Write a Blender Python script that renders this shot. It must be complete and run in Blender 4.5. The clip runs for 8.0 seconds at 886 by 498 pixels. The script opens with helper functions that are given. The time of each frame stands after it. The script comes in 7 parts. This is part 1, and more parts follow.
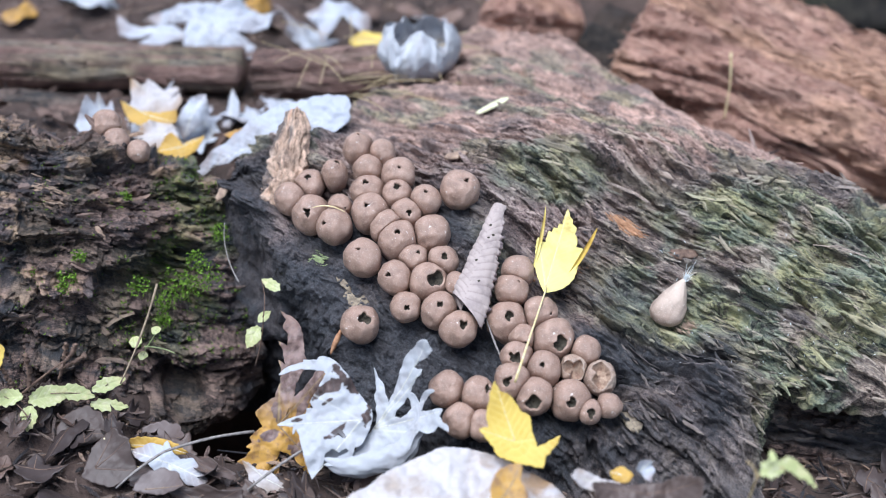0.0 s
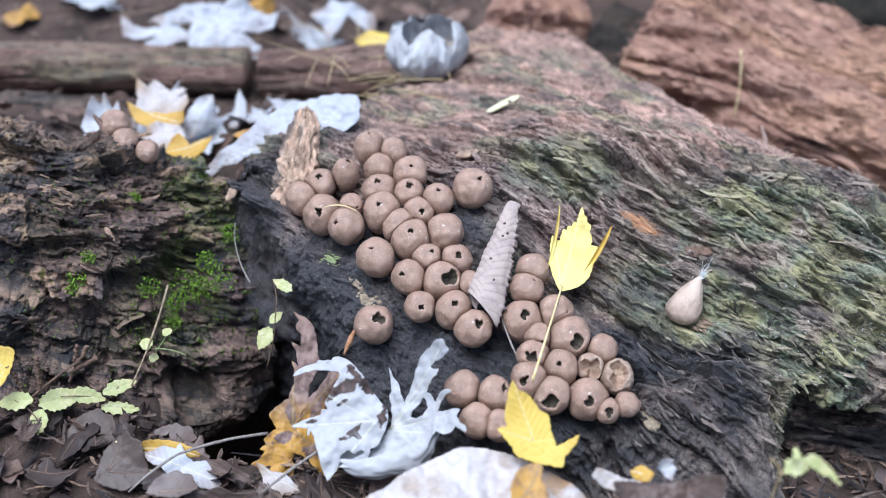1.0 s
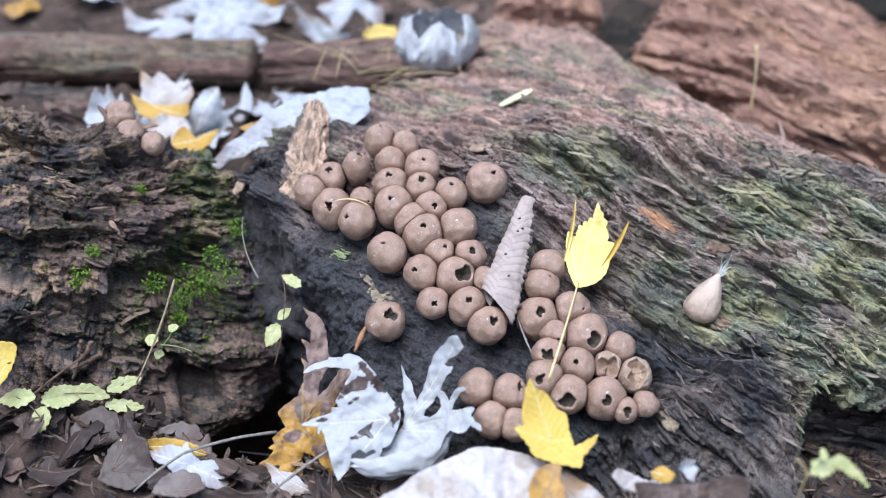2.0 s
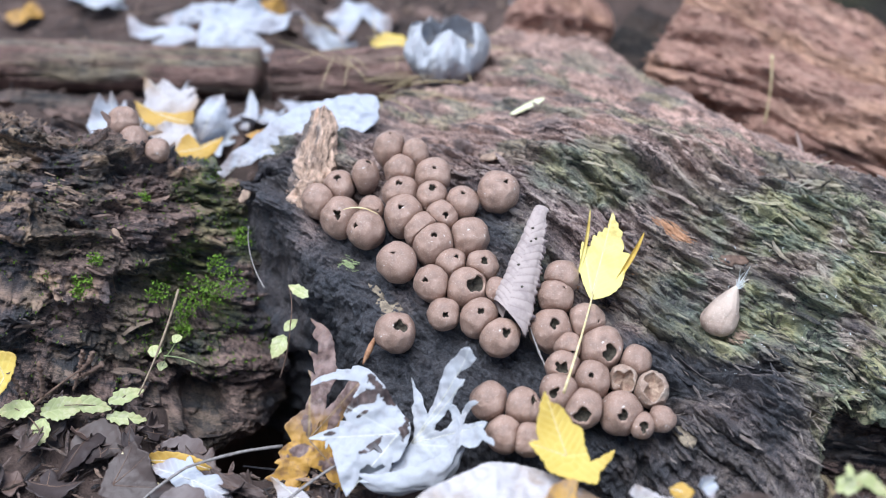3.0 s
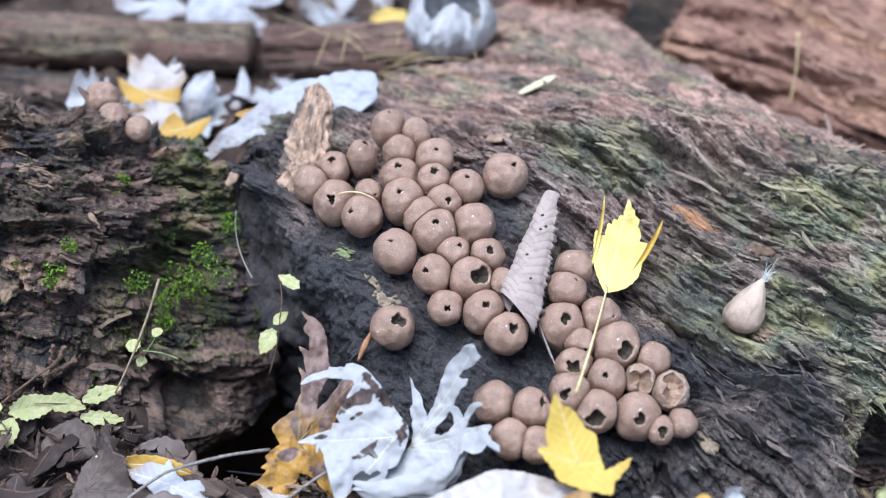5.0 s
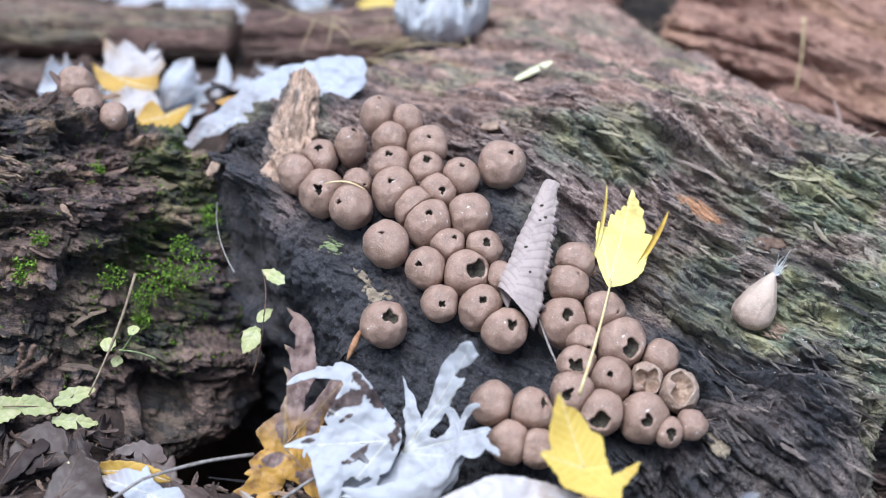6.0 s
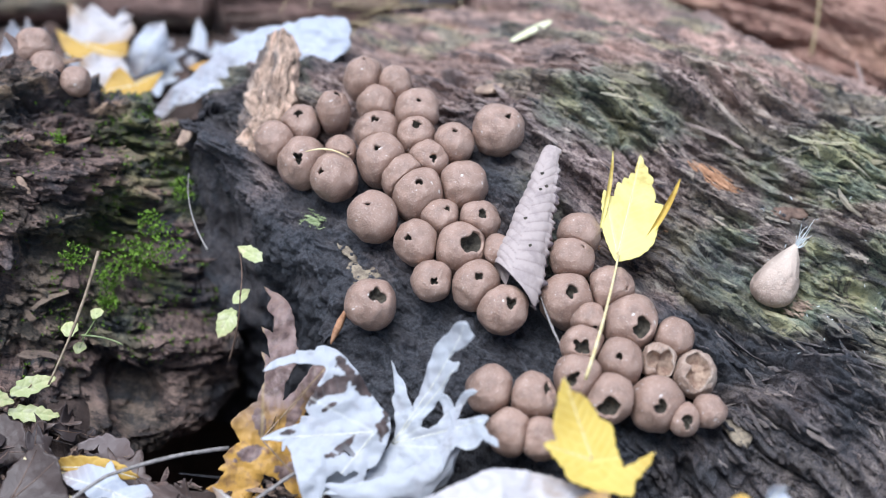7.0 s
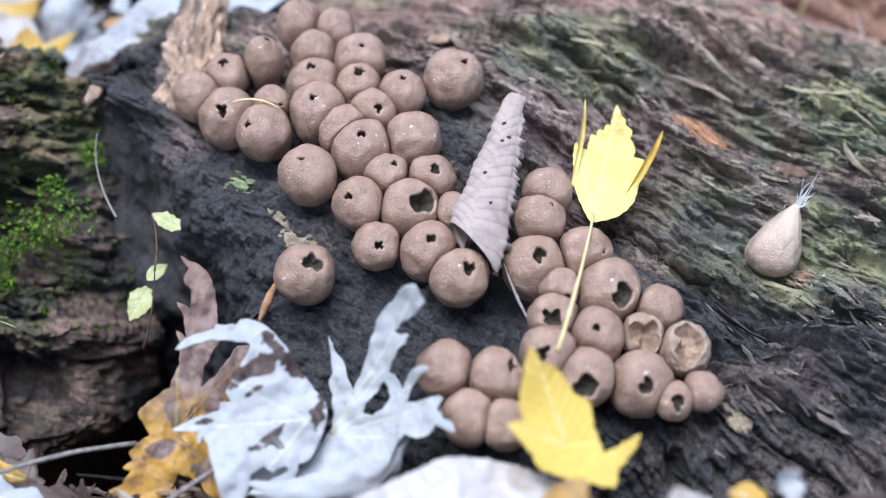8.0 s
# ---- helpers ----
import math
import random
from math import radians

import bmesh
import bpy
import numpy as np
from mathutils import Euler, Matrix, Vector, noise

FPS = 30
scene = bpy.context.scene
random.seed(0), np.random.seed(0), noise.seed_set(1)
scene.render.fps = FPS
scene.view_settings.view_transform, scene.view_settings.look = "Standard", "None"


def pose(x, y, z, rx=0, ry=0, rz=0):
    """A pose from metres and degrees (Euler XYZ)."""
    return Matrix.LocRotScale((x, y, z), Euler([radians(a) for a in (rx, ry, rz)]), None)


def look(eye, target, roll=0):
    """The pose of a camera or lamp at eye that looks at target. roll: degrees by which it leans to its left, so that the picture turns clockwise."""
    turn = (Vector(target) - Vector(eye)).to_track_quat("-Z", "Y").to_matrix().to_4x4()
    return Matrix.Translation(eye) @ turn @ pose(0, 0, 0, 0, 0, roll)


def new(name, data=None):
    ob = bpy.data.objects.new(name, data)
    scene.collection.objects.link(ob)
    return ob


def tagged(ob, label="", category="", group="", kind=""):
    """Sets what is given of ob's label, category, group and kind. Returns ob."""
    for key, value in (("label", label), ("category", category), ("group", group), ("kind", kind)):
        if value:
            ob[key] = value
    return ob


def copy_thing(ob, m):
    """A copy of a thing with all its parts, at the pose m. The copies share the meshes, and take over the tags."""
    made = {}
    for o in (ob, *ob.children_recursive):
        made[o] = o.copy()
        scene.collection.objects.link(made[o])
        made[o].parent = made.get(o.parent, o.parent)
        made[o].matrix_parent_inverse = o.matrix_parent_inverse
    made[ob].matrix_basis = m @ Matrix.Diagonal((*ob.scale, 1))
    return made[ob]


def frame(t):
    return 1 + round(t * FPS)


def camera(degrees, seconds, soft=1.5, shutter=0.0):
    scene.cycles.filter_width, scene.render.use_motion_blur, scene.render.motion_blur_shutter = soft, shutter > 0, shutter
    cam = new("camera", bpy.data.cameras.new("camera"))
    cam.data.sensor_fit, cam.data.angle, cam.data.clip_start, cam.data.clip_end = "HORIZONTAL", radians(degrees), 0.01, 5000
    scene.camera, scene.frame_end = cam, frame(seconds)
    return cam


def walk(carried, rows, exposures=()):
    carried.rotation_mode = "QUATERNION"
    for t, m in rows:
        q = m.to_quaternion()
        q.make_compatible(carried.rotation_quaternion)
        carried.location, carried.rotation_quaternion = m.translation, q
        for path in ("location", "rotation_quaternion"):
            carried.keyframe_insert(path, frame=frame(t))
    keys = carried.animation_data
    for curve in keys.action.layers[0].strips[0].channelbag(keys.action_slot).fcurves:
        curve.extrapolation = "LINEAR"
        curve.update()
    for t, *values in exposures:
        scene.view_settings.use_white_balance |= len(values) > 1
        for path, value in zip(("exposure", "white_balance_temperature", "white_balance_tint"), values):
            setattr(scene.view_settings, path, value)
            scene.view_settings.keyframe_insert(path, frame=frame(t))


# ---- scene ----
cam = camera(36.3, 8.0, soft=1.0)
PATH = [
    (0, (0.031, -0.782, 0.634), (0.038, 0.809, -0.577), 2.3),
    (0.5, (0.027, -0.783, 0.63), (0.044, 0.812, -0.577), 2.4),
    (1, (0.015, -0.778, 0.624), (0.035, 0.819, -0.58), 2.2),
    (2.5, (-0.004, -0.758, 0.595), (0.032, 0.85, -0.594), 3.0),
    (3, (-0.008, -0.75, 0.586), (0.026, 0.868, -0.589), 3.1),
    (3.5, (-0.003, -0.734, 0.581), (0.022, 0.876, -0.606), 3.1),
    (4, (-0.004, -0.717, 0.573), (0.022, 0.892, -0.615), 3.1),
    (4.5, (-0.003, -0.706, 0.559), (0.016, 0.901, -0.632), 3.1),
    (6, (-0.012, -0.661, 0.511), (0.044, 0.952, -0.671), 3.8),
    (6.5, (-0.012, -0.639, 0.488), (0.043, 0.97, -0.698), 3.6),
    (7, (-0.008, -0.612, 0.463), (0.056, 0.992, -0.729), 3.5),
    (7.5, (-0.001, -0.583, 0.419), (0.072, 1.031, -0.759), 3.3),
    (8, (0.007, -0.554, 0.369), (0.114, 1.093, -0.76), 3.8),
]
walk(cam, [(t, look(eye, target, roll)) for t, eye, target, roll in PATH])

# ---- world, sky and sun: a bright overcast day under trees ----
world = bpy.data.worlds.new("world")
scene.world = world
world.use_nodes = True
wn = world.node_tree
sky = wn.nodes.new("ShaderNodeTexSky")
sky.sky_type = 'NISHITA'
sky.sun_disc = False
sky.sun_elevation = radians(64)
sky.sun_rotation = radians(223)
sky.air_density = 1.0
sky.dust_density = 1.0
sky.ozone_density = 1.0
wn.links.new(sky.outputs[0], wn.nodes["Background"].inputs[0])
wn.nodes["Background"].inputs[1].default_value = 0.096

sun_data = bpy.data.lights.new("sun", 'SUN')
sun_data.energy = 3.45
sun_data.angle = radians(45)
sun_data.color = (0.85, 0.925, 1.06)
sun = new("sun", sun_data)
sun.matrix_world = look((-0.6, -0.42, 3.0), (0, 0.1, 0))
scene.view_settings.exposure = 0.715

# ---- helpers of this scene ----
VIEW_R = Vector((0.999, 0.016, 0.043))
VIEW_U = Vector((-0.044, 0.594, 0.803))
VIEW_N = Vector((-0.013, -0.804, 0.594))
RNG = np.random.default_rng(7)


def lattice(ix, iy, iz, seed):
    h = (ix * 374761393 + iy * 668265263 + iz * 2147483647 + seed * 974711) & 0xFFFFFFFF
    h = ((h ^ (h >> 13)) * 1274126177) & 0xFFFFFFFF
    h = ((h ^ (h >> 16)) * 2246822519) & 0xFFFFFFFF
    return ((h ^ (h >> 15)) & 0xFFFF) / 32767.5 - 1.0


def vnoise(x, y, z=0.0, seed=0):
    """Smooth value noise from -1 to 1 on arrays."""
    x, y, z = np.broadcast_arrays(np.asarray(x, float), np.asarray(y, float), np.asarray(z, float))
    x0, y0, z0 = np.floor(x), np.floor(y), np.floor(z)
    fx, fy, fz = x - x0, y - y0, z - z0
    ix, iy, iz = x0.astype(np.int64), y0.astype(np.int64), z0.astype(np.int64)
    fx, fy, fz = (f * f * f * (f * (f * 6 - 15) + 10) for f in (fx, fy, fz))
    out = 0
    for dx in (0, 1):
        for dy in (0, 1):
            for dz in (0, 1):
                w = (fx if dx else 1 - fx) * (fy if dy else 1 - fy) * (fz if dz else 1 - fz)
                out = out + w * lattice(ix + dx, iy + dy, iz + dz, seed)
    return out


def fbm(x, y, z=0.0, seed=0, octaves=4, gain=0.5):
    total, amp, norm = 0, 1.0, 0.0
    for o in range(octaves):
        total = total + amp * vnoise(np.asarray(x) * 2 ** o + 17.3 * o, np.asarray(y) * 2 ** o - 9.1 * o, np.asarray(z) * 2 ** o, seed + o)
        norm += amp
        amp *= gain
    return total / norm


def step(a, b, x):
    t = np.clip((x - a) / (b - a), 0, 1)
    return t * t * (3 - 2 * t)


def spline(knots, values, at):
    """Catmull-Rom through values at increasing knots, along axis 0."""
    k, v = np.asarray(knots, float), np.asarray(values, float)
    at = np.clip(np.asarray(at, float), k[0], k[-1])
    i = np.clip(np.searchsorted(k, at, side="right") - 1, 0, len(k) - 2)
    tang = np.gradient(v, k, axis=0)
    h = (k[i + 1] - k[i])
    t = (at - k[i]) / h
    sh = (slice(None),) + (None,) * (v.ndim - 1)
    t, h = t[sh], h[sh]
    return ((2 * t**3 - 3 * t**2 + 1) * v[i] + (t**3 - 2 * t**2 + t) * h * tang[i]
            + (-2 * t**3 + 3 * t**2) * v[i + 1] + (t**3 - t**2) * h * tang[i + 1])


def grid_normals(g):
    du, dv = np.gradient(g, axis=1), np.gradient(g, axis=0)
    n = np.cross(du, dv)
    return n / (np.linalg.norm(n, axis=2, keepdims=True) + 1e-12)


def mesh_from(verts, faces, name, smooth=True):
    me = bpy.data.meshes.new(name)
    v = np.ascontiguousarray(verts, np.float32).reshape(-1, 3)
    f = np.ascontiguousarray(faces, np.int32)
    me.vertices.add(len(v))
    me.vertices.foreach_set("co", v.ravel())
    me.loops.add(f.size)
    me.loops.foreach_set("vertex_index", f.ravel())
    me.polygons.add(len(f))
    me.polygons.foreach_set("loop_start", np.arange(0, f.size, f.shape[1], dtype=np.int32))
    me.update(calc_edges=True)
    me.polygons.foreach_set("use_smooth", np.full(len(f), smooth))
    me.validate()
    return me


def grid_faces(nv, nu, wrap=False):
    i, j = np.meshgrid(np.arange(nv - 1), np.arange(nu if wrap else nu - 1), indexing="ij")
    k = (j + 1) % nu
    return np.stack([i * nu + j, i * nu + k, (i + 1) * nu + k, (i + 1) * nu + j], -1).reshape(-1, 4)


def grid_mesh(g, name, wrap=False, flip=False):
    nv, nu = g.shape[:2]
    f = grid_faces(nv, nu, wrap)
    return mesh_from(g.reshape(-1, 3), f[:, ::-1] if flip else f, name)


def paint(me, name, rgb):
    """A colour attribute on points: masks for the material."""
    a = me.color_attributes.new(name, 'FLOAT_COLOR', 'POINT')
    rgb = np.asarray(rgb, np.float32).reshape(-1, 3)
    a.data.foreach_set("color", np.hstack([rgb, np.ones((len(rgb), 1), np.float32)]).ravel())


def part(name, me, material, parent, label=""):
    ob = new(name, me)
    if me.materials:
        me.materials[0] = material
    else:
        me.materials.append(material)
    if parent is not None:
        ob.parent = parent
    if label:
        ob["label"] = label
    return ob


def thing(name, at, label, category, group="", kind=""):
    e = new(name)
    e.empty_display_size = 0.01
    e.location = at
    return tagged(e, label, category, group, kind)


def tube(points, radii, sides=8, wobble=0.0, seed=0, name="tube"):
    """A closed tapered tube along a line of points."""
    p = np.asarray(points, float)
    n = len(p)
    r = np.interp(np.linspace(0, 1, n), np.linspace(0, 1, len(radii)), radii)
    tang = np.gradient(p, axis=0)
    tang /= np.linalg.norm(tang, axis=1, keepdims=True) + 1e-12
    ref = np.array([0.31, 0.2, 0.93]) if abs(tang[0][2]) < 0.9 else np.array([1.0, 0.1, 0])
    a = np.cross(tang, ref)
    a /= np.linalg.norm(a, axis=1, keepdims=True)
    b = np.cross(tang, a)
    th = np.linspace(0, 2 * np.pi, sides, endpoint=False)
    ring = a[:, None] * np.cos(th)[None, :, None] + b[:, None] * np.sin(th)[None, :, None]
    rr = r[:, None, None] * (1 + wobble * vnoise(np.arange(n)[:, None] * 0.7, th[None] * 1.3, 0, seed)[..., None])
    g = p[:, None] + ring * rr
    v = np.vstack([g.reshape(-1, 3), p[:1], p[-1:]])
    f = [tuple(q) for q in grid_faces(n, sides, True)]
    me = bpy.data.meshes.new(name)
    caps = [(n * sides, (k + 1) % sides, k) for k in range(sides)]
    caps += [(n * sides + 1, (n - 1) * sides + k, (n - 1) * sides + (k + 1) % sides) for k in range(sides)]
    me.from_pydata([tuple(q) for q in v], [], [tuple(int(i) for i in q) for q in f] + caps)
    me.polygons.foreach_set("use_smooth", np.ones(len(me.polygons), bool))
    me.update()
    return me


def bowed(a, b, sag, n=14, side=(0, 0, 1)):
    a, b, s = np.array(a, float), np.array(b, float), np.array(side, float)
    t = np.linspace(0, 1, n)[:, None]
    return a + (b - a) * t + s * sag * 4 * t * (1 - t)

# ---- materials ----
def nodes_of(name):
    m = bpy.data.materials.new(name)
    m.use_nodes = True
    nt = m.node_tree
    return m, nt, nt.nodes["Principled BSDF"]


def add(nt, kind, **settings):
    n = nt.nodes.new(kind)
    for k, v in settings.items():
        n.inputs[k].default_value = v
    return n


def ramp(nt, source, stops):
    r = nt.nodes.new("ShaderNodeValToRGB")
    while len(r.color_ramp.elements) < len(stops):
        r.color_ramp.elements.new(0.5)
    for e, (p, c) in zip(r.color_ramp.elements, stops):
        e.position = p
        e.color = (*c, 1) if len(c) == 3 else c
    nt.links.new(source, r.inputs[0])
    return r.outputs[0]


def mix(nt, fac, a, b, mode='MIX'):
    m = nt.nodes.new("ShaderNodeMix")
    m.data_type = 'RGBA'
    m.blend_type = mode
    for sock, v in ((m.inputs[0], fac), (m.inputs[6], a), (m.inputs[7], b)):
        if hasattr(v, "links"):
            nt.links.new(v, sock)
        elif isinstance(v, (int, float)):
            sock.default_value = v
        else:
            sock.default_value = (*v, 1)
    return m.outputs[2]


def math_node(nt, op, a, b=0.0):
    m = nt.nodes.new("ShaderNodeMath")
    m.operation = op
    m.use_clamp = op in ('MULTIPLY', 'SUBTRACT', 'ADD')
    for sock, v in zip(m.inputs, (a, b)):
        if hasattr(v, "links"):
            nt.links.new(v, sock)
        else:
            sock.default_value = v
    return m.outputs[0]


def coords(nt, scale=(1, 1, 1), turn=(0, 0, 0)):
    tc = nt.nodes.new("ShaderNodeTexCoord")
    turned = nt.nodes.new("ShaderNodeMapping")
    turned.inputs["Rotation"].default_value = turn
    mp = nt.nodes.new("ShaderNodeMapping")
    mp.inputs["Scale"].default_value = scale
    nt.links.new(tc.outputs["Object"], turned.inputs[0])
    nt.links.new(turned.outputs[0], mp.inputs[0])
    return mp.outputs[0]


def noise_of(nt, vec, scale, detail=6.0, rough=0.6, distort=0.0):
    n = add(nt, "ShaderNodeTexNoise", Scale=scale, Detail=detail, Roughness=rough, Distortion=distort)
    nt.links.new(vec, n.inputs["Vector"])
    return n.outputs["Fac"]


def bump(nt, bsdf, height, strength, distance):
    b = add(nt, "ShaderNodeBump", Strength=strength, Distance=distance)
    nt.links.new(height, b.inputs["Height"])
    nt.links.new(b.outputs[0], bsdf.inputs["Normal"])


def wood_material(name, dark, mid, light, algae, extra, turn, rough=0.75, grain=(60, 600, 300)):
    """Rotten wood: fibres along one way, algae, pale and earthy zones by the painted masks."""
    m, nt, b = nodes_of(name)
    along = coords(nt, (grain[0] / 100, grain[1] / 100, grain[2] / 100), (0, 0, -turn))
    fibre = noise_of(nt, along, 100, 7, 0.65, 0.4)
    flat = coords(nt)
    blotch = noise_of(nt, flat, 28, 5, 0.6)
    fine = noise_of(nt, flat, 700, 4, 0.7)
    mask = nt.nodes.new("ShaderNodeVertexColor")
    mask.layer_name = "zone"
    sep = nt.nodes.new("ShaderNodeSeparateColor")
    nt.links.new(mask.outputs[0], sep.inputs[0])
    tone = nt.nodes.new("ShaderNodeVertexColor")
    tone.layer_name = "tone"
    tsep = nt.nodes.new("ShaderNodeSeparateColor")
    nt.links.new(tone.outputs[0], tsep.inputs[0])
    hair = noise_of(nt, coords(nt, (grain[0] / 40, grain[1] / 30, grain[2] / 30), (0, 0, -turn)), 100, 4, 0.7, 0.2)
    patch = noise_of(nt, coords(nt, (0.4, 1.0, 1.0), (0, 0, -turn)), 75, 4, 0.65, 0.6)
    fibre = math_node(nt, 'ADD', math_node(nt, 'ADD', math_node(nt, 'MULTIPLY', fibre, 0.30), math_node(nt, 'MULTIPLY', fine, 0.12)), math_node(nt, 'MULTIPLY', hair, 0.24))
    fibre = math_node(nt, 'ADD', fibre, math_node(nt, 'ADD', math_node(nt, 'MULTIPLY', tsep.outputs[0], 0.20), math_node(nt, 'MULTIPLY', patch, 0.14)))
    base = ramp(nt, fibre, [(0.43, dark), (0.49, mid), (0.565, light)])
    base = mix(nt, math_node(nt, 'MULTIPLY', sep.outputs[1], 0.9), base, ramp(nt, fibre, [(0.41, tuple(0.22 * c for c in extra)), (0.49, extra), (0.58, tuple(min(1, 1.6 * c) for c in extra))]))
    olive = (1.30 * algae[0], 1.12 * algae[1], 0.88 * algae[2])
    green, dry = (ramp(nt, fibre, [(0.425, (0.20 * c[0], 0.26 * c[1], 0.34 * c[2])), (0.48, c), (0.565, (2.7 * c[0], 2.4 * c[1], 2.2 * c[2]))]) for c in (algae, olive))
    green = mix(nt, ramp(nt, blotch, [(0.42, (0, 0, 0)), (0.56, (1, 1, 1))]), green, dry)
    base = mix(nt, sep.outputs[0], base, green)
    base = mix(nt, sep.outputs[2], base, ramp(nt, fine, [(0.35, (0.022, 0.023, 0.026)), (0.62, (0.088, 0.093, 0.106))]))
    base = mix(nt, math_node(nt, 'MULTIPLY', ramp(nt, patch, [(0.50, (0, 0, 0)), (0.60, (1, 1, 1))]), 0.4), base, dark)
    nt.links.new(base, b.inputs["Base Color"])
    b.inputs["Specular IOR Level"].default_value = 0.35
    nt.links.new(math_node(nt, 'SUBTRACT', rough + 0.1, math_node(nt, 'MULTIPLY', blotch, 0.3)), b.inputs["Roughness"])
    grainy = math_node(nt, 'ADD', math_node(nt, 'MULTIPLY', noise_of(nt, flat, 260, 8, 0.75), 0.7), math_node(nt, 'MULTIPLY', fine, 0.2))
    height = math_node(nt, 'ADD', math_node(nt, 'MULTIPLY', fibre, 0.75), math_node(nt, 'MULTIPLY', fine, 0.25))
    height = mix(nt, sep.outputs[2], height, grainy)
    bump(nt, b, height, 1.0, 0.0045)
    return m


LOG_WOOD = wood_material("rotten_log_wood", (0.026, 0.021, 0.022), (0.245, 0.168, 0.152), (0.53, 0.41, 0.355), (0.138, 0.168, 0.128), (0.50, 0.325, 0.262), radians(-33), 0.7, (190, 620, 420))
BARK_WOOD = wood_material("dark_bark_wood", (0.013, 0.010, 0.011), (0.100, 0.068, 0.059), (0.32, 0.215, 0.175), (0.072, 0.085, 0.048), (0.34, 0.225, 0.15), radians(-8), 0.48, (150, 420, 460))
RED_WOOD = wood_material("red_rot_wood", (0.12, 0.06, 0.046), (0.37, 0.20, 0.15), (0.54, 0.33, 0.25), (0.10, 0.10, 0.05), (0.48, 0.285, 0.17), radians(-26), 0.8, (50, 420, 420))
BRANCH_WOOD = wood_material("weathered_branch", (0.06, 0.04, 0.034), (0.19, 0.108, 0.088), (0.32, 0.205, 0.17), (0.125, 0.14, 0.112), (0.18, 0.14, 0.11), 0.0, 0.75, (60, 400, 400))

# near-black bark: the deep shade around the red log is put into its colour
SHADE_BARK = wood_material("shade_black_bark", (0.003, 0.003, 0.003), (0.015, 0.012, 0.010), (0.05, 0.038, 0.030), (0.03, 0.04, 0.015), (0.06, 0.04, 0.03), radians(-10), 0.6, (150, 420, 460))
SPLIT_WOOD = wood_material("pale_broken_wood", (0.10, 0.07, 0.055), (0.34, 0.24, 0.19), (0.56, 0.43, 0.34), (0.1, 0.1, 0.06), (0.54, 0.37, 0.27), radians(80), 0.75, (180, 330, 260))


def soil_material():
    m, nt, b = nodes_of("forest_soil")
    v = coords(nt)
    n1, n2 = noise_of(nt, v, 22, 8, 0.7), noise_of(nt, v, 420, 5, 0.7)
    c = ramp(nt, n1, [(0.32, (0.035, 0.023, 0.020)), (0.52, (0.15, 0.093, 0.078)), (0.70, (0.29, 0.19, 0.16))])
    nt.links.new(mix(nt, 0.5, c, ramp(nt, n2, [(0.3, (0.012, 0.010, 0.008)), (0.7, (0.12, 0.085, 0.065))])), b.inputs["Base Color"])
    b.inputs["Roughness"].default_value = 0.9
    bump(nt, b, n2, 1.0, 0.004)
    return m


SOIL = soil_material()


def leaf_material(name, body, vein, blotch, rough=0.55, spots=0.4, edge=None, through_light=0.25, blot_scale=60, gated=True, varied=False, rot=((0.040, 0.024, 0.022), (0.13, 0.080, 0.070))):
    m, nt, b = nodes_of(name)
    v = coords(nt)
    n1, n2 = noise_of(nt, v, blot_scale, 5, 0.6), noise_of(nt, v, 900, 4, 0.65)
    mask = nt.nodes.new("ShaderNodeVertexColor")
    mask.layer_name = "zone"
    sep = nt.nodes.new("ShaderNodeSeparateColor")
    nt.links.new(mask.outputs[0], sep.inputs[0])
    c = mix(nt, math_node(nt, 'MULTIPLY', ramp(nt, n1, [(0.50, (0, 0, 0)), (0.66, (1, 1, 1))]), spots), body, blotch)
    c = mix(nt, math_node(nt, 'MULTIPLY', n2, 0.35), c, tuple(0.7 * x for x in body))
    c = mix(nt, math_node(nt, 'MULTIPLY', sep.outputs[2], 0.98), c, ramp(nt, n1, [(0.40, rot[0]), (0.60, rot[1])]))
    if edge:
        c = mix(nt, math_node(nt, 'MULTIPLY', sep.outputs[1], ramp(nt, n1, [(0.40, (0, 0, 0)), (0.55, (1, 1, 1))]) if gated else 1.0), c, edge)
    c = mix(nt, math_node(nt, 'MULTIPLY', sep.outputs[0], 0.75), c, vein)
    if varied:
        info = nt.nodes.new("ShaderNodeObjectInfo")
        c = mix(nt, math_node(nt, 'MULTIPLY', info.outputs["Random"], 0.75), c, tuple(0.35 * x for x in body))
    nt.links.new(c, b.inputs["Base Color"])
    b.inputs["Roughness"].default_value = rough
    b.inputs["Specular IOR Level"].default_value = 0.35
    bump(nt, b, math_node(nt, 'ADD', math_node(nt, 'MULTIPLY', n2, 0.5), math_node(nt, 'MULTIPLY', n1, 0.5)), 0.5, 0.0008)
    tr = nt.nodes.new("ShaderNodeBsdfTranslucent")
    nt.links.new(c, tr.inputs[0])
    ms = nt.nodes.new("ShaderNodeMixShader")
    ms.inputs[0].default_value = through_light
    nt.links.new(b.outputs[0], ms.inputs[1])
    nt.links.new(tr.outputs[0], ms.inputs[2])
    nt.links.new(ms.outputs[0], nt.nodes["Material Output"].inputs[0])
    return m


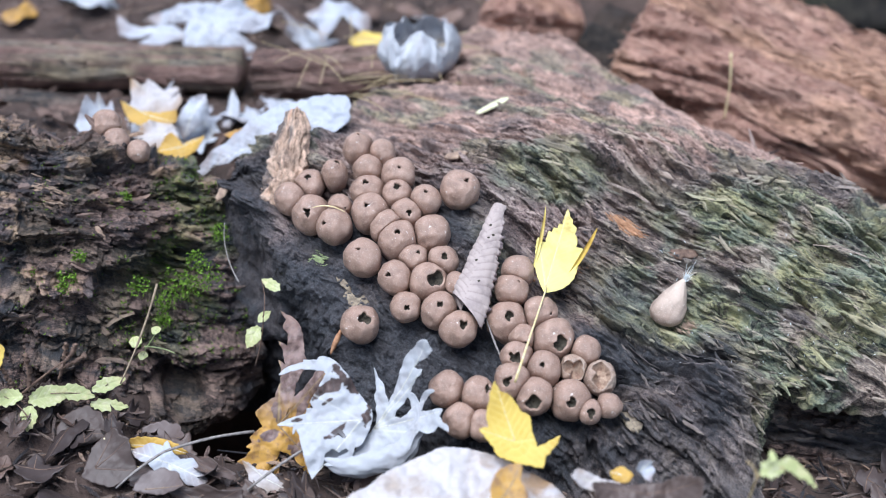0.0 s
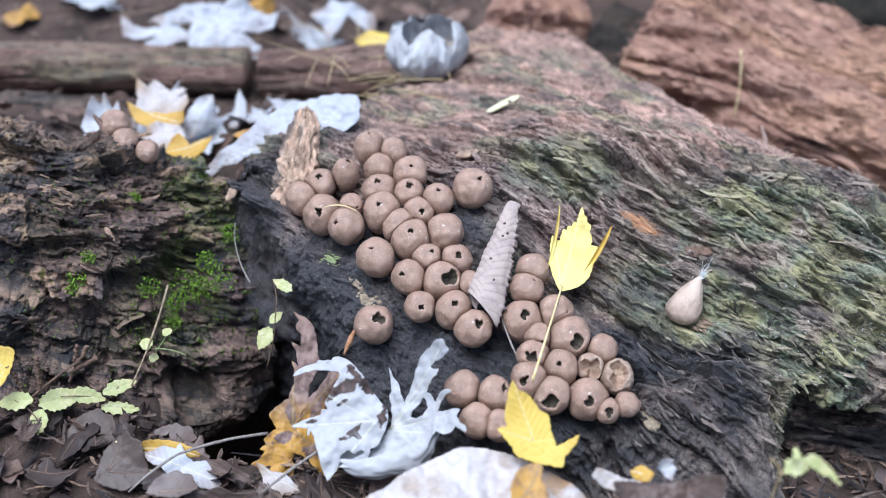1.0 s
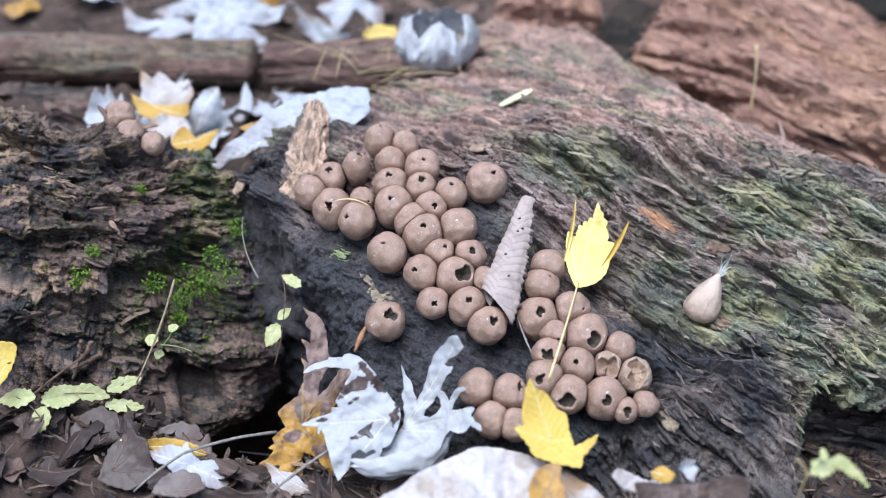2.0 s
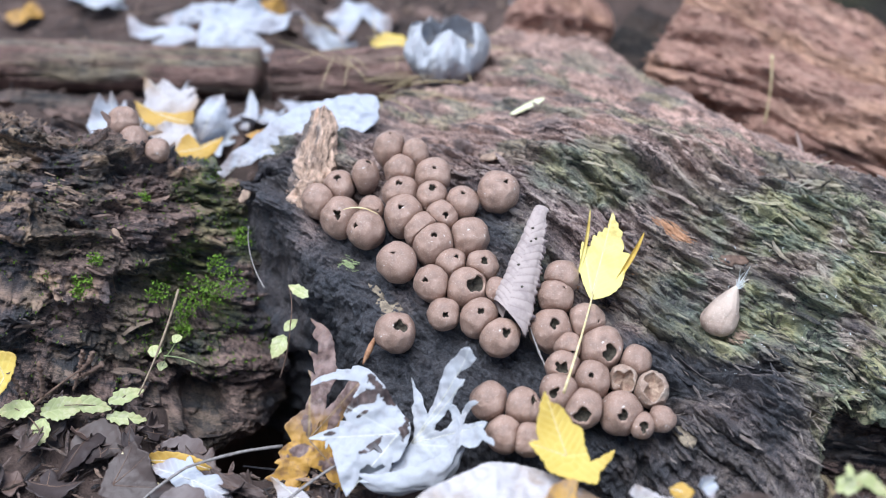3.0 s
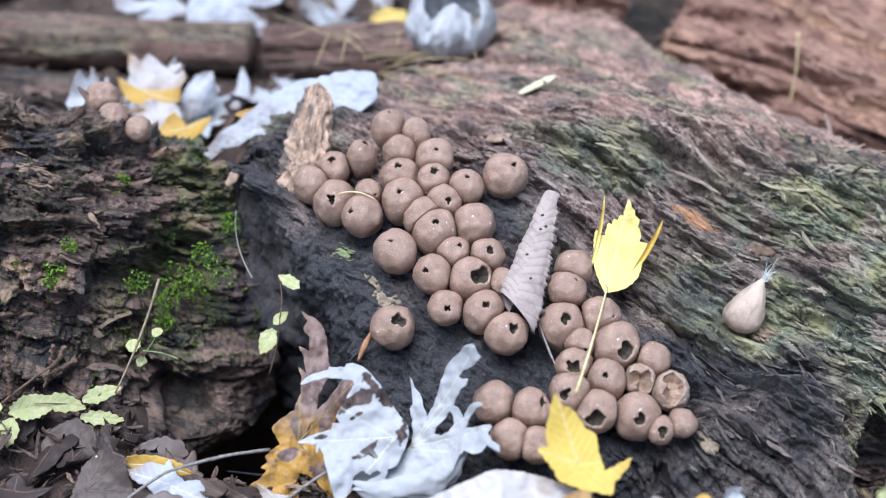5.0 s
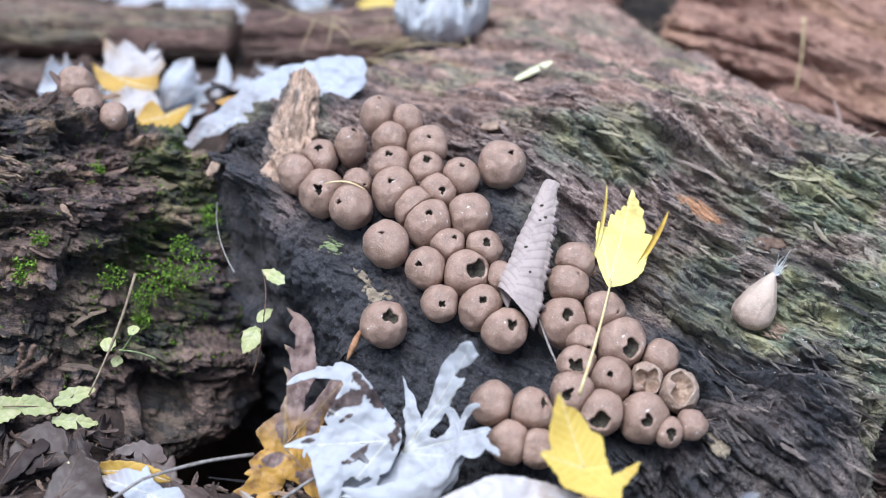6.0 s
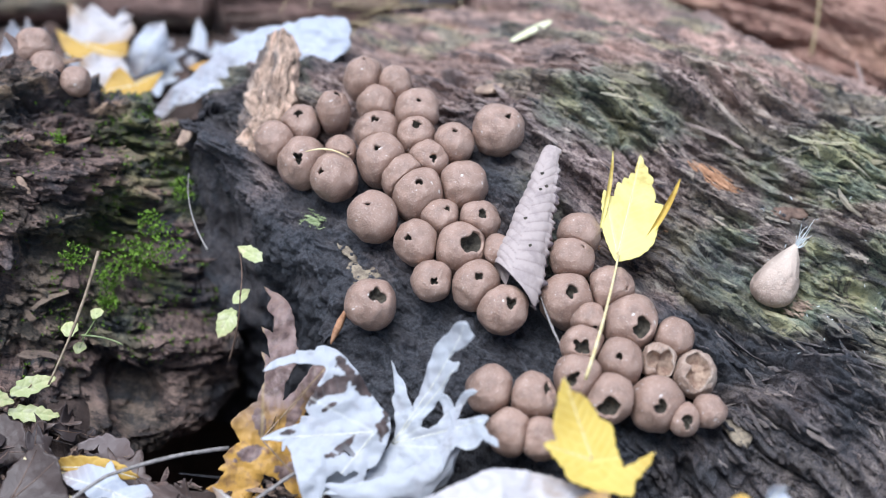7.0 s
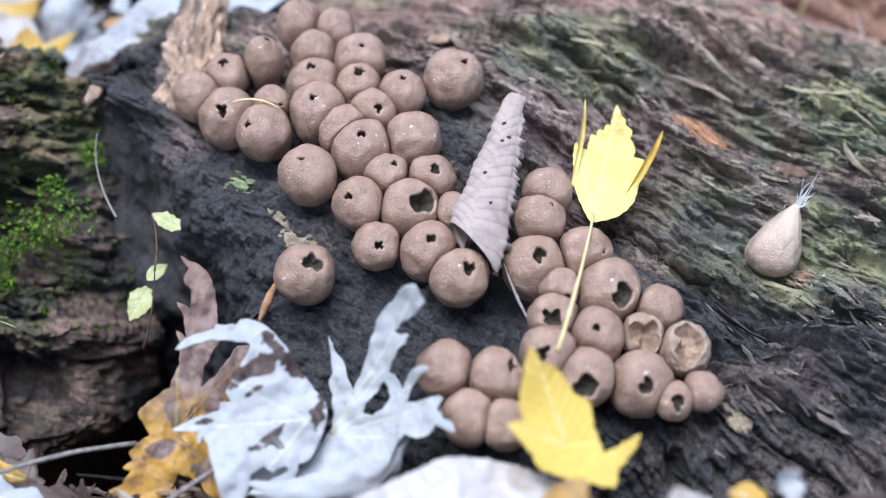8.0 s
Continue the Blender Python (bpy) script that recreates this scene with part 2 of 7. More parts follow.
SILVER = leaf_material("silver_leaf_underside", (0.57, 0.60, 0.66), (0.78, 0.78, 0.76), (0.44, 0.42, 0.45), 0.6, 0.5, (0.30, 0.19, 0.15), 0.25, 40)
DECAYED = leaf_material("decayed_silver_leaf", (0.575, 0.59, 0.62), (0.76, 0.76, 0.72), (0.46, 0.43, 0.45), 0.6, 0.5, None, 0.25, 75)
CREAM = leaf_material("bleached_leaf", (0.70, 0.66, 0.66), (0.46, 0.39, 0.36), (0.42, 0.30, 0.20), 0.55, 0.7, (0.36, 0.19, 0.06), 0.25, 35)
YELLOW = leaf_material("yellow_leaf_blade", (0.86, 0.64, 0.15), (0.90, 0.76, 0.28), (0.78, 0.50, 0.05), 0.5, 0.35, (0.45, 0.26, 0.05))
MUSTARD = leaf_material("mustard_leaf_blade", (0.70, 0.43, 0.09), (0.80, 0.60, 0.22), (0.50, 0.30, 0.06), 0.5, 0.6, (0.40, 0.22, 0.05))
PALE_YELLOW = leaf_material("lemon_leaf_blade", (0.92, 0.81, 0.30), (0.94, 0.88, 0.48), (0.84, 0.66, 0.14), 0.5, 0.35, (0.42, 0.26, 0.05))
OCHRE = leaf_material("ochre_leaf_blade", (0.55, 0.30, 0.065), (0.50, 0.36, 0.16), (0.22, 0.115, 0.07), 0.5, 1.0, (0.24, 0.15, 0.12), 0.12, 120, True, rot=((0.13, 0.085, 0.08), (0.29, 0.20, 0.185)))
GREY_BROWN = leaf_material("dry_leaf_blade", (0.150, 0.106, 0.092), (0.21, 0.16, 0.14), (0.065, 0.046, 0.040), 0.42, 0.6, (0.10, 0.07, 0.06), 0.1, varied=True)
PALE_BROWN = leaf_material("pale_mauve_litter_blade", (0.175, 0.138, 0.130), (0.25, 0.20, 0.185), (0.085, 0.062, 0.055), 0.42, 0.6, (0.14, 0.10, 0.09), 0.1)
DARK_LITTER = leaf_material("dark_litter_blade", (0.085, 0.062, 0.058), (0.12, 0.09, 0.08), (0.04, 0.03, 0.028), 0.5, 0.6, (0.04, 0.03, 0.03), 0.05, varied=True)
MAUVE = leaf_material("grey_mauve_leaf", (0.49, 0.40, 0.365), (0.19, 0.145, 0.145), (0.24, 0.19, 0.19), 0.65, 0.5, (0.20, 0.155, 0.155), 0.1, 120)
GREEN = leaf_material("green_leaf_blade", (0.54, 0.58, 0.27), (0.68, 0.70, 0.38), (0.74, 0.72, 0.50), 0.5, 0.9, (0.72, 0.66, 0.34), 0.3, 190)


def puffball_material(name, body, pale, fleck, flecks=0.42, dull=0.16, top=None):
    m, nt, b = nodes_of(name)
    v = coords(nt)
    n1, n2 = noise_of(nt, v, 70, 5, 0.6), noise_of(nt, v, 950, 4, 0.6)
    info = nt.nodes.new("ShaderNodeObjectInfo")
    c = ramp(nt, n1, [(0.36, tuple(0.66 * x for x in body)), (0.50, body), (0.64, pale)])
    c = mix(nt, math_node(nt, 'MULTIPLY', info.outputs["Random"], 0.35), c, tuple(0.78 * x for x in body))
    c = mix(nt, math_node(nt, 'MULTIPLY', ramp(nt, n2, [(0.57, (0, 0, 0)), (0.62, (1, 1, 1))]), flecks), c, fleck)
    n3 = noise_of(nt, v, 330, 2, 0.5)
    c = mix(nt, math_node(nt, 'MULTIPLY', ramp(nt, n3, [(0.70, (0, 0, 0)), (0.73, (1, 1, 1))]), 0.8), c, (0.80, 0.74, 0.68))
    if top:
        sep = nt.nodes.new("ShaderNodeSeparateXYZ")
        nt.links.new(v, sep.inputs[0])
        c = mix(nt, ramp(nt, math_node(nt, 'ADD', math_node(nt, 'MULTIPLY', sep.outputs[2], 24.0), math_node(nt, 'MULTIPLY', n1, 0.25)), [(0.05, (0, 0, 0)), (0.85, (1, 1, 1))]), c, top)
    nt.links.new(c, b.inputs["Base Color"])
    nt.links.new(math_node(nt, 'ADD', math_node(nt, 'MULTIPLY', n1, 0.35), dull), b.inputs["Roughness"])
    b.inputs["Specular IOR Level"].default_value = 0.45
    bump(nt, b, math_node(nt, 'ADD', math_node(nt, 'MULTIPLY', n2, 0.5), math_node(nt, 'MULTIPLY', n1, 0.4)), 1.0, 0.0015)
    return m


SKIN = puffball_material("puffball_skin", (0.390, 0.250, 0.190), (0.495, 0.340, 0.268), (0.62, 0.49, 0.40), 0.36)
OLD_SKIN = puffball_material("papery_puffball_skin", (0.42, 0.29, 0.22), (0.62, 0.50, 0.40), (0.70, 0.6, 0.5))
PEAR_SKIN = puffball_material("pale_puffball_skin", (0.40, 0.265, 0.205), (0.55, 0.40, 0.32), (0.8, 0.72, 0.6), 0.25, 0.38, (0.68, 0.56, 0.46))


def plain(name, c1, c2, scale, rough, relief=0.4, dist=0.0006):
    m, nt, b = nodes_of(name)
    v = coords(nt)
    n = noise_of(nt, v, scale, 5, 0.65)
    nt.links.new(ramp(nt, n, [(0.35, c1), (0.65, c2)]), b.inputs["Base Color"])
    b.inputs["Roughness"].default_value = rough
    bump(nt, b, n, relief, dist)
    return m


TAN_LITTER = leaf_material("tan_litter_blade", (0.27, 0.175, 0.14), (0.34, 0.24, 0.19), (0.16, 0.10, 0.08), 0.6, 0.6, (0.14, 0.09, 0.08), 0.1, varied=True)
PORE = plain("puffball_inside", (0.030, 0.024, 0.018), (0.10, 0.085, 0.06), 500, 0.9, 1.0, 0.001)
TORN = plain("torn_puffball_inside", (0.22, 0.13, 0.09), (0.50, 0.36, 0.26), 260, 0.8, 1.0, 0.002)
STEM_STRAW = plain("straw_stem", (0.42, 0.30, 0.15), (0.62, 0.50, 0.30), 300, 0.6)
DRY_STEM = plain("dry_brown_stem", (0.17, 0.12, 0.08), (0.36, 0.28, 0.19), 300, 0.7)
SLIVER = plain("pale_leaf_sliver", (0.66, 0.64, 0.36), (0.82, 0.80, 0.54), 200, 0.6)
STEM_YELLOW = plain("yellow_stem", (0.66, 0.52, 0.24), (0.82, 0.70, 0.42), 300, 0.5)
STEM_GREY = plain("grey_twig", (0.14, 0.12, 0.11), (0.32, 0.29, 0.27), 400, 0.7)
STEM_BROWN = plain("brown_stem", (0.10, 0.06, 0.045), (0.22, 0.14, 0.10), 300, 0.7)
STEM_GREEN = plain("green_stem", (0.20, 0.26, 0.10), (0.36, 0.42, 0.20), 300, 0.55)
PALE_WOOD = plain("pale_split_wood", (0.20, 0.13, 0.095), (0.50, 0.36, 0.26), 120, 0.8, 0.8, 0.002)
ORANGE_WOOD = plain("orange_wood_fibre", (0.30, 0.14, 0.07), (0.55, 0.30, 0.17), 200, 0.85, 0.8, 0.001)
VEIN_PALE = plain("pale_leaf_vein", (0.62, 0.60, 0.50), (0.76, 0.75, 0.68), 300, 0.55)
VEIN_BROWN = plain("brown_leaf_vein", (0.20, 0.13, 0.09), (0.36, 0.25, 0.16), 300, 0.6)
BUFF = plain("buff_crust", (0.13, 0.10, 0.075), (0.34, 0.27, 0.185), 350, 0.8, 0.8, 0.001)
MOSS = plain("bright_moss", (0.085, 0.165, 0.014), (0.22, 0.38, 0.045), 300, 0.8, 0.6)
WHITE_BITS = plain("white_hyphae", (0.62, 0.68, 0.68), (0.85, 0.88, 0.88), 300, 0.6)

# ---- the ground ----
def ground_height(x, y):
    z = spline([-2.0, -0.30, -0.12, 0.02, 0.12, 0.22, 0.34, 0.6, 1.2], [-0.10, -0.066, -0.064, -0.075, -0.04, -0.022, -0.035, -0.02, -0.02], np.ravel(y)).reshape(np.shape(y))
    z = z - 0.20 * np.exp(-(((x + 0.115) / 0.050) ** 4 + ((y + 0.030) / 0.062) ** 4))
    z = z - 0.10 * np.exp(-(((x + 0.125) / 0.030) ** 4 + ((y - 0.05) / 0.06) ** 4))
    z = z - 0.02 * step(0.05, 0.3, x) * step(-0.3, -0.1, y)
    z = z + 0.062 * np.exp(-(((x - 0.07) / 0.13) ** 2 + ((y + 0.245) / 0.045) ** 2))
    near = np.exp(-((x / 1.5) ** 2 + (y / 1.5) ** 2))
    return z + near * (0.012 * fbm(x * 14, y * 14, 0, 5, 4) + 0.004 * fbm(x * 90, y * 90, 0, 9, 3)) + (1 - near) * 0.1 * fbm(x * 0.4, y * 0.4, 0, 3, 3)


def build_ground():
    a = np.linspace(-1, 1, 361)
    span = 0.75 * a + 60 * np.sign(a) * np.abs(a) ** 9
    x, y = np.meshgrid(span, span + 0.12)
    g = np.stack([x, y, ground_height(x, y)], -1)
    ob = part("ground", grid_mesh(g, "ground"), SOIL, None)
    return tagged(ob, "dark damp forest soil with rotted leaf crumbs", "ground", kind="structure")


build_ground()


# ---- fallen logs: profiles from the back over the crest down to the front ----
def loft(stations, xs, nv, left=None):
    """A sheet from profiles (y, z) at stations x; left gives, per step of the profile, where the sheet begins."""
    sx = [s[0] for s in stations]
    prof = np.array([s[1] for s in stations])
    dense = np.stack([spline(np.linspace(0, 1, prof.shape[1]), p, np.linspace(0, 1, nv)) for p in prof])
    nu = len(xs)
    g = np.zeros((nv, nu, 3))
    t = (xs - xs[0]) / (xs[-1] - xs[0])
    for i in range(nv):
        x0 = xs[0] if left is None else left[i]
        x = x0 + t * (xs[-1] - x0)
        g[i, :, 0] = x
        shift = 0.0 if left is None else 0.042 * float(step(0.66, 0.97, i / (nv - 1)))
        g[i, :, 1:] = spline(sx, dense[:, i], x - shift * step(0.10, 0.20, x))
    return g


main_log = []
main_log.append((-0.145, [(.20, -.03), (.16, .0), (.125, .03), (.10, .043), (.075, .042), (.05, .030), (.03, .012), (.01, -.01), (-.01, -.04), (-.02, -.10)]))
main_log.append((-0.07, [(.26, -.02), (.19, .028), (.14, .048), (.10, .050), (.065, .041), (.03, .028), (.0, .013), (-.035, -.010), (-.06, -.037), (-.085, -.10)]))
main_log.append((0.0, [(.33, .012), (.24, .030), (.16, .046), (.10, .053), (.06, .047), (.025, .034), (-.01, .021), (-.05, -.003), (-.09, -.027), (-.13, -.09)]))
main_log.append((0.08, [(.36, .030), (.26, .052), (.17, .064), (.10, .072), (.06, .062), (.02, .039), (-.02, .018), (-.07, -.002), (-.115, -.020), (-.16, -.09)]))
main_log.append((0.15, [(.34, .022), (.26, .045), (.18, .066), (.105, .074), (.065, .060), (.025, .040), (-.02, .017), (-.07, -.003), (-.115, -.016), (-.165, -.09)]))
main_log.append((0.220, [(.29, -.01), (.23, .028), (.17, .054), (.11, .067), (.07, .057), (.03, .043), (-.015, .021), (-.06, .000), (-.105, -.014), (-.15, -.09)]))
main_log.append((0.238, [(.26, -.02), (.21, .024), (.158, .051), (.10, .061), (.065, .057), (.025, .043), (-.02, .022), (-.066, .003), (-.086, -.014), (-.035, -.06)]))
main_log.append((0.275, [(.22, -.03), (.18, .020), (.135, .048), (.09, .059), (.055, .059), (.015, .042), (-.03, .025), (-.072, .006), (-.086, -.012), (-.03, -.05)]))
main_log.append((0.45, [(.14, -.07), (.11, -.03), (.08, .000), (.05, .012), (.02, .016), (-.02, .010), (-.055, .0), (-.085, -.011), (-.09, -.022), (-.03, -.05)]))

GRAIN = radians(-33)


def strata(e, levels, seed, tread=0.25, sharp=0.2):
    """Worn layers: a smooth field cut into treads and steep risers of uneven height; gives heights about -1 to 1, and the layer's number."""
    rise = np.random.default_rng(seed).uniform(0.25, 1.75, 4 * levels)
    base = np.concatenate([[0.0], np.cumsum(rise)])
    q = np.clip((e + 1.0) * 2 * levels, 0, 4 * levels - 1e-6)
    k = np.floor(q).astype(int)
    f = q - k
    up = tread * f + (1 - tread) * step(1 - sharp, 1.0, f)
    return (base[k] + rise[k] * up) / base[-1] * 4 - 2, k


def build_main_log():
    nv, nu = 660, 860
    left = spline(np.linspace(0, 1, 10), [-.10, -.12, -.14, -.149, -.148, -.130, -.080, -.055, -.042, -.034], np.linspace(0, 1, nv))
    left = left + 0.006 * fbm(np.linspace(0, 1, nv) * 22, 0.5, 0, 15, 3)
    q = np.linspace(0, 1, nu)
    warp = np.where(q < 0.12, q / 0.12 * 0.02, 0.02 + (q - 0.12) / 0.88 * 0.98)
    g = loft(main_log, -0.14 + 0.59 * warp, nv, left)
    u = warp[None, :] * np.ones((nv, 1))
    qq = q[None, :] * np.ones((nv, 1))
    x, y = g[..., 0].copy(), g[..., 1].copy()
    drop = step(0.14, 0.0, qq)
    g[..., 2] -= 0.20 * drop ** 1.5
    g[..., 0] += 0.020 * drop ** 1.3
    z = g[..., 2].copy()
    n = grid_normals(g)
    n *= np.sign(n[nv // 3, nu // 2, 2])
    w1 = fbm(x * 9, y * 9, z * 9, 21, 3)
    w2 = fbm(x * 30, y * 30, z * 30, 22, 3)
    ang = GRAIN + 0 * w1
    s = x * np.cos(ang) + y * np.sin(ang)
    t = -x * np.sin(ang) + y * np.cos(ang) + 0.006 * w1 + 0.003 * w2 - 0.5 * z * drop
    wet = step(0.10, 0.04, x + 0.25 * y + 0.03 * w1) * step(0.075, 0.03, y - 0.2 * x)
    tongue = step(-0.040, -0.065, y + 0.05 * w1) * step(0.275, 0.235, x + 0.3 * (y + 0.1))
    rough = (1 - 0.80 * wet) * (1 - 0.45 * step(0.08, 0.14, y))
    rag = 0.0016 * fbm(x * 160, y * 160, z * 160, 23, 3)
    e1 = fbm(s * 17 + 50 * rag, t * 62, 0, 41, 5, 0.55)
    e2 = fbm(s * 46, t * 185 + 50 * rag, 0, 43, 4, 0.55)
    h1, k1 = strata(e1, 7, 41)
    h2, k2 = strata(e2, 5, 43, 0.35, 0.25)
    tone1 = vnoise(k1 * 5.37, s * 22, t * 60, 45)
    tone2 = vnoise(k2 * 3.71, s * 60, t * 190, 46)
    crack1 = np.exp(-(fbm(s * 9, t * 85, 0, 47, 3) / 0.045) ** 2) * step(-0.05, 0.30, fbm(s * 14, t * 30, 0, 48, 2))
    crack2 = np.exp(-(fbm(s * 26, t * 240, 0, 49, 2) / 0.07) ** 2) * step(-0.1, 0.3, fbm(s * 30, t * 70, 0, 50, 2))
    d = 0.0065 * fbm(x * 20, y * 20, z * 20, 31, 3)
    plate = rough * (0.0100 * h1 - 0.0015 + 0.0044 * h2)
    d += plate - rough * (0.0065 * crack1 + 0.0026 * crack2)
    d += rough * (0.0012 * fbm(s * 70, t * 520, 0, 51, 3) + 0.0012 * fbm(x * 300, y * 300, z * 300, 61, 3))
    lump = np.maximum(wet, 0.6 * tongue)
    d += lump * (0.0085 * fbm(x * 55, y * 55, z * 55, 71, 5, 0.62) + 0.0034 * fbm(x * 260, y * 260, z * 260, 75, 3) + 0.0030 * h1 - 0.0034 * crack1)
    d += drop * (0.010 * fbm(x * 40, y * 40, z * 40, 77, 5, 0.6) + 0.004 * h2 + 0.006 * h1)
    pits = step(0.40, 0.60, fbm(s * 22, t * 60, 0, 81, 3))
    d -= rough * 0.011 * pits
    d -= 0.020 * np.exp(-(((x - 0.1555) / 0.008) ** 2 + ((y + 0.091 + 0.5 * (x - 0.1555)) / 0.007) ** 2))
    d -= 0.011 * np.exp(-(((x - 0.192) / 0.016) ** 2 + ((y + 0.070 + 0.85 * (x - 0.192)) / 0.0028) ** 2))
    across = np.stack([np.sin(ang), -np.cos(ang), 0 * ang], -1)
    across -= n * np.sum(across * n, -1, keepdims=True)
    g = g + n * d[..., None] + across * (0.55 * plate)[..., None]
    me = grid_mesh(g, "fallen_log", flip=True)
    algae = step(0.09, 0.20, x - 0.30 * y + 0.05 * w1 + 0.02 * w2) * step(0.115, 0.045, y - 0.15 * (x - 0.2) + 0.03 * w1)
    algae = np.maximum(algae, 0.85 * step(0.10, 0.40, fbm(x * 16, y * 16, 0, 95, 3)) * step(0.03, 0.08, x) * step(0.15, 0.08, y))
    algae = 1.0 * algae * (0.5 + 0.5 * step(-0.75, 0.15, tone1 + 0.5 * tone2 + 0.6 * w2)) * (1 - 0.85 * tongue) * (1 - 0.75 * step(0.12, 0.42, fbm(x * 24, y * 24, z * 24, 193, 3)))
    earth = step(0.070, 0.115, y + 0.03 * w1 - 0.1 * (x - 0.1)) * step(-0.06, 0.0, x) * (0.55 + 0.45 * step(-0.4, 0.4, tone1 + w2))
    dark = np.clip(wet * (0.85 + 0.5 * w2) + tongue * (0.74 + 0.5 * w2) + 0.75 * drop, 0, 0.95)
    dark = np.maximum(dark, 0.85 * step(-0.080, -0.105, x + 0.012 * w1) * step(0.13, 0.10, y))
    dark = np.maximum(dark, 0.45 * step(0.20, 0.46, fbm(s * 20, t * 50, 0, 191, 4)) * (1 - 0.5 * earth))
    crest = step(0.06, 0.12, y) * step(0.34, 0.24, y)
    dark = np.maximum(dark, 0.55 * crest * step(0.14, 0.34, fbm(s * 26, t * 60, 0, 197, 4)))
    algae = np.maximum(algae, 0.6 * crest * step(0.12, 0.34, fbm(s * 22 + 9, t * 46, 0, 199, 4)))
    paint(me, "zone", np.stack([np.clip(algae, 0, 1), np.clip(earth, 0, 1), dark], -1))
    paint(me, "tone", np.stack([0.5 + 0.5 * (0.6 * tone1 + 0.4 * tone2), 0.5 + 0.5 * tone2, 0.5 + 0.5 * w1], -1))
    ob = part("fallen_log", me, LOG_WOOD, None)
    return tagged(ob, "rotten fallen log, splintered brown wood with green algae", "log")


build_main_log()

bark_log = []
bark_log.append((-0.60, [(.18, -.02), (.15, .05), (.12, .10), (.07, .115), (.02, .09), (-.02, .05), (-.04, .005), (-.05, -.04), (-.04, -.075), (.04, -.10)]))
bark_log.append((-0.29, [(.16, -.02), (.135, .04), (.105, .082), (.065, .090), (.02, .062), (-.015, .030), (-.03, -.003), (-.050, -.045), (-.058, -.085), (.0, -.12)]))
bark_log.append((-0.24, [(.155, -.02), (.13, .03), (.105, .062), (.07, .066), (.03, .047), (-.01, .022), (-.027, -.008), (-.050, -.050), (-.058, -.090), (.0, -.12)]))
bark_log.append((-0.205, [(.15, -.02), (.125, .025), (.105, .046), (.075, .050), (.035, .036), (.005, .012), (-.017, -.016), (-.043, -.054), (-.056, -.100), (.0, -.13)]))
bark_log.append((-0.165, [(.14, -.03), (.12, .01), (.105, .030), (.08, .035), (.05, .014), (.02, -.006), (-.005, -.035), (-.024, -.07), (-.036, -.112), (.04, -.13)]))
bark_log.append((-0.135, [(.13, -.05), (.12, -.02), (.105, .0), (.085, .010), (.058, -.008), (.034, -.023), (.006, -.047), (-.014, -.078), (-.024, -.113), (.04, -.135)]))
bark_log.append((-0.105, [(.13, -.07), (.12, -.05), (.11, -.03), (.10, -.03), (.08, -.038), (.062, -.05), (.038, -.07), (.022, -.09), (.020, -.12), (.06, -.135)]))


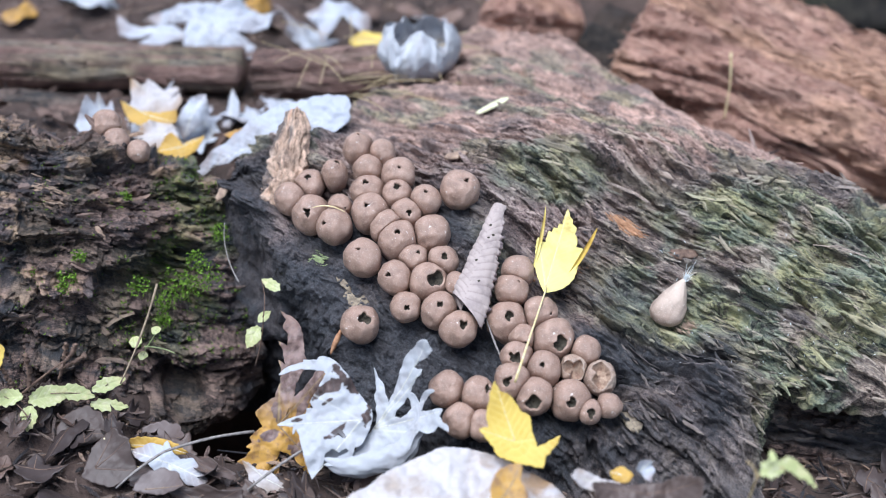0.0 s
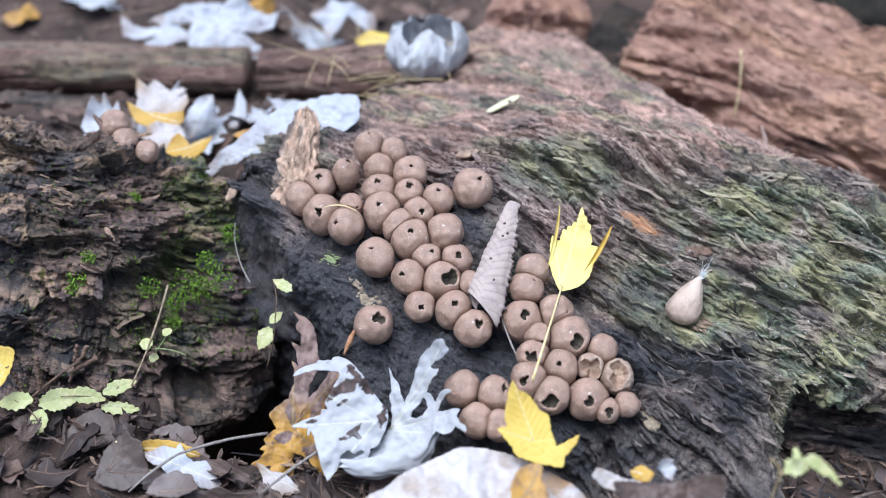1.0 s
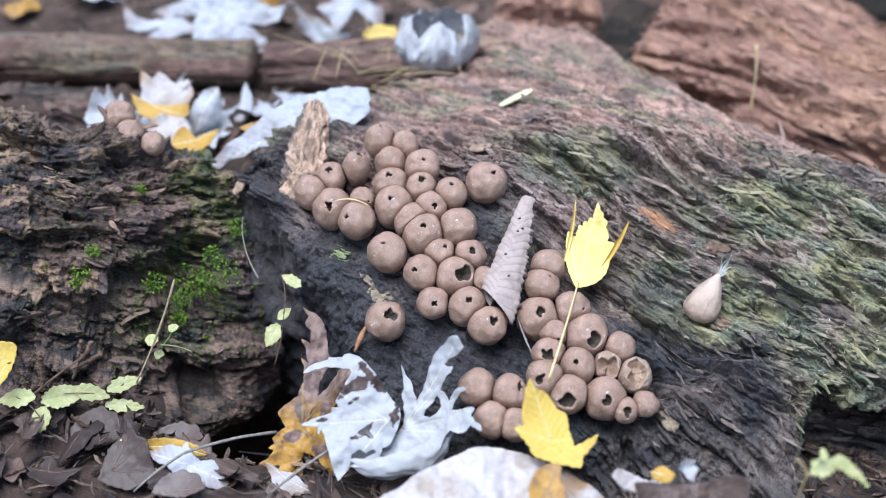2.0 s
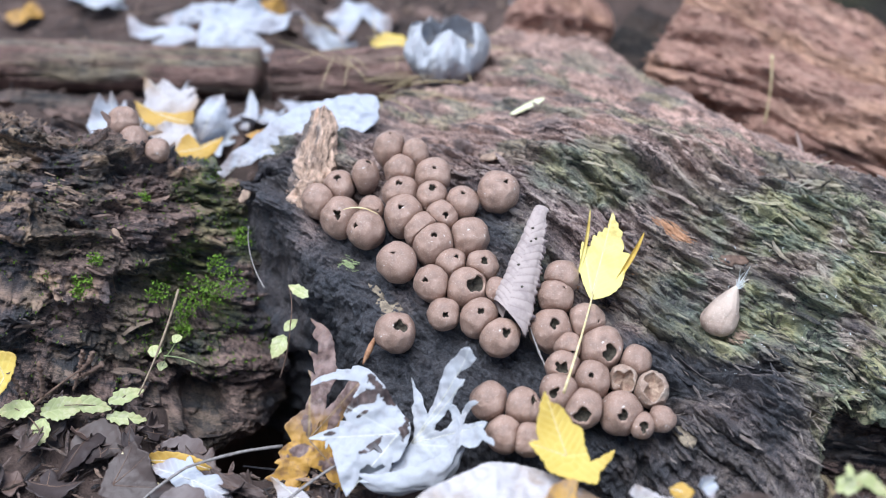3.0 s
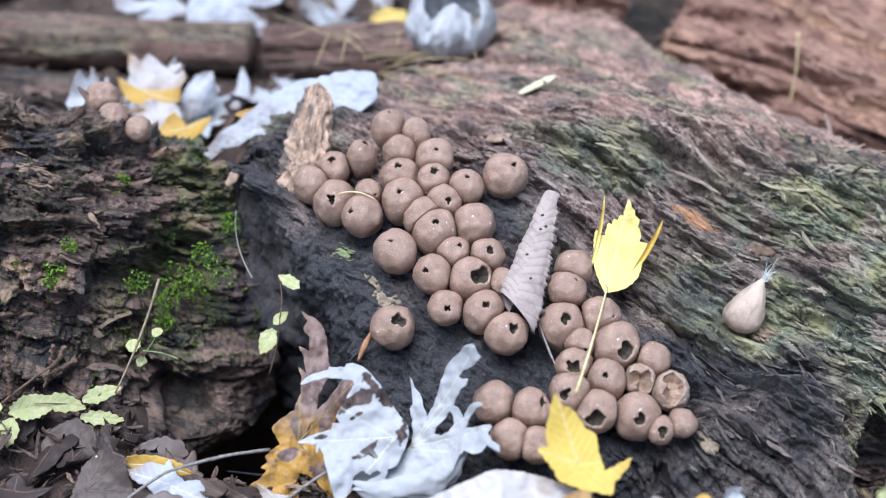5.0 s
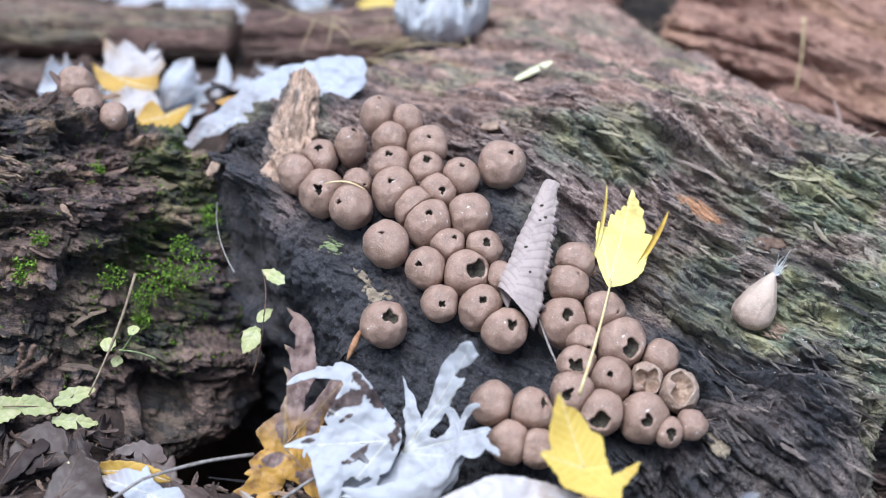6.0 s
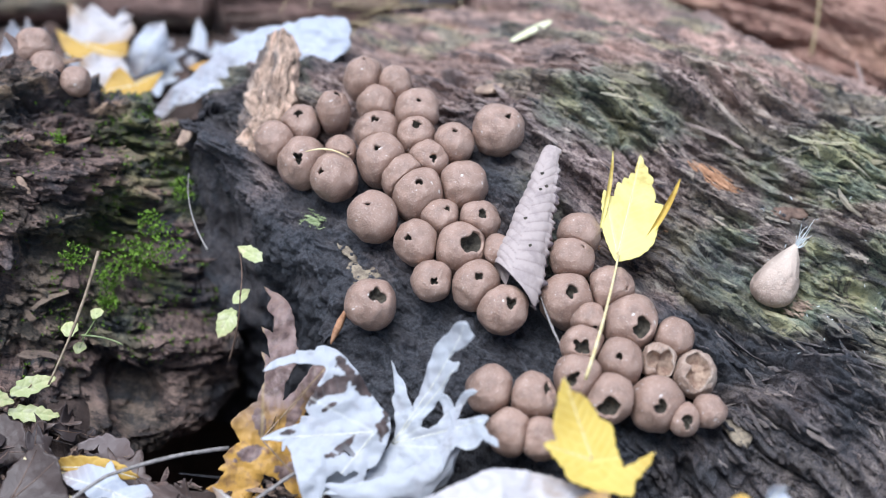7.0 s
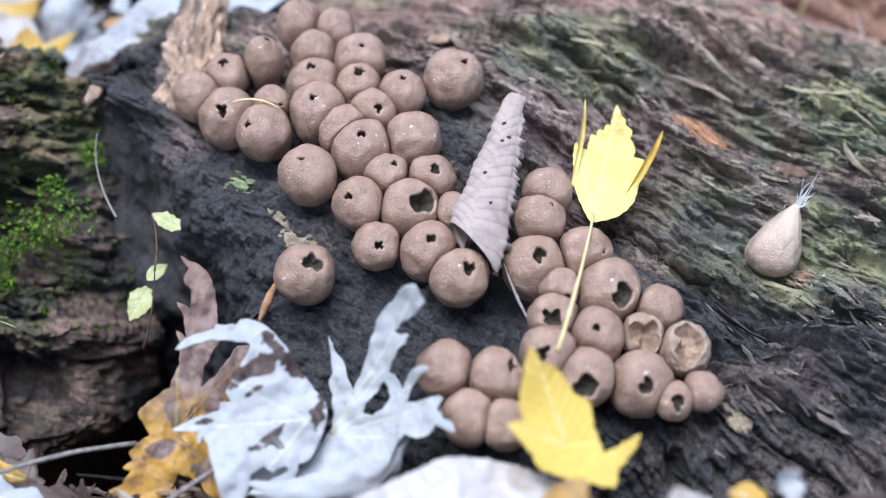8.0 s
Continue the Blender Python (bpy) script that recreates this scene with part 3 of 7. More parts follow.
def build_bark_log():
    nv, nu = 520, 620
    xs = -0.60 + 0.495 * np.linspace(0, 1, nu) ** 0.6
    sx = [q[0] for q in bark_log]
    prof = np.array([q[1] for q in bark_log])
    dense = np.stack([spline(np.linspace(0, 1, 10), p, np.linspace(0, 1, nv)) for p in prof])
    g = np.zeros((nv, nu, 3))
    for i in range(nv):
        g[i, :, 0], g[i, :, 1:] = xs, spline(sx, dense[:, i], xs)
    x, y, z = g[..., 0].copy(), g[..., 1].copy(), g[..., 2].copy()
    arc = np.cumsum(np.linalg.norm(np.diff(g, axis=0, prepend=g[:1]), axis=2), axis=0)
    n = grid_normals(g)
    n *= np.sign(n[nv // 3, nu // 2, 2])
    w1 = fbm(x * 10, y * 10, z * 10, 121, 3)
    w2 = fbm(x * 34, y * 34, z * 34, 122, 3)
    s = x + 0.15 * y + 0.006 * w1
    t = 0.95 * z + 0.42 * y + 0.16 * x + 0.012 * w1 + 0.003 * w2
    keep = step(-0.135, -0.165, x + 0.02 * w1)
    rag = 0.0018 * fbm(x * 150, y * 150, z * 150, 123, 3)
    e1 = fbm(s * 20 + 60 * rag, t * 46, 0, 131, 5, 0.55)
    e2 = fbm(s * 40, t * 120 + 60 * rag, 0, 133, 4, 0.55)
    h1, k1 = strata(e1, 5, 131, 0.2, 0.16)
    h2, k2 = strata(e2, 4, 133, 0.3, 0.25)
    tone1 = vnoise(k1 * 5.37, s * 24, t * 50, 135)
    tone2 = vnoise(k2 * 3.71, s * 60, t * 160, 136)
    crack1 = np.exp(-(fbm(s * 10, t * 60, 0, 134, 3) / 0.05) ** 2) * step(-0.05, 0.3, fbm(s * 12, t * 24, 0, 139, 2))
    d = 0.009 * fbm(x * 18, y * 18, z * 18, 137, 3)
    plate = (0.35 + 0.65 * keep) * (0.0170 * h1 - 0.003 + 0.0050 * h2)
    d += plate - (0.35 + 0.65 * keep) * 0.008 * crack1
    d += 0.0030 * fbm(x * 55, y * 55, z * 55, 138, 4, 0.6)
    d += 0.0020 * fbm(x * 110, y * 110, z * 160, 141, 4, 0.6) + 0.0014 * fbm(x * 300, y * 300, z * 420, 151, 3)
    d -= 0.014 * step(0.36, 0.58, fbm(x * 24, y * 34, z * 46, 161, 3))
    down = np.stack([0 * x, -0.42 + 0 * x, -0.9 + 0 * x], -1)
    down -= n * np.sum(down * n, -1, keepdims=True)
    g = g + n * d[..., None] + down * (0.5 * plate)[..., None]
    me = grid_mesh(g, "bark_log", flip=True)
    crev = np.exp(-((x + 0.155) / 0.032) ** 2) * step(-0.075, -0.03, z)
    algae = 0.95 * step(-0.15, 0.3, fbm(x * 30, y * 30, z * 30, 171, 3)) * (0.22 + crev)
    pale = 0.9 * step(0.15, 0.7, tone1 + 0.4 * w2) * step(-0.02, 0.01, z + 0.03 * w1)
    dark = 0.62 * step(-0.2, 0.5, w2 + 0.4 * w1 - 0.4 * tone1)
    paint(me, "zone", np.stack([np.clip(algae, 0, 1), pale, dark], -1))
    paint(me, "tone", np.stack([0.5 + 0.5 * (0.6 * tone1 + 0.4 * tone2), 0.5 + 0.5 * tone2, 0.5 + 0.5 * w1], -1))
    ob = part("bark_log", me, BARK_WOOD, None)
    return tagged(ob, "dark crumbling log with layered bark flakes and moss spots", "log")


build_bark_log()


def round_log(name, a, b, radius, material, label, seed, flat=0.85, nv=120, nu=260, rough=1.0, zone=(0, 0, 0), taper=1.0, grain=1.0, nose=0.006):
    """A round log from a to b with split fibres, closed at both ends."""
    a, b = np.array(a, float), np.array(b, float)
    axis = (b - a) / np.linalg.norm(b - a)
    side = np.cross(axis, (0, 0, 1.0))
    side /= np.linalg.norm(side)
    up = np.cross(side, axis)
    length = np.linalg.norm(b - a)
    th = np.linspace(0, 2 * np.pi, nv)
    s = np.linspace(0, 1, nu)
    T, S = np.meshgrid(th, s, indexing="ij")
    ends = np.minimum(S, 1 - S) * length
    cap = np.sqrt(np.clip(ends / nose * (2 - np.clip(ends / nose, 0, 1)), 0, 1))
    c, q = np.cos(T) * 3, np.sin(T) * 3
    w1 = fbm(S * length * 9, c * 0.8, q * 0.8, seed + 3, 3)
    along, round_ = S * length, T * radius + 0.02 * w1
    h1, k1 = strata(fbm(along * 6 / grain, round_ * 26 / grain, 0, seed + 20, 5, 0.55), 5, seed + 20)
    h2, k2 = strata(fbm(along * 16 / grain, round_ * 75 / grain, 0, seed + 22, 4, 0.55), 4, seed + 22)
    tone1, tone2 = vnoise(k1 * 5.37, along * 9, round_ * 30, seed + 24), vnoise(k2 * 3.71, along * 24, round_ * 80, seed + 25)
    crack1 = np.exp(-(fbm(along * 4 / grain, round_ * 34 / grain, 0, seed + 26, 3) / 0.05) ** 2) * step(0.0, 0.3, fbm(along * 6, round_ * 14, 0, seed + 27, 2))
    r = radius * (taper + (1 - taper) * (1 - S)) * (1 + 0.10 * w1)
    r = r + rough * (0.0200 * h1 + 0.0060 * h2 - 0.0120 * crack1 + 0.0030 * fbm(along * 60, c * 14, q * 14, seed + 7, 3))
    r = r - rough * 0.006 * step(0.4, 0.6, fbm(along * 14, c * 3, q * 3, seed + 11, 3))
    r = r * cap
    g = a + axis * (S * length)[..., None] + side * (r * np.cos(T))[..., None] + up * (r * flat * np.sin(T))[..., None]
    me = grid_mesh(g, name)
    ones = np.ones(T.shape)
    blot = step(-0.1, 0.4, fbm(S * length * 9, c, q, seed + 15, 3))
    paint(me, "zone", np.stack([ones * zone[0] * blot, ones * zone[1] * blot, ones * zone[2] * blot], -1))
    paint(me, "tone", np.stack([0.5 + 0.5 * (0.6 * tone1 + 0.4 * tone2), 0.5 + 0.5 * tone2, 0.5 + 0.5 * tone1], -1))
    return tagged(part(name, me, material, None), label, "log")


round_log("red_log", (0.215, 0.395, -0.009), (0.945, 0.030, -0.177), 0.094, RED_WOOD, "large decayed log with red-brown crumbling wood", 201, 1.0, 300, 520, 1.0, (0, 0.5, 0))
# added piece for the red log's broken end, its shade held in the colour
round_log("log_stub", (0.160, 0.405, -0.040), (0.275, 0.335, -0.066), 0.070, SHADE_BARK, "added stub, near-black for the red log's shaded broken end", 291, 1.0, 120, 160, 0.7, (0, 0.6, 0.0))
round_log("wood_lump", (0.062, 0.412, 0.010), (0.165, 0.395, 0.010), 0.034, RED_WOOD, "pinkish crumbling lump of rotten wood behind the log", 295, 0.9, 120, 160, 1.0, (0, 0.3, 0), 1.0, 0.6, 0.05)
# backdrop log added where there is only deep shade; the bark colour carries it
round_log("dark_log", (0.28, 0.66, -0.03), (1.4, 0.42, -0.04), 0.17, SHADE_BARK, "added near-black log for the deep shade behind the red one", 281, 1.0, 100, 200, 1.0, (0.3, 0.0, 0.0))
round_log("old_branch", (-0.75, 0.335, -0.020), (-0.155, 0.325, -0.006), 0.024, BRANCH_WOOD, "weathered grey-brown fallen branch lying among leaves", 221, 1.0, 80, 200, 0.16, (0.6, 0, 0))
round_log("old_branch", (-0.80, 0.285, -0.040), (-0.225, 0.284, -0.040), 0.019, BARK_WOOD, "dark wet branch lying below the weathered one", 231, 1.0, 80, 200, 0.3, (0.2, 0.2, 0.5))
round_log("short_branch", (-0.150, 0.322, -0.008), (0.02, 0.315, 0.004), 0.023, BRANCH_WOOD, "short reddish-brown broken branch end", 241, 1.0, 80, 120, 0.22, (0, 0.5, 0))
round_log("sunken_log", (0.18, 0.02, -0.105), (0.62, -0.12, -0.115), 0.062, BARK_WOOD, "dark wet log lying under the splintered one", 261, 0.9, 240, 420, 1.0, (0.2, 0.2, 0.8), 1.0, 0.5)


# ---- loose splinters and bark flakes on the logs ----
def splinter_net(rng, length, width, thick):
    """A split wedge of wood along x: six four-cornered sections with uneven ends."""
    u = np.linspace(-1, 1, 6)
    w = width * (1 - 0.8 * np.abs(u) ** rng.uniform(2, 7)) * rng.uniform(0.65, 1.2, 6)
    h = thick * (1 - 0.5 * np.abs(u)) * rng.uniform(0.7, 1.2, 6)
    bend = rng.normal() * 0.12 * length * u ** 2
    off = rng.normal(size=6) * width * 0.25
    v = []
    for k in range(6):
        x = u[k] * length + rng.normal() * length * 0.04
        v += [(x, off[k] - w[k], 0.0 + bend[k]), (x + 0.05 * length * rng.normal(), off[k] + w[k], 0.1 * h[k] + bend[k]), (x, off[k] + 0.7 * w[k], h[k] + bend[k]), (x, off[k] - 0.6 * w[k], 0.8 * h[k] + bend[k])]
    f = [(4 * k + m, 4 * k + (m + 1) % 4, 4 * k + 4 + (m + 1) % 4, 4 * k + 4 + m) for k in range(5) for m in range(4)]
    f += [(3, 2, 1, 0), (20, 21, 22, 23)]
    return np.array(v), np.array(f)


def strew(log_name, part_name, label, material, mask, along, count, loose, sizes, small, seed, lift=0.35, joined="wood_debris", rise=0.13):
    """Splinters on a log's surface: the larger ones each a part, the small ones one net."""
    rng = np.random.default_rng(seed)
    log = bpy.data.objects[log_name]
    me = log.data
    k = len(me.vertices)
    co, no = np.zeros(k * 3, np.float32), np.zeros(k * 3, np.float32)
    me.vertices.foreach_get("co", co)
    me.vertex_normals.foreach_get("vector", no)
    zone = np.zeros(k * 4, np.float32)
    me.color_attributes["zone"].data.foreach_get("color", zone)
    co, no, zone = co.reshape(-1, 3).astype(float), no.reshape(-1, 3).astype(float), zone.reshape(-1, 4)
    ids = np.nonzero(mask(co, no))[0]
    packs = [[], [], [], []]
    base = 0
    for c, i in enumerate(rng.choice(ids, count + loose)):
        n = no[i] if no[i][2] > -0.2 else -no[i]
        g = np.array(along(co[i])) + 0.12 * rng.normal(size=3)
        g -= n * (g @ n)
        g /= np.linalg.norm(g)
        g = g + n * abs(rng.normal()) * rise
        g /= np.linalg.norm(g)
        b = np.cross(n, g)
        up = np.cross(g, b)
        big = c < count
        ln, wd, th = (rng.uniform(*q) for q in (sizes if big else small))
        v, f = splinter_net(rng, ln, wd, th)
        roll = rng.normal() * 2.2 * rise
        b2, up2 = b * math.cos(roll) + up * math.sin(roll), up * math.cos(roll) - b * math.sin(roll)
        w = co[i] + v[:, :1] * g + v[:, 1:2] * b2 + (v[:, 2:] - lift * th) * up2
        z = np.tile(zone[i][:3] * np.array([rng.uniform(0.55, 1.1), rng.uniform(0.6, 1), rng.uniform(0.6, 1.0)]), (len(v), 1))
        tone = np.tile([rng.uniform(0.2, 1.25), rng.random(), rng.random()], (len(v), 1))
        if big:
            pm = mesh_from(w, f, part_name, smooth=False)
            paint(pm, "zone", z)
            paint(pm, "tone", tone)
            part(part_name, pm, material, log, label if c == 0 else "")
        else:
            for pack, item in zip(packs, (w, f + base, z, tone)):
                pack.append(item)
            base += len(v)
    if not loose:
        return
    pm = mesh_from(np.concatenate(packs[0]), np.concatenate(packs[1]), joined, smooth=False)
    paint(pm, "zone", np.concatenate(packs[2]))
    paint(pm, "tone", np.concatenate(packs[3]))
    tagged(part(joined, pm, material, log), kind="stuff")


def log_grain(p):
    a = GRAIN + 0.12 * float(step(0.07, 0.16, p[1]))
    return (math.cos(a), math.sin(a), 0)


strew("fallen_log", "splinter", "raised splinter of rotten wood", LOG_WOOD,
      lambda p, n: (p[:, 0] > 0.05 + 0.6 * np.clip(-p[:, 1] - 0.0, 0, 1) * (p[:, 1] < 0)) & (p[:, 0] < 0.40) & (p[:, 1] < 0.16) & (p[:, 1] > -0.14) & (p[:, 2] > -0.03) & (n[:, 2] > 0.1) & ((p[:, 1] > 0.03) | (p[:, 0] > 0.17)) & ((p[:, 1] > -0.055) | (p[:, 0] > 0.235)),
      log_grain, 280, 2600, ((0.006, 0.020), (0.0009, 0.0028), (0.0010, 0.0024)), ((0.0015, 0.0065), (0.0004, 0.0012), (0.0005, 0.0012)), 901, 0.72, rise=0.06)
strew("bark_log", "bark_flake", "crumbling flake of layered bark", BARK_WOOD,
      lambda p, n: (p[:, 0] > -0.34) & (p[:, 0] < -0.135) & (p[:, 1] < 0.11) & (p[:, 2] > -0.10) & (n[:, 1] < 0.5),
      lambda p: (1.0, 0.05, -0.14), 120, 1000, ((0.005, 0.013), (0.0016, 0.0036), (0.0022, 0.0042)), ((0.0012, 0.005), (0.0005, 0.0015), (0.0006, 0.0017)), 903, 0.72, "bark_debris", 0.06)


strew("fallen_log", "splinter", "", LOG_WOOD,
      lambda p, n: (p[:, 0] > 0.14) & (p[:, 0] < 0.27) & (p[:, 1] < -0.055) & (p[:, 1] > -0.16) & (p[:, 2] > -0.06) & (p[:, 0] + 0.3 * p[:, 1] > 0.12),
      lambda p: (0.62, -0.72, -0.2), 0, 220, ((0.01, 0.02), (0.001, 0.002), (0.001, 0.002)), ((0.003, 0.010), (0.0006, 0.0018), (0.0006, 0.0014)), 905, 0.7, "wood_debris", 0.05)
strew("red_log", "splinter", "red-brown splinter of rotten wood", RED_WOOD,
      lambda p, n: (p[:, 0] < 0.62) & (p[:, 2] > -0.03) & (n[:, 2] > 0.1),
      lambda p: (1.0, -0.5, -0.23), 70, 1500, ((0.012, 0.035), (0.0015, 0.004), (0.0012, 0.003)), ((0.004, 0.016), (0.0006, 0.002), (0.0006, 0.0018)), 907, 0.5, "wood_debris", 0.07)
strew("sunken_log", "bark_flake", "dark damp flake of bark", BARK_WOOD, lambda p, n: (p[:, 0] > 0.2) & (p[:, 0] < 0.5) & (n[:, 1] < 0.4) & (n[:, 2] > -0.3),
      lambda p: (1.0, -0.3, 0.0), 40, 700, ((0.006, 0.018), (0.0015, 0.004), (0.001, 0.0025)), ((0.002, 0.008), (0.0005, 0.0016), (0.0005, 0.0014)), 911, 0.6, "bark_debris", 0.07)
for branch in ("old_branch", "short_branch"):
    strew(branch, "bark_flake", "weathered flake of loose bark", BRANCH_WOOD, lambda p, n: (n[:, 2] > -0.2) & (p[:, 0] > -0.5),
          lambda p: (1.0, 0.0, 0.0), 24, 160, ((0.008, 0.025), (0.0015, 0.004), (0.001, 0.0025)), ((0.003, 0.010), (0.0005, 0.0015), (0.0005, 0.0012)), 909, 0.5, "bark_debris", 0.05)


def build_broken_end():
    """The upright broken end of the log: a ridged wedge of split wood with a jagged top."""
    S, T = np.meshgrid(np.linspace(0, 1, 110), np.linspace(0, 2 * np.pi, 120, endpoint=False), indexing="ij")
    line = spline([0, 0.5, 1.0], [(-0.088, 0.058, 0.012), (-0.087, 0.086, 0.046), (-0.0855, 0.136, 0.068)], S.ravel()).reshape(S.shape + (3,))
    c, q = np.cos(T), np.sin(T)
    ridge = np.abs(fbm(c * 4, q * 4, S * 6, 305, 4))
    rough = 0.24 * ridge + 0.30 * fbm(c * 6, q * 6, S * 14, 307, 4) + 0.42 * fbm(c * 1.4, q * 1.4, S * 5, 309, 3)
    wide = (0.019 * (1 - S) ** 0.9 + 0.0085) * (0.82 + rough)
    deep = (0.012 * (1 - S) ** 0.6 + 0.0075) * (0.82 + rough)
    jag = 1 - 0.22 * step(0.75, 1.0, S) * (0.5 + 0.5 * vnoise(c * 5, q * 5, 0, 311))
    close = np.where(S >= 0.999, 0.12, 1.0)
    up = np.array([0.0, -0.45, 0.89])
    g = line * 1.0
    g[..., 0] += wide * c * close
    g += up * (deep * q * close)[..., None]
    g[..., 1] -= (1 - jag) * 0.05
    me = grid_mesh(g, "broken_end", wrap=True, flip=True)
    pale = step(-0.25, 0.15, fbm(c * 2.2, q * 2.2, S * 4, 313, 3) + 0.45 * c + 0.2)
    dark = 0.7 * step(0.0, 0.4, fbm(c * 3, q * 3, S * 6, 315, 3) - 0.5 * c - 0.1)
    paint(me, "zone", np.stack([0 * S, pale, dark * (1 - 0.6 * pale)], -1))
    paint(me, "tone", np.stack([0.35 + 1.2 * ridge, ridge, ridge], -1))
    part("broken_end", me, SPLIT_WOOD, bpy.data.objects["fallen_log"], "pale jagged broken end of the log")


build_broken_end()

# ---- puffballs ----
PUFFBALLS = []


def puffball(*args, **more):
    """Notes a puffball; all are built once every neighbour is known."""
    PUFFBALLS.append((args, more))


def build_puffball(x, y, z, r, hx=0.0, hy=0.0, hole=0.0, skin=None, squash=1.0, lobes=0.11, torn=False, label="brown puffball with a small torn pore, pressed among others", group="puffballs on the log"):
    """One puffball; hx, hy: where its pore sits, in radii; hole: the pore's half-width, in radians."""
    r = r * 1.09
    seed = int(abs(x) * 9973 + abs(y) * 7919 + 31 * r * 1e4)
    rng = np.random.default_rng(seed)
    hz = math.sqrt(max(0.05, 1 - hx * hx - hy * hy))
    pole = (VIEW_R * hx + VIEW_U * hy + VIEW_N * hz).normalized()
    a = pole.orthogonal().normalized()
    b = pole.cross(a)
    A, B, C = (np.array(v) for v in (a, b, pole))
    ns, nr = 56, 34
    ph = np.linspace(0, 2 * np.pi, ns, endpoint=False)
    jag = hole * (1 + 0.55 * vnoise(np.cos(ph) * 1.3 + seed, np.sin(ph) * 1.3, 0, 5) + 0.07 * vnoise(np.cos(ph) * 3.4 + seed, np.sin(ph) * 3.4, 0, 6))
    k = np.linspace(0, 1, nr) ** 1.0
    el = jag[None] + (np.pi - jag[None]) * k[:, None]
    d = (np.sin(el) * np.cos(ph))[..., None] * A + (np.sin(el) * np.sin(ph))[..., None] * B + np.cos(el)[..., None] * C
    root = np.array((0.02, 0.30, -0.95))
    root /= np.linalg.norm(root)
    low = np.clip(d @ root, 0, 1)
    rad = r * (1 + lobes * fbm(d[..., 0] * 1.6 + seed, d[..., 1] * 1.6, d[..., 2] * 1.6, 11, 3) + 0.012 * fbm(d[..., 0] * 7 + seed, d[..., 1] * 7, d[..., 2] * 7, 13, 2))
    if y > 0.06 and x > -0.06:
        way = rng.normal(size=3)
        lines = d @ way * 5 + 0.8 * fbm(d[..., 0] * 2, d[..., 1] * 2, d[..., 2] * 2, seed % 97, 2)
        rad = rad * (1 + 0.030 * np.abs(np.sin(lines * 2.2)) ** 0.7)
    if torn:
        rad = rad * (1 + 0.10 * fbm(d[..., 0] * 5 + seed, d[..., 1] * 5, d[..., 2] * 5, 17, 3))
    p = d * rad[..., None]
    axial = p @ root
    p = p + root * (axial * (squash - 1))[..., None] + root * (r * 0.22 * low ** 3)[..., None]
    here = np.array((x, y, z))
    for other, _ in PUFFBALLS:
        d0 = np.array(other[:3]) - here
        gap = np.linalg.norm(d0)
        if 1e-6 < gap < r + 1.09 * other[3]:
            face = (gap * gap + r * r - (1.09 * other[3]) ** 2) / (2 * gap) * 0.985
            nn = d0 / gap
            over = p @ nn - face
            p = p - nn * (np.clip(over, 0, None) * 0.96)[..., None] - nn * (r * 0.05 * np.exp(-(over / (0.10 * r)) ** 2))[..., None]
    e = thing("puffball", (x, y, z), label, "mushroom", group)
    if hole > 0:
        lip = 1 - (0.04 if not torn else 0.02)
        rim_in = p[0] * lip - C * r * 0.10 * (0.5 + hole)
        p = np.concatenate([rim_in[None], p])
    me = grid_mesh(p, "body", wrap=True, flip=True)
    part("body", me, skin or SKIN, e)
    if hole > 0:
        hk = np.linspace(0, 1, 7)
        base = p[0] * 0.985
        mid = C * r * (math.cos(hole) - 0.22 - 0.5 * hole)
        cup = base[None] * (1 - hk[:, None, None]) + mid * hk[:, None, None] - C * (r * 0.16 * np.sin(hk * np.pi))[:, None, None]
        cup = cup + (r * 0.05) * fbm(cup[..., 0] * 500, cup[..., 1] * 500, cup[..., 2] * 500, 19, 2)[..., None] * C * np.sin(hk * np.pi)[:, None, None]
        part("pore", grid_mesh(cup, "pore", wrap=True), TORN if torn else PORE, e, "ragged dark pore" if not torn else "torn open pale inside")
    return e


puffball(-0.0816, 0.049, 0.0438, 0.0116, label="closed brown puffball without a pore, pressed among others")
puffball(-0.0677, 0.0594, 0.0503, 0.0107, -0.1, 0.45, 0.18)
puffball(-0.0645, 0.0337, 0.041, 0.0136, -0.1, 0.1, 0.22)
puffball(-0.046, 0.0202, 0.0412, 0.0131, -0.48, 0.15, 0.1)
puffball(-0.0433, 0.0338, 0.0492, 0.0086, 0.5, -0.2, 0.15)
puffball(-0.0495, 0.0625, 0.0570, 0.0092, 0.4, 0.75, 0.25, lobes=0.10, squash=1.5, label="wrinkled brown puffball shrinking with age")
puffball(-0.0323, 0.0831, 0.0673, 0.0110, 0, 0.75, 0.08, lobes=0.08, squash=1.3, label="wrinkled brown puffball shrinking with age")
puffball(-0.015, 0.0784, 0.0681, 0.0095, lobes=0.08, squash=1.15, label="wrinkled brown puffball shrinking with age")
puffball(-0.024, 0.0665, 0.0606, 0.0107, lobes=0.08, squash=1.15, label="wrinkled brown puffball shrinking with age")
puffball(-0.001, 0.0596, 0.062, 0.0122, 0.1, 0.4, 0.08)
puffball(-0.0232, 0.0466, 0.0545, 0.0121, -0.1, 0.55, 0.15)
puffball(-0.0201, 0.0278, 0.0485, 0.0141, -0.15, 0.4, 0.1)
puffball(-0.0015, 0.0412, 0.0559, 0.0111, 0.1, 0.6, 0.22)
puffball(0.02, 0.0361, 0.0559, 0.0114, 0.05, 0.55, 0.13)
puffball(0.0455, 0.0444, 0.061, 0.0136, 0.33, 0.47, 0.13, label="smooth round puffball standing apart from the cluster")
puffball(0.0059, 0.025, 0.05, 0.0116, 0.25, 0.15, 0.18)
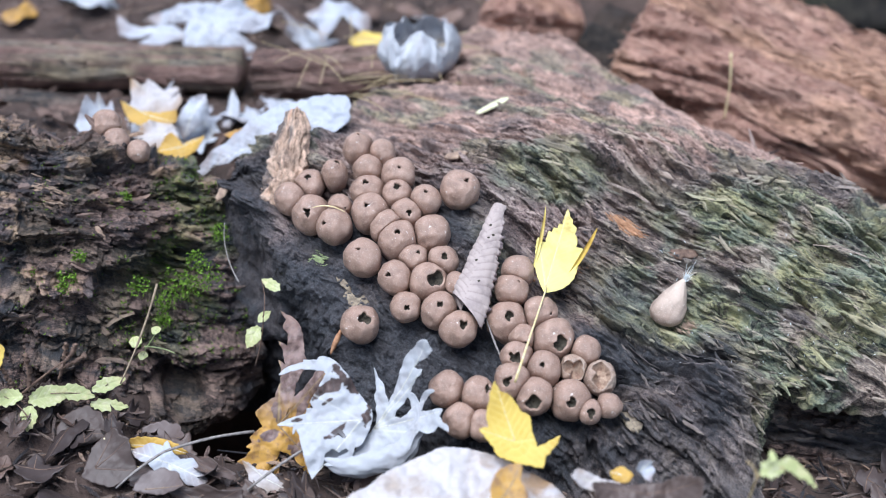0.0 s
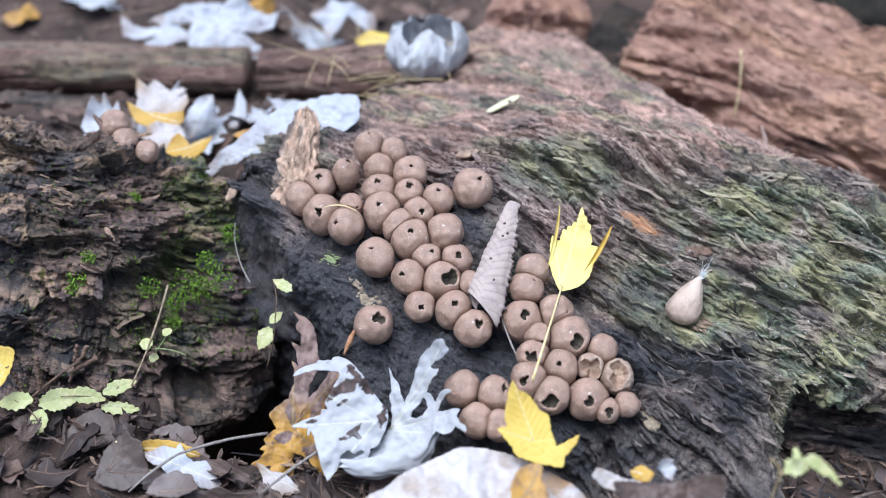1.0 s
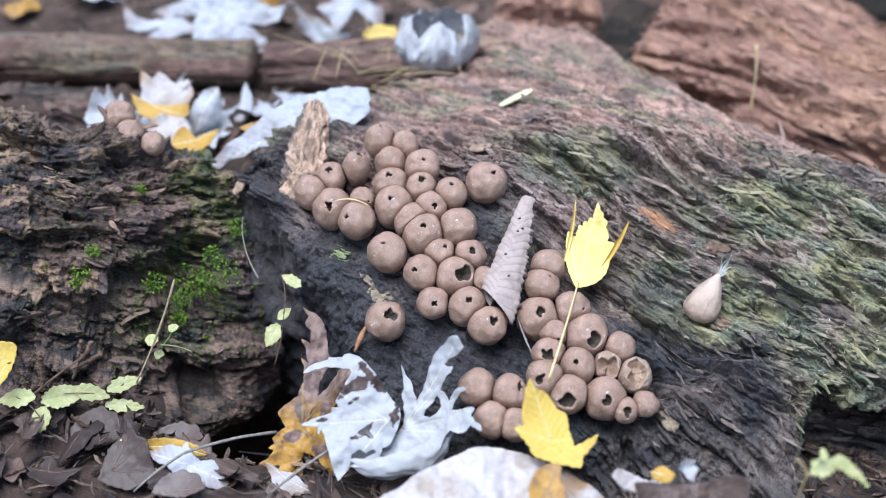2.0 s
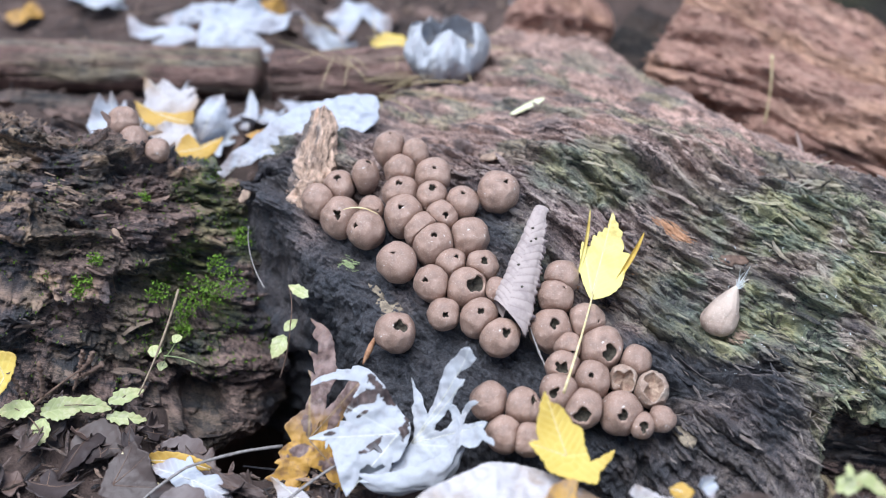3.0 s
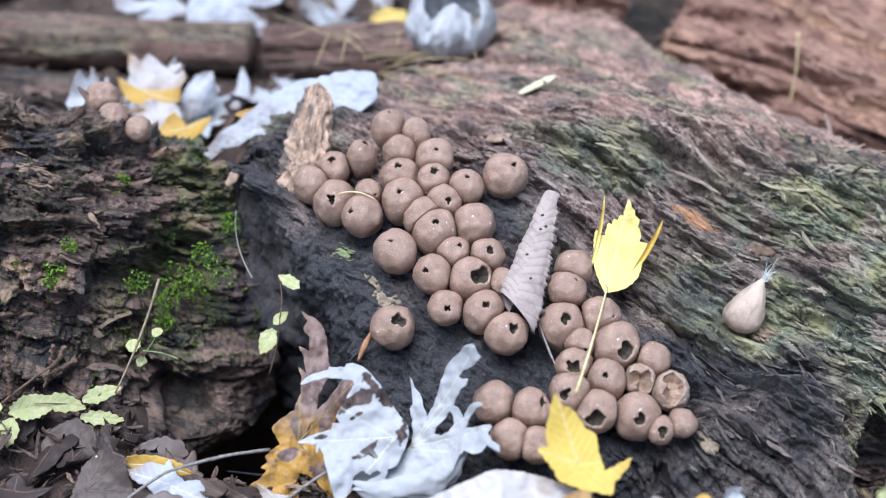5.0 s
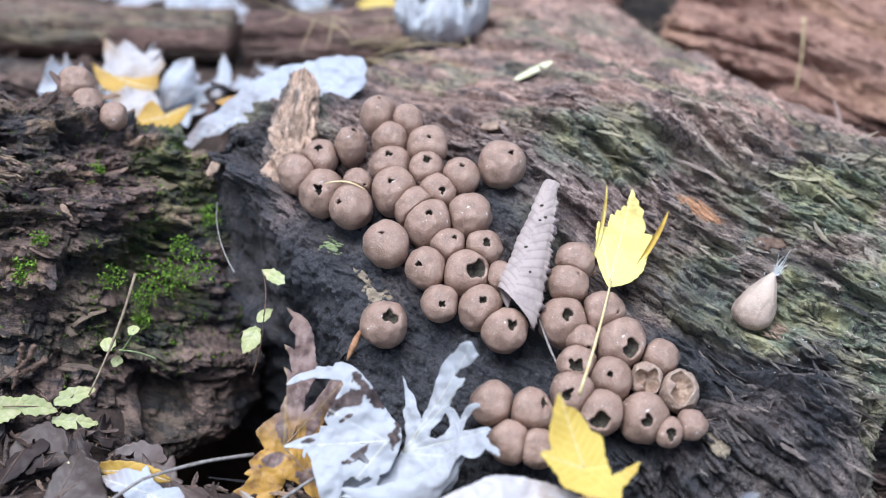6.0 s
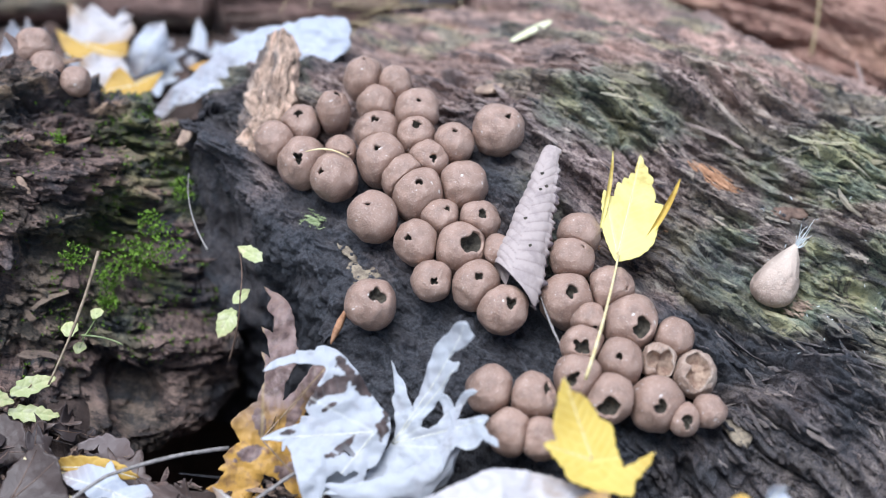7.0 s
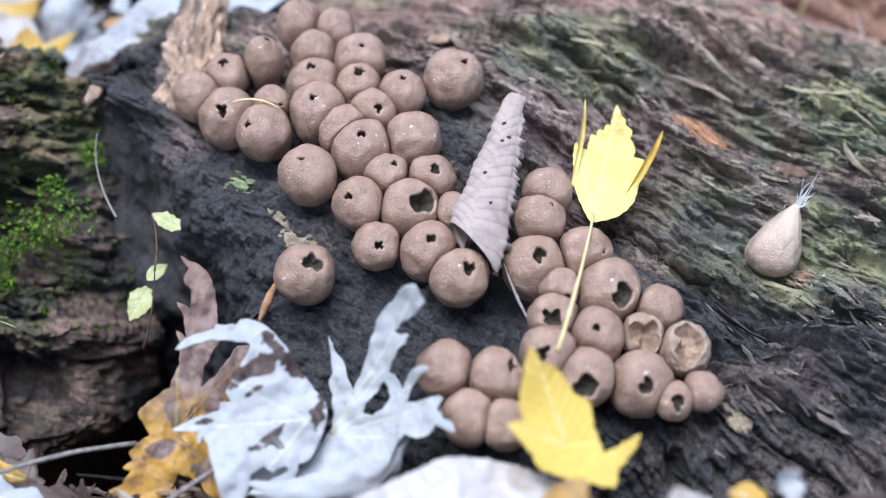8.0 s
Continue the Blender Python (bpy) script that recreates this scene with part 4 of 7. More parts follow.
puffball(-0.0071, 0.0149, 0.0454, 0.0124, label="closed brown puffball without a pore, pressed among others")
puffball(0.0014, 0.0053, 0.041, 0.0148, 0, 0.4, 0.11)
puffball(0.0253, 0.0096, 0.0448, 0.0133, label="closed brown puffball without a pore, pressed among others")
puffball(-0.0232, -0.0104, 0.036, 0.0131, -0.2, 0.5, 0.1)
puffball(0.0137, -0.0124, 0.0376, 0.0104, 0.3, 0.5, 0.12)
puffball(0.0343, -0.0136, 0.0379, 0.0109, 0.15, 0.35, 0.2)
puffball(0.0018, -0.0251, 0.0304, 0.0121, -0.4, 0.2, 0.13)
puffball(0.0247, -0.0282, 0.03, 0.0141, 0.5, 0.15, 0.42, lobes=0.07, label="large brown puffball with a torn side")
puffball(0.0441, -0.0331, 0.0338, 0.0078, label="closed brown puffball without a pore, pressed among others")
puffball(0.0099, -0.0472, 0.0221, 0.0104, 0.1, 0, 0.15)
puffball(0.0329, -0.0504, 0.0226, 0.0124, 0.1, 0.4, 0.15)
puffball(0.0471, -0.0641, 0.0179, 0.0125, 0.3, 0.3, 0.2)
puffball(-0.0223, -0.0551, 0.0112, 0.0127, 0.28, 0.42, 0.3, label="lone round brown puffball with a ragged pore, on wet wood")
puffball(0.0884, -0.0229, 0.0385, 0.0109, label="closed brown puffball without a pore, pressed among others")
puffball(0.0841, -0.0353, 0.0316, 0.0114, 0.4, 0.5, 0.08)
puffball(0.0819, -0.0549, 0.0182, 0.0142, 0, 0.35, 0.22)
puffball(0.1039, -0.0523, 0.0248, 0.0118, 0.6, 0.05, 0.1)
puffball(0.0919, -0.0708, 0.0179, 0.0093, 0.2, -0.35, 0.18)
puffball(0.1133, -0.0707, 0.0169, 0.0145, 0.25, -0.1, 0.28)
puffball(0.0882, -0.0838, 0.0119, 0.0109, -0.25, 0, 0.35)
puffball(0.1351, -0.0776, 0.0134, 0.0104, label="closed brown puffball without a pore, pressed among others")
puffball(0.1063, -0.0912, 0.0084, 0.0123, -0.15, 0.25, 0.14)
puffball(0.1268, -0.0901, 0.0084, 0.0095, 0, 0, 0.7, skin=OLD_SKIN, torn=True, lobes=0.12, label="collapsed papery puffball torn wide open")
puffball(0.1448, -0.0957, 0.0057, 0.0109, 0.1, 0.4, 0.65, skin=OLD_SKIN, torn=True, lobes=0.12, label="collapsed papery puffball torn wide open")
puffball(0.0855, -0.1014, 0.0043, 0.0125, -0.35, 0.15, 0.25)
puffball(0.1002, -0.1111, 0.0011, 0.0124, -0.15, -0.4, 0.4, lobes=0.09, label="sagging brown puffball with a wide ragged pore")
puffball(0.1247, -0.1108, -0.0019, 0.0135, 0, 0, 0.2)
puffball(0.1372, -0.1205, -0.0027, 0.0079, 0.05, -0.1, 0.35, lobes=0.09, label="sagging brown puffball with a wide ragged pore")
puffball(0.1507, -0.1151, -0.0018, 0.0082, label="closed brown puffball without a pore, pressed among others")
puffball(0.0406, -0.1053, -0.0012, 0.0116, label="closed brown puffball without a pore, pressed among others")
puffball(0.0619, -0.1104, -0.0013, 0.0118, 0.55, 0.5, 0.22)
puffball(0.0511, -0.1258, -0.0104, 0.0117, label="closed brown puffball without a pore, pressed among others")
puffball(0.0649, -0.1299, -0.0097, 0.0105, label="closed brown puffball without a pore, pressed among others")
puffball(-0.2186, 0.0860, 0.0655, 0.0092, label="small brown puffball on the dark bark log", group="puffballs on the bark log")
puffball(-0.2009, 0.0815, 0.0600, 0.0082, label="small brown puffball on the dark bark log", group="puffballs on the bark log")
puffball(-0.2285, 0.1010, 0.0710, 0.0107, label="small brown puffball on the dark bark log", group="puffballs on the bark log")

for ball, ways in PUFFBALLS:
    build_puffball(*ball, **ways)


def pear_puffball():
    e = thing("pear_puffball", (0.1975, -0.030, 0.0105), "pale pear-shaped puffball lying tipped over, rootlets at its tip", "mushroom")
    base, tip = np.array([0.0, 0.0, 0.0]), np.array([0.0085, 0.014, 0.0265])
    s = np.linspace(0, 1, 44)
    r = 0.0139 * np.sin(np.pi * np.clip(s, 0.002, 0.995) ** 0.62) ** 0.75 * (1 - 0.30 * s)
    axis = tip / np.linalg.norm(tip)
    a = np.cross(axis, (1, 0, 0))
    a /= np.linalg.norm(a)
    b = np.cross(axis, a)
    th = np.linspace(0, 2 * np.pi, 60, endpoint=False)
    S, T = np.meshgrid(s, th, indexing="ij")
    rr = r[:, None] * (1 + 0.05 * fbm(np.cos(T) * 2, np.sin(T) * 2, S * 4, 401, 3) + 0.05 * fbm(np.cos(T) * 5, np.sin(T) * 5, S * 9, 403, 3) - 0.05 * np.abs(np.sin(T * 4 + 1.5 * S + 2 * vnoise(np.cos(T) * 2, np.sin(T) * 2, S * 3, 405))) ** 8)
    bend = 0.004 * S ** 2
    g = axis * (S * 0.037 - 0.009)[..., None] + a * (rr * np.cos(T))[..., None] + b * (rr * np.sin(T))[..., None] + np.array([1, 0, 0]) * bend[..., None]
    part("body", grid_mesh(g, "body", wrap=True), PEAR_SKIN, e)
    top = axis * 0.0275 + np.array([0.004, 0, 0])
    for i in range(16):
        q = RNG.normal(size=3)
        end = top + 0.009 * np.array([0.6 + 0.5 * q[0], 0.3 * q[1], 0.45 + 0.6 * abs(q[2])]) * RNG.uniform(0.5, 1.0)
        part("rootlet", tube(bowed(top - axis * 0.002, end, 0.0018 * q[1], 8, (0, 1, 0.4)), [0.00035, 0.0002, 0.0001], 5), WHITE_BITS, e, "thin white rootlet")


pear_puffball()


# ---- leaves ----
def toothed(points, teeth, pitch, seed):
    """The outline in metres, its edges cut into short pieces and set with small teeth."""
    rng = np.random.default_rng(seed)
    pts = np.array(points, float) / 1000
    area = np.sum(pts[:, 0] * np.roll(pts[:, 1], -1) - np.roll(pts[:, 0], -1) * pts[:, 1])
    if area < 0:
        pts = pts[::-1]
    out = []
    for a, b in zip(pts, np.roll(pts, -1, axis=0)):
        edge = b - a
        length = np.linalg.norm(edge)
        k = max(1, int(length / pitch))
        normal = np.array([edge[1], -edge[0]]) / (length + 1e-9)
        for m in range(k):
            f = m / k
            bow = 0.03 * length * math.sin(math.pi * f)
            saw = 0.0 if m == 0 else teeth * (rng.uniform(0.2, 1.0) if m % 2 else -rng.uniform(0.0, 0.6))
            out.append(a + edge * f + normal * (bow + saw))
    return np.array(out)


VEIN_LINES = []


def leaf_blade(points, hub=(0, 0), cup=0.0, wave=0.0, fold=0.0, fold_at=90, curl=0.0, droop=(0, 0), teeth=0.0006, pitch=0.0022, seed=0, cell=0.0008, thick=0.00026, crumple=0.03, side_veins=1.0, stretch=(1, 1), browned=None, stains=(), holes=()):
    """A thin solid leaf in its own plane, cut from a fine net along its outline; cupped, waved, folded, curled and creased at its veins."""
    line = toothed([(px * stretch[0], py * stretch[1]) for px, py in points], teeth, pitch, seed)
    lo, hi = line.min(0) - cell, line.max(0) + cell
    size = (hi - lo).max() / 2
    nx, ny = int((hi[0] - lo[0]) / cell) + 2, int((hi[1] - lo[1]) / cell) + 2
    gx, gy = np.meshgrid(lo[0] + np.arange(nx) * cell, lo[1] + np.arange(ny) * cell)
    cx, cy = (gx[:-1, :-1] + cell / 2).ravel(), (gy[:-1, :-1] + cell / 2).ravel()
    inside = np.zeros(cx.shape, bool)
    for (ax, ay), (bx, by) in zip(line, np.roll(line, -1, axis=0)):
        cross = ((ay > cy) != (by > cy))
        xi = (bx - ax) * (cy - ay) / (by - ay + 1e-15) + ax
        inside ^= cross & (cx < xi)
    for sx, sy, ra, rb, turn in holes:
        c, q = math.cos(radians(turn)), math.sin(radians(turn))
        ox, oy = cx * 1000 - sx * stretch[0], cy * 1000 - sy * stretch[1]
        inside &= np.hypot((ox * c + oy * q) / ra, (oy * c - ox * q) / rb) + 0.35 * fbm(cx * 260, cy * 260, 0, seed + 70, 3) > 1
    quads = grid_faces(ny, nx)[inside]
    edges = np.concatenate([quads[:, [k, (k + 1) % 4]] for k in range(4)])
    key = np.sort(edges, axis=1)
    _, first, count = np.unique(key[:, 0].astype(np.int64) * (nx * ny) + key[:, 1], return_index=True, return_counts=True)
    rim = edges[first[count == 1]]
    xy = np.stack([gx.ravel(), gy.ravel()], 1)
    rim_ids = np.unique(rim)
    p = xy[rim_ids]
    best, snap = np.full(len(p), 9.0), p.copy()
    for a, b in zip(line, np.roll(line, -1, axis=0)):
        ab = b - a
        f = np.clip(((p - a) @ ab) / (ab @ ab + 1e-15), 0, 1)
        c = a + f[:, None] * ab
        dist = np.linalg.norm(p - c, axis=1)
        near = dist < best
        best, snap = np.where(near, dist, best), np.where(near[:, None], c, snap)
    xy[rim_ids] = snap
    used, flat = np.unique(quads, return_inverse=True)
    quads = flat.reshape(quads.shape)
    remap = np.zeros(nx * ny, np.int64)
    remap[used] = np.arange(len(used))
    rim = remap[rim]
    xy = xy[used]
    h = np.array(hub) / 1000 * np.array(stretch)
    x, y = xy[:, 0] - h[0], xy[:, 1] - h[1]
    rr, th = np.hypot(x, y), np.arctan2(y, x)
    reach = np.linalg.norm(np.array(points) / 1000 * np.array(stretch) - h, axis=1)
    near_vein = np.zeros(len(xy))
    side = np.zeros(len(xy))
    tips = []
    for k in range(len(reach)):
        if reach[k] > 0.5 * reach.max() and reach[k] >= max(reach[k - 1], reach[(k + 1) % len(reach)], reach[k - 2] * 0.98, reach[(k + 2) % len(reach)] * 0.98):
            tip = np.array(points[k]) / 1000 * np.array(stretch) - h
            tips.append(tip)
            f = np.clip((x * tip[0] + y * tip[1]) / (tip @ tip), 0, 1)
            dist = np.hypot(x - f * tip[0], y - f * tip[1])
            near_vein = np.maximum(near_vein, np.exp(-(dist / (0.0009 - 0.0005 * f)) ** 2))
            comb = 0.5 + 0.5 * np.sin((f * reach[k] - dist * 0.9) / 0.0052 * 2 * np.pi)
            side = np.maximum(side, comb ** 8 * np.exp(-(dist / 0.012) ** 2))
    k = np.clip(rr / reach.max(), 0, 1)
    z = cup * rr ** 2 / size + wave * size * np.sin(3 * th + seed) * k ** 2
    fa = radians(fold_at)
    z = z + fold * np.abs(-math.sin(fa) * x + math.cos(fa) * y)
    z = z + crumple * size * (fbm(x * 60, y * 60, 0, seed + 30, 3) + 0.10 * np.abs(fbm(x * 190, y * 190, 0, seed + 33, 2))) + curl * size * vnoise(np.cos(th) * 1.7 + seed, np.sin(th) * 1.7, 0, seed) * k ** 2.5
    z = z + droop[0] * x ** 2 / size + droop[1] * y ** 2 / size
    z = z - 0.0003 * near_vein * (0.4 + 0.6 * side_veins) - 0.0003 * side_veins * side
    top = np.stack([xy[:, 0], xy[:, 1], z], -1)
    bot = top - np.array([0, 0, thick])
    m = len(top)
    VEIN_LINES.clear()
    for tip in sorted(tips, key=lambda v: -(v @ v))[:5]:
        way = h + tip * np.linspace(0.02, 0.90, 15)[:, None]
        near = [int(np.argmin(np.sum((xy - w) ** 2, axis=1))) for w in way]
        gap = np.linalg.norm(xy[near] - way, axis=1)
        if gap.max() < 1.6 * cell:
            VEIN_LINES.append(np.column_stack([way, z[near] + 0.00008]))
    wall = np.stack([rim[:, 1], rim[:, 0], rim[:, 0] + m, rim[:, 1] + m], -1)
    me = mesh_from(np.concatenate([top, bot]), np.concatenate([quads, quads[:, ::-1] + m, wall]), "blade")
    aged = 0 * k if browned is None else step(browned[0] / 1000, browned[1] / 1000, xy[:, 1] + 0.006 * fbm(x * 90, y * 90, 0, seed + 50, 3))
    for sx, sy, ra, rb, turn in stains:
        c, q = math.cos(radians(turn)), math.sin(radians(turn))
        ox, oy = xy[:, 0] * 1000 - sx * stretch[0], xy[:, 1] * 1000 - sy * stretch[1]
        far = np.hypot((ox * c + oy * q) / ra, (oy * c - ox * q) / rb) + 0.85 * fbm(x * 190, y * 190, 0, seed + 60, 4)
        aged = np.maximum(aged, step(1.05, 0.9, far))
    zone = np.stack([np.clip(0.6 * near_vein + 0.45 * side_veins * side, 0, 1), k ** 2.5, aged], -1)
    paint(me, "zone", np.concatenate([zone, zone]))
    return me


def plane_pose(at, pitch=0.0, yaw=0.0, spin=0.0):
    """A pose at a point, lying in the plane that faces the path, then pitched back, turned and spun (degrees)."""
    m = Matrix((VIEW_R, VIEW_U, VIEW_N)).transposed()
    return Matrix.Translation(at) @ m.to_4x4() @ pose(0, 0, 0, pitch, yaw, 0) @ pose(0, 0, 0, 0, 0, spin)


def flat_pose(at, spin, tilt=0.0, lean=0.0):
    return Matrix.Translation(at) @ pose(0, 0, 0, tilt, lean, spin)


def leaf(at_pose, points, material, label, stem=None, stem_material=None, name="leaf", group="", **shape):
    e = thing(name, (0, 0, 0), label, "leaf", group)
    e.matrix_world = at_pose
    blade = part("blade", leaf_blade(points, **shape), material, e)
    for line in VEIN_LINES:
        vein = STEM_BROWN if material in (GREY_BROWN, DARK_LITTER, TAN_LITTER) else VEIN_PALE if material in (SILVER, DECAYED, CREAM, YELLOW, PALE_YELLOW, MUSTARD, GREEN) else VEIN_BROWN
        part("vein", tube(line, [0.00042, 0.0003, 0.00012], 6), STEM_YELLOW if material in (YELLOW, PALE_YELLOW) else vein, blade)
    if stem is not None:
        part("petiole", tube(stem, [0.0009, 0.0007, 0.0006], 7), stem_material or STEM_STRAW, e, "thin petiole")
    return e


def traced(name, at, points, material, label, pitch_back=0.0, turn=0.0, group="", **shape):
    """A leaf whose outline is given as it shows from the path, lying in a plane pitched and turned away from there."""
    k = (1 / math.cos(radians(turn)), 1 / math.cos(radians(pitch_back)))
    return leaf(plane_pose(at, pitch_back, turn), points, material, label, name=name, group=group, stretch=k, **shape)


def ovate(foot, tip, half):
    """A pointed oval outline from foot to tip, in millimetres."""
    a, b = np.array(foot, float), np.array(tip, float)
    n = np.array([-(b - a)[1], (b - a)[0]]) / np.linalg.norm(b - a)
    body = ((0.10, 0.5), (0.28, 0.95), (0.5, 1.0), (0.72, 0.7), (0.88, 0.34))
    one = [a + (b - a) * f + n * half * w for f, w in body]
    two = [a + (b - a) * f - n * half * w for f, w in reversed(body)]
    return [tuple(q) for q in (a, *one, b, *two)]


WHITE_LEAF_AT = (0.0064, -0.1179, -0.0104)
WHITE_LEAF = [(-15.6, 26.1), (-13.3, 20.4), (-9.1, 15.6), (-7.1, 9.9), (-4.3, 4.3), (-0.6, 9.9), (3.7, 21.3), (8.0, 30.7), (12.2, 34.1), (16.5, 36.1), (19.3, 38.3), (23.6, 40.3), (27.8, 40.3), (29.8, 36.3), (31.5, 34.1), (26.4, 30.7), (19.3, 28.4), (15.6, 25.6), (18.5, 23.9), (22.4, 24.1), (20.7, 20.4), (17.3, 18.7), (13.6, 14.2), (8.0, 5.7), (2.3, -1.4), (0.9, -4.8), (5.1, -5.7), (9.4, -3.4), (12.2, 1.4), (11.1, 5.7), (9.4, 8.0), (12.2, 10.8), (14.5, 9.7), (16.5, 7.1), (17.9, 4.3), (20.2, 8.0), (23.6, 10.8), (28.7, 12.2), (31.5, 10.8), (27.0, 9.1), (22.1, 5.1), (19.3, -1.4), (27.8, -0.6), (34.9, 0.6), (37.2, -0.6), (34.4, -4.3), (37.8, -8.5), (43.4, -11.4), (44.9, -15.6), (39.2, -12.8), (34.9, -10.8), (32.1, -14.2), (26.4, -15.6), (20.7, -13.6), (17.3, -17.0), (13.6, -25.6), (6.5, -31.2), (-4.8, -35.5), (-16.2, -38.3), (-30.4, -39.2), (-44.6, -37.5), (-50.3, -32.7), (-41.7, -31.2), (-30.4, -30.7), (-23.3, -27.8), (-20.2, -21.3), (-16.2, -15.6), (-13.3, -9.9), (-12.8, -4.3), (-13.9, 2.8), (-15.6, 8.5), (-13.9, 11.4), (-15.0, 18.5)]
WHITE_CURL = [(-0.0418, -0.1395, -0.0354), (-0.0281, -0.1424, -0.0386), (-0.0112, -0.1423, -0.0375), (0.0041, -0.1396, -0.0331), (0.0151, -0.1351, -0.0265), (0.0206, -0.1284, -0.0171), (0.0222, -0.1222, -0.0087), (0.0199, -0.1178, -0.0029)]
FOLDED_LEAF_AT = (-0.0410, -0.1121, -0.0200)
FOLDED_LEAF = [(-31.9, 26.8), (-29.6, 29.6), (-24.7, 33.1), (-15.2, 35.4), (-14.7, 37.1), (-10.4, 36.5), (-5.5, 36.5), (-4.3, 38.5), (-0.9, 39.1), (3.2, 38.0), (7.2, 35.4), (11.8, 30.2), (17.0, 23.9), (21.3, 15.8), (27.0, 8.6), (31.4, 3.5), (31.9, -2.9), (28.5, -12.9), (24.2, -20.1), (19.8, -21.6), (17.0, -30.2), (6.9, -33.7), (-1.7, -32.5), (-8.9, -41.7), (-10.4, -38.3), (-14.7, -24.4), (-17.5, -12.9), (-19.8, -8.6), (-21.9, -12.9), (-21.6, -7.2), (-26.2, -6.6), (-33.1, -5.5), (-23.3, -1.4), (-17.5, 0.0), (-13.2, 1.4), (-12.4, 4.9), (-8.3, 4.9), (-10.4, 8.6), (-6.0, 15.8), (-1.7, 23.0), (0.3, 26.8), (-0.9, 28.8), (-7.5, 29.9), (-16.1, 30.8), (-23.3, 29.6), (-28.5, 27.3)]
FOLDED_STAINS = [(1.5, 17.5, 15, 4.2, 24), (14, 23, 12, 3.6, -52), (1, 8.5, 6, 1.5, 30), (28, -2, 8, 3.2, 70), (6, -12, 8, 2.0, 38), (-20, -3, 4, 1.2, 8)]
FOLDED_HOLES = [(6, -12, 4.5, 0.9, 38)]
BROWN_LEAF_AT = (-0.0734, -0.0951, -0.0198)
BROWN_LEAF = [(1.2, 58.0), (5.3, 55.1), (9.4, 52.7), (13.5, 46.9), (15.5, 38.1), (15.8, 25.8), (17.9, 19.9), (13.5, 13.2), (9.1, 5.9), (7.0, -3.5), (13.5, 1.5), (20.8, 10.3), (24.0, 15.2), (31.6, 14.6), (30.2, 9.4), (25.8, 2.9), (21.4, -4.4), (17.9, -10.3), (20.8, -14.6), (22.8, -26.4), (22.3, -52.7), (14.9, -55.6), (9.1, -49.2), (6.2, -43.9), (1.2, -41.0), (-3.5, -39.5), (-5.3, -43.9), (-3.5, -49.2), (-5.6, -57.1), (-20.2, -56.2), (-22.3, -49.8), (-31.6, -44.8), (-26.1, -42.5), (-22.3, -37.5), (-25.8, -35.7), (-21.7, -32.8), (-23.1, -29.3), (-18.2, -24.9), (-14.4, -22.8), (-16.4, -19.0), (-19.3, -13.2), (-12.9, -7.3), (-5.6, -2.9), (-3.5, 2.9), (-1.2, 7.3), (-0.6, 16.1), (-1.8, 23.4), (2.3, 19.0), (1.8, 29.3), (-1.2, 36.3), (4.7, 32.2), (5.3, 41.0), (2.3, 46.9), (4.7, 51.3)]
YELLOW_LEAF_AT = (0.0867, -0.1628, 0.0238)
YELLOW_LEAF = [(-15.0, 26.9), (-11.9, 20.9), (-5.9, 18.3), (-2.0, 13.9), (1.2, 8.6), (7.2, 5.2), (8.0, -3.9), (10.6, -13.9), (16.3, -11.8), (26.0, -7.3), (21.6, -14.4), (15.8, -19.6), (13.2, -26.9), (5.9, -24.8), (-4.6, -22.7), (-15.0, -18.3), (-17.1, -13.1), (-22.9, -6.0), (-26.0, -2.1), (-19.7, -0.8), (-20.8, 6.5), (-19.0, 14.4), (-17.6, 20.9)]
STANDING_LEAF_AT = (0.1174, -0.0008, 0.0442)
STANDING_LEAF = [(-13.1, -31.1), (-16.2, -22.7), (-18.0, -13.4), (-16.8, -4.0), (-15.6, 3.7), (-13.7, 9.0), (-11.8, 5.3), (-8.7, 5.0), (-6.8, 10.0), (-5.0, 13.7), (-3.1, 12.4), (-1.2, 16.2), (1.2, 15.6), (3.4, 19.3), (5.6, 18.7), (6.8, 23.0), (11.2, 31.1), (11.8, 24.9), (13.7, 22.4), (13.1, 19.3), (15.6, 16.2), (13.7, 11.5), (14.9, 6.8), (13.1, 1.2), (18.0, 0.0), (14.3, -7.2), (11.8, -15.6), (8.1, -22.7), (-0.6, -28.9), (-7.5, -30.5)]
BLEACHED_LEAF_AT = (0.0418, -0.2094, 0.0034)
BLEACHED_LEAF = [(-77.1, -7.4), (-52.5, 8.4), (-31.5, 22.4), (-15.8, 29.4), (0.0, 35.4), (21.0, 32.9), (42.0, 27.7), (56.0, 20.7), (68.3, 11.9), (77.1, -0.4), (73.6, -19.6), (38.5, -35.4), (-10.5, -35.4), (-52.5, -24.9)]
YELLOW_BIT_AT = (-0.2599, -0.1235, -0.0823)
YELLOW_BIT = [(-13.2, -3.6), (-7.2, 3.6), (2.8, 4.4), (13.2, 6.0), (6.8, -0.4), (-1.2, -4.4), (-9.2, -6.0)]
YELLOW_STEM = [(-0.1953, -0.1218, -0.0441), (-0.1888, -0.125, -0.0482), (-0.1801, -0.1265, -0.0501), (-0.1707, -0.1263, -0.0498)]
YELLOW_STEM_LOW = [(-0.1914, -0.1345, -0.0541), (-0.1816, -0.1347, -0.0544), (-0.1698, -0.1364, -0.0565)]
LACY_LEAF_AT = (-0.1483, -0.1376, -0.0496)
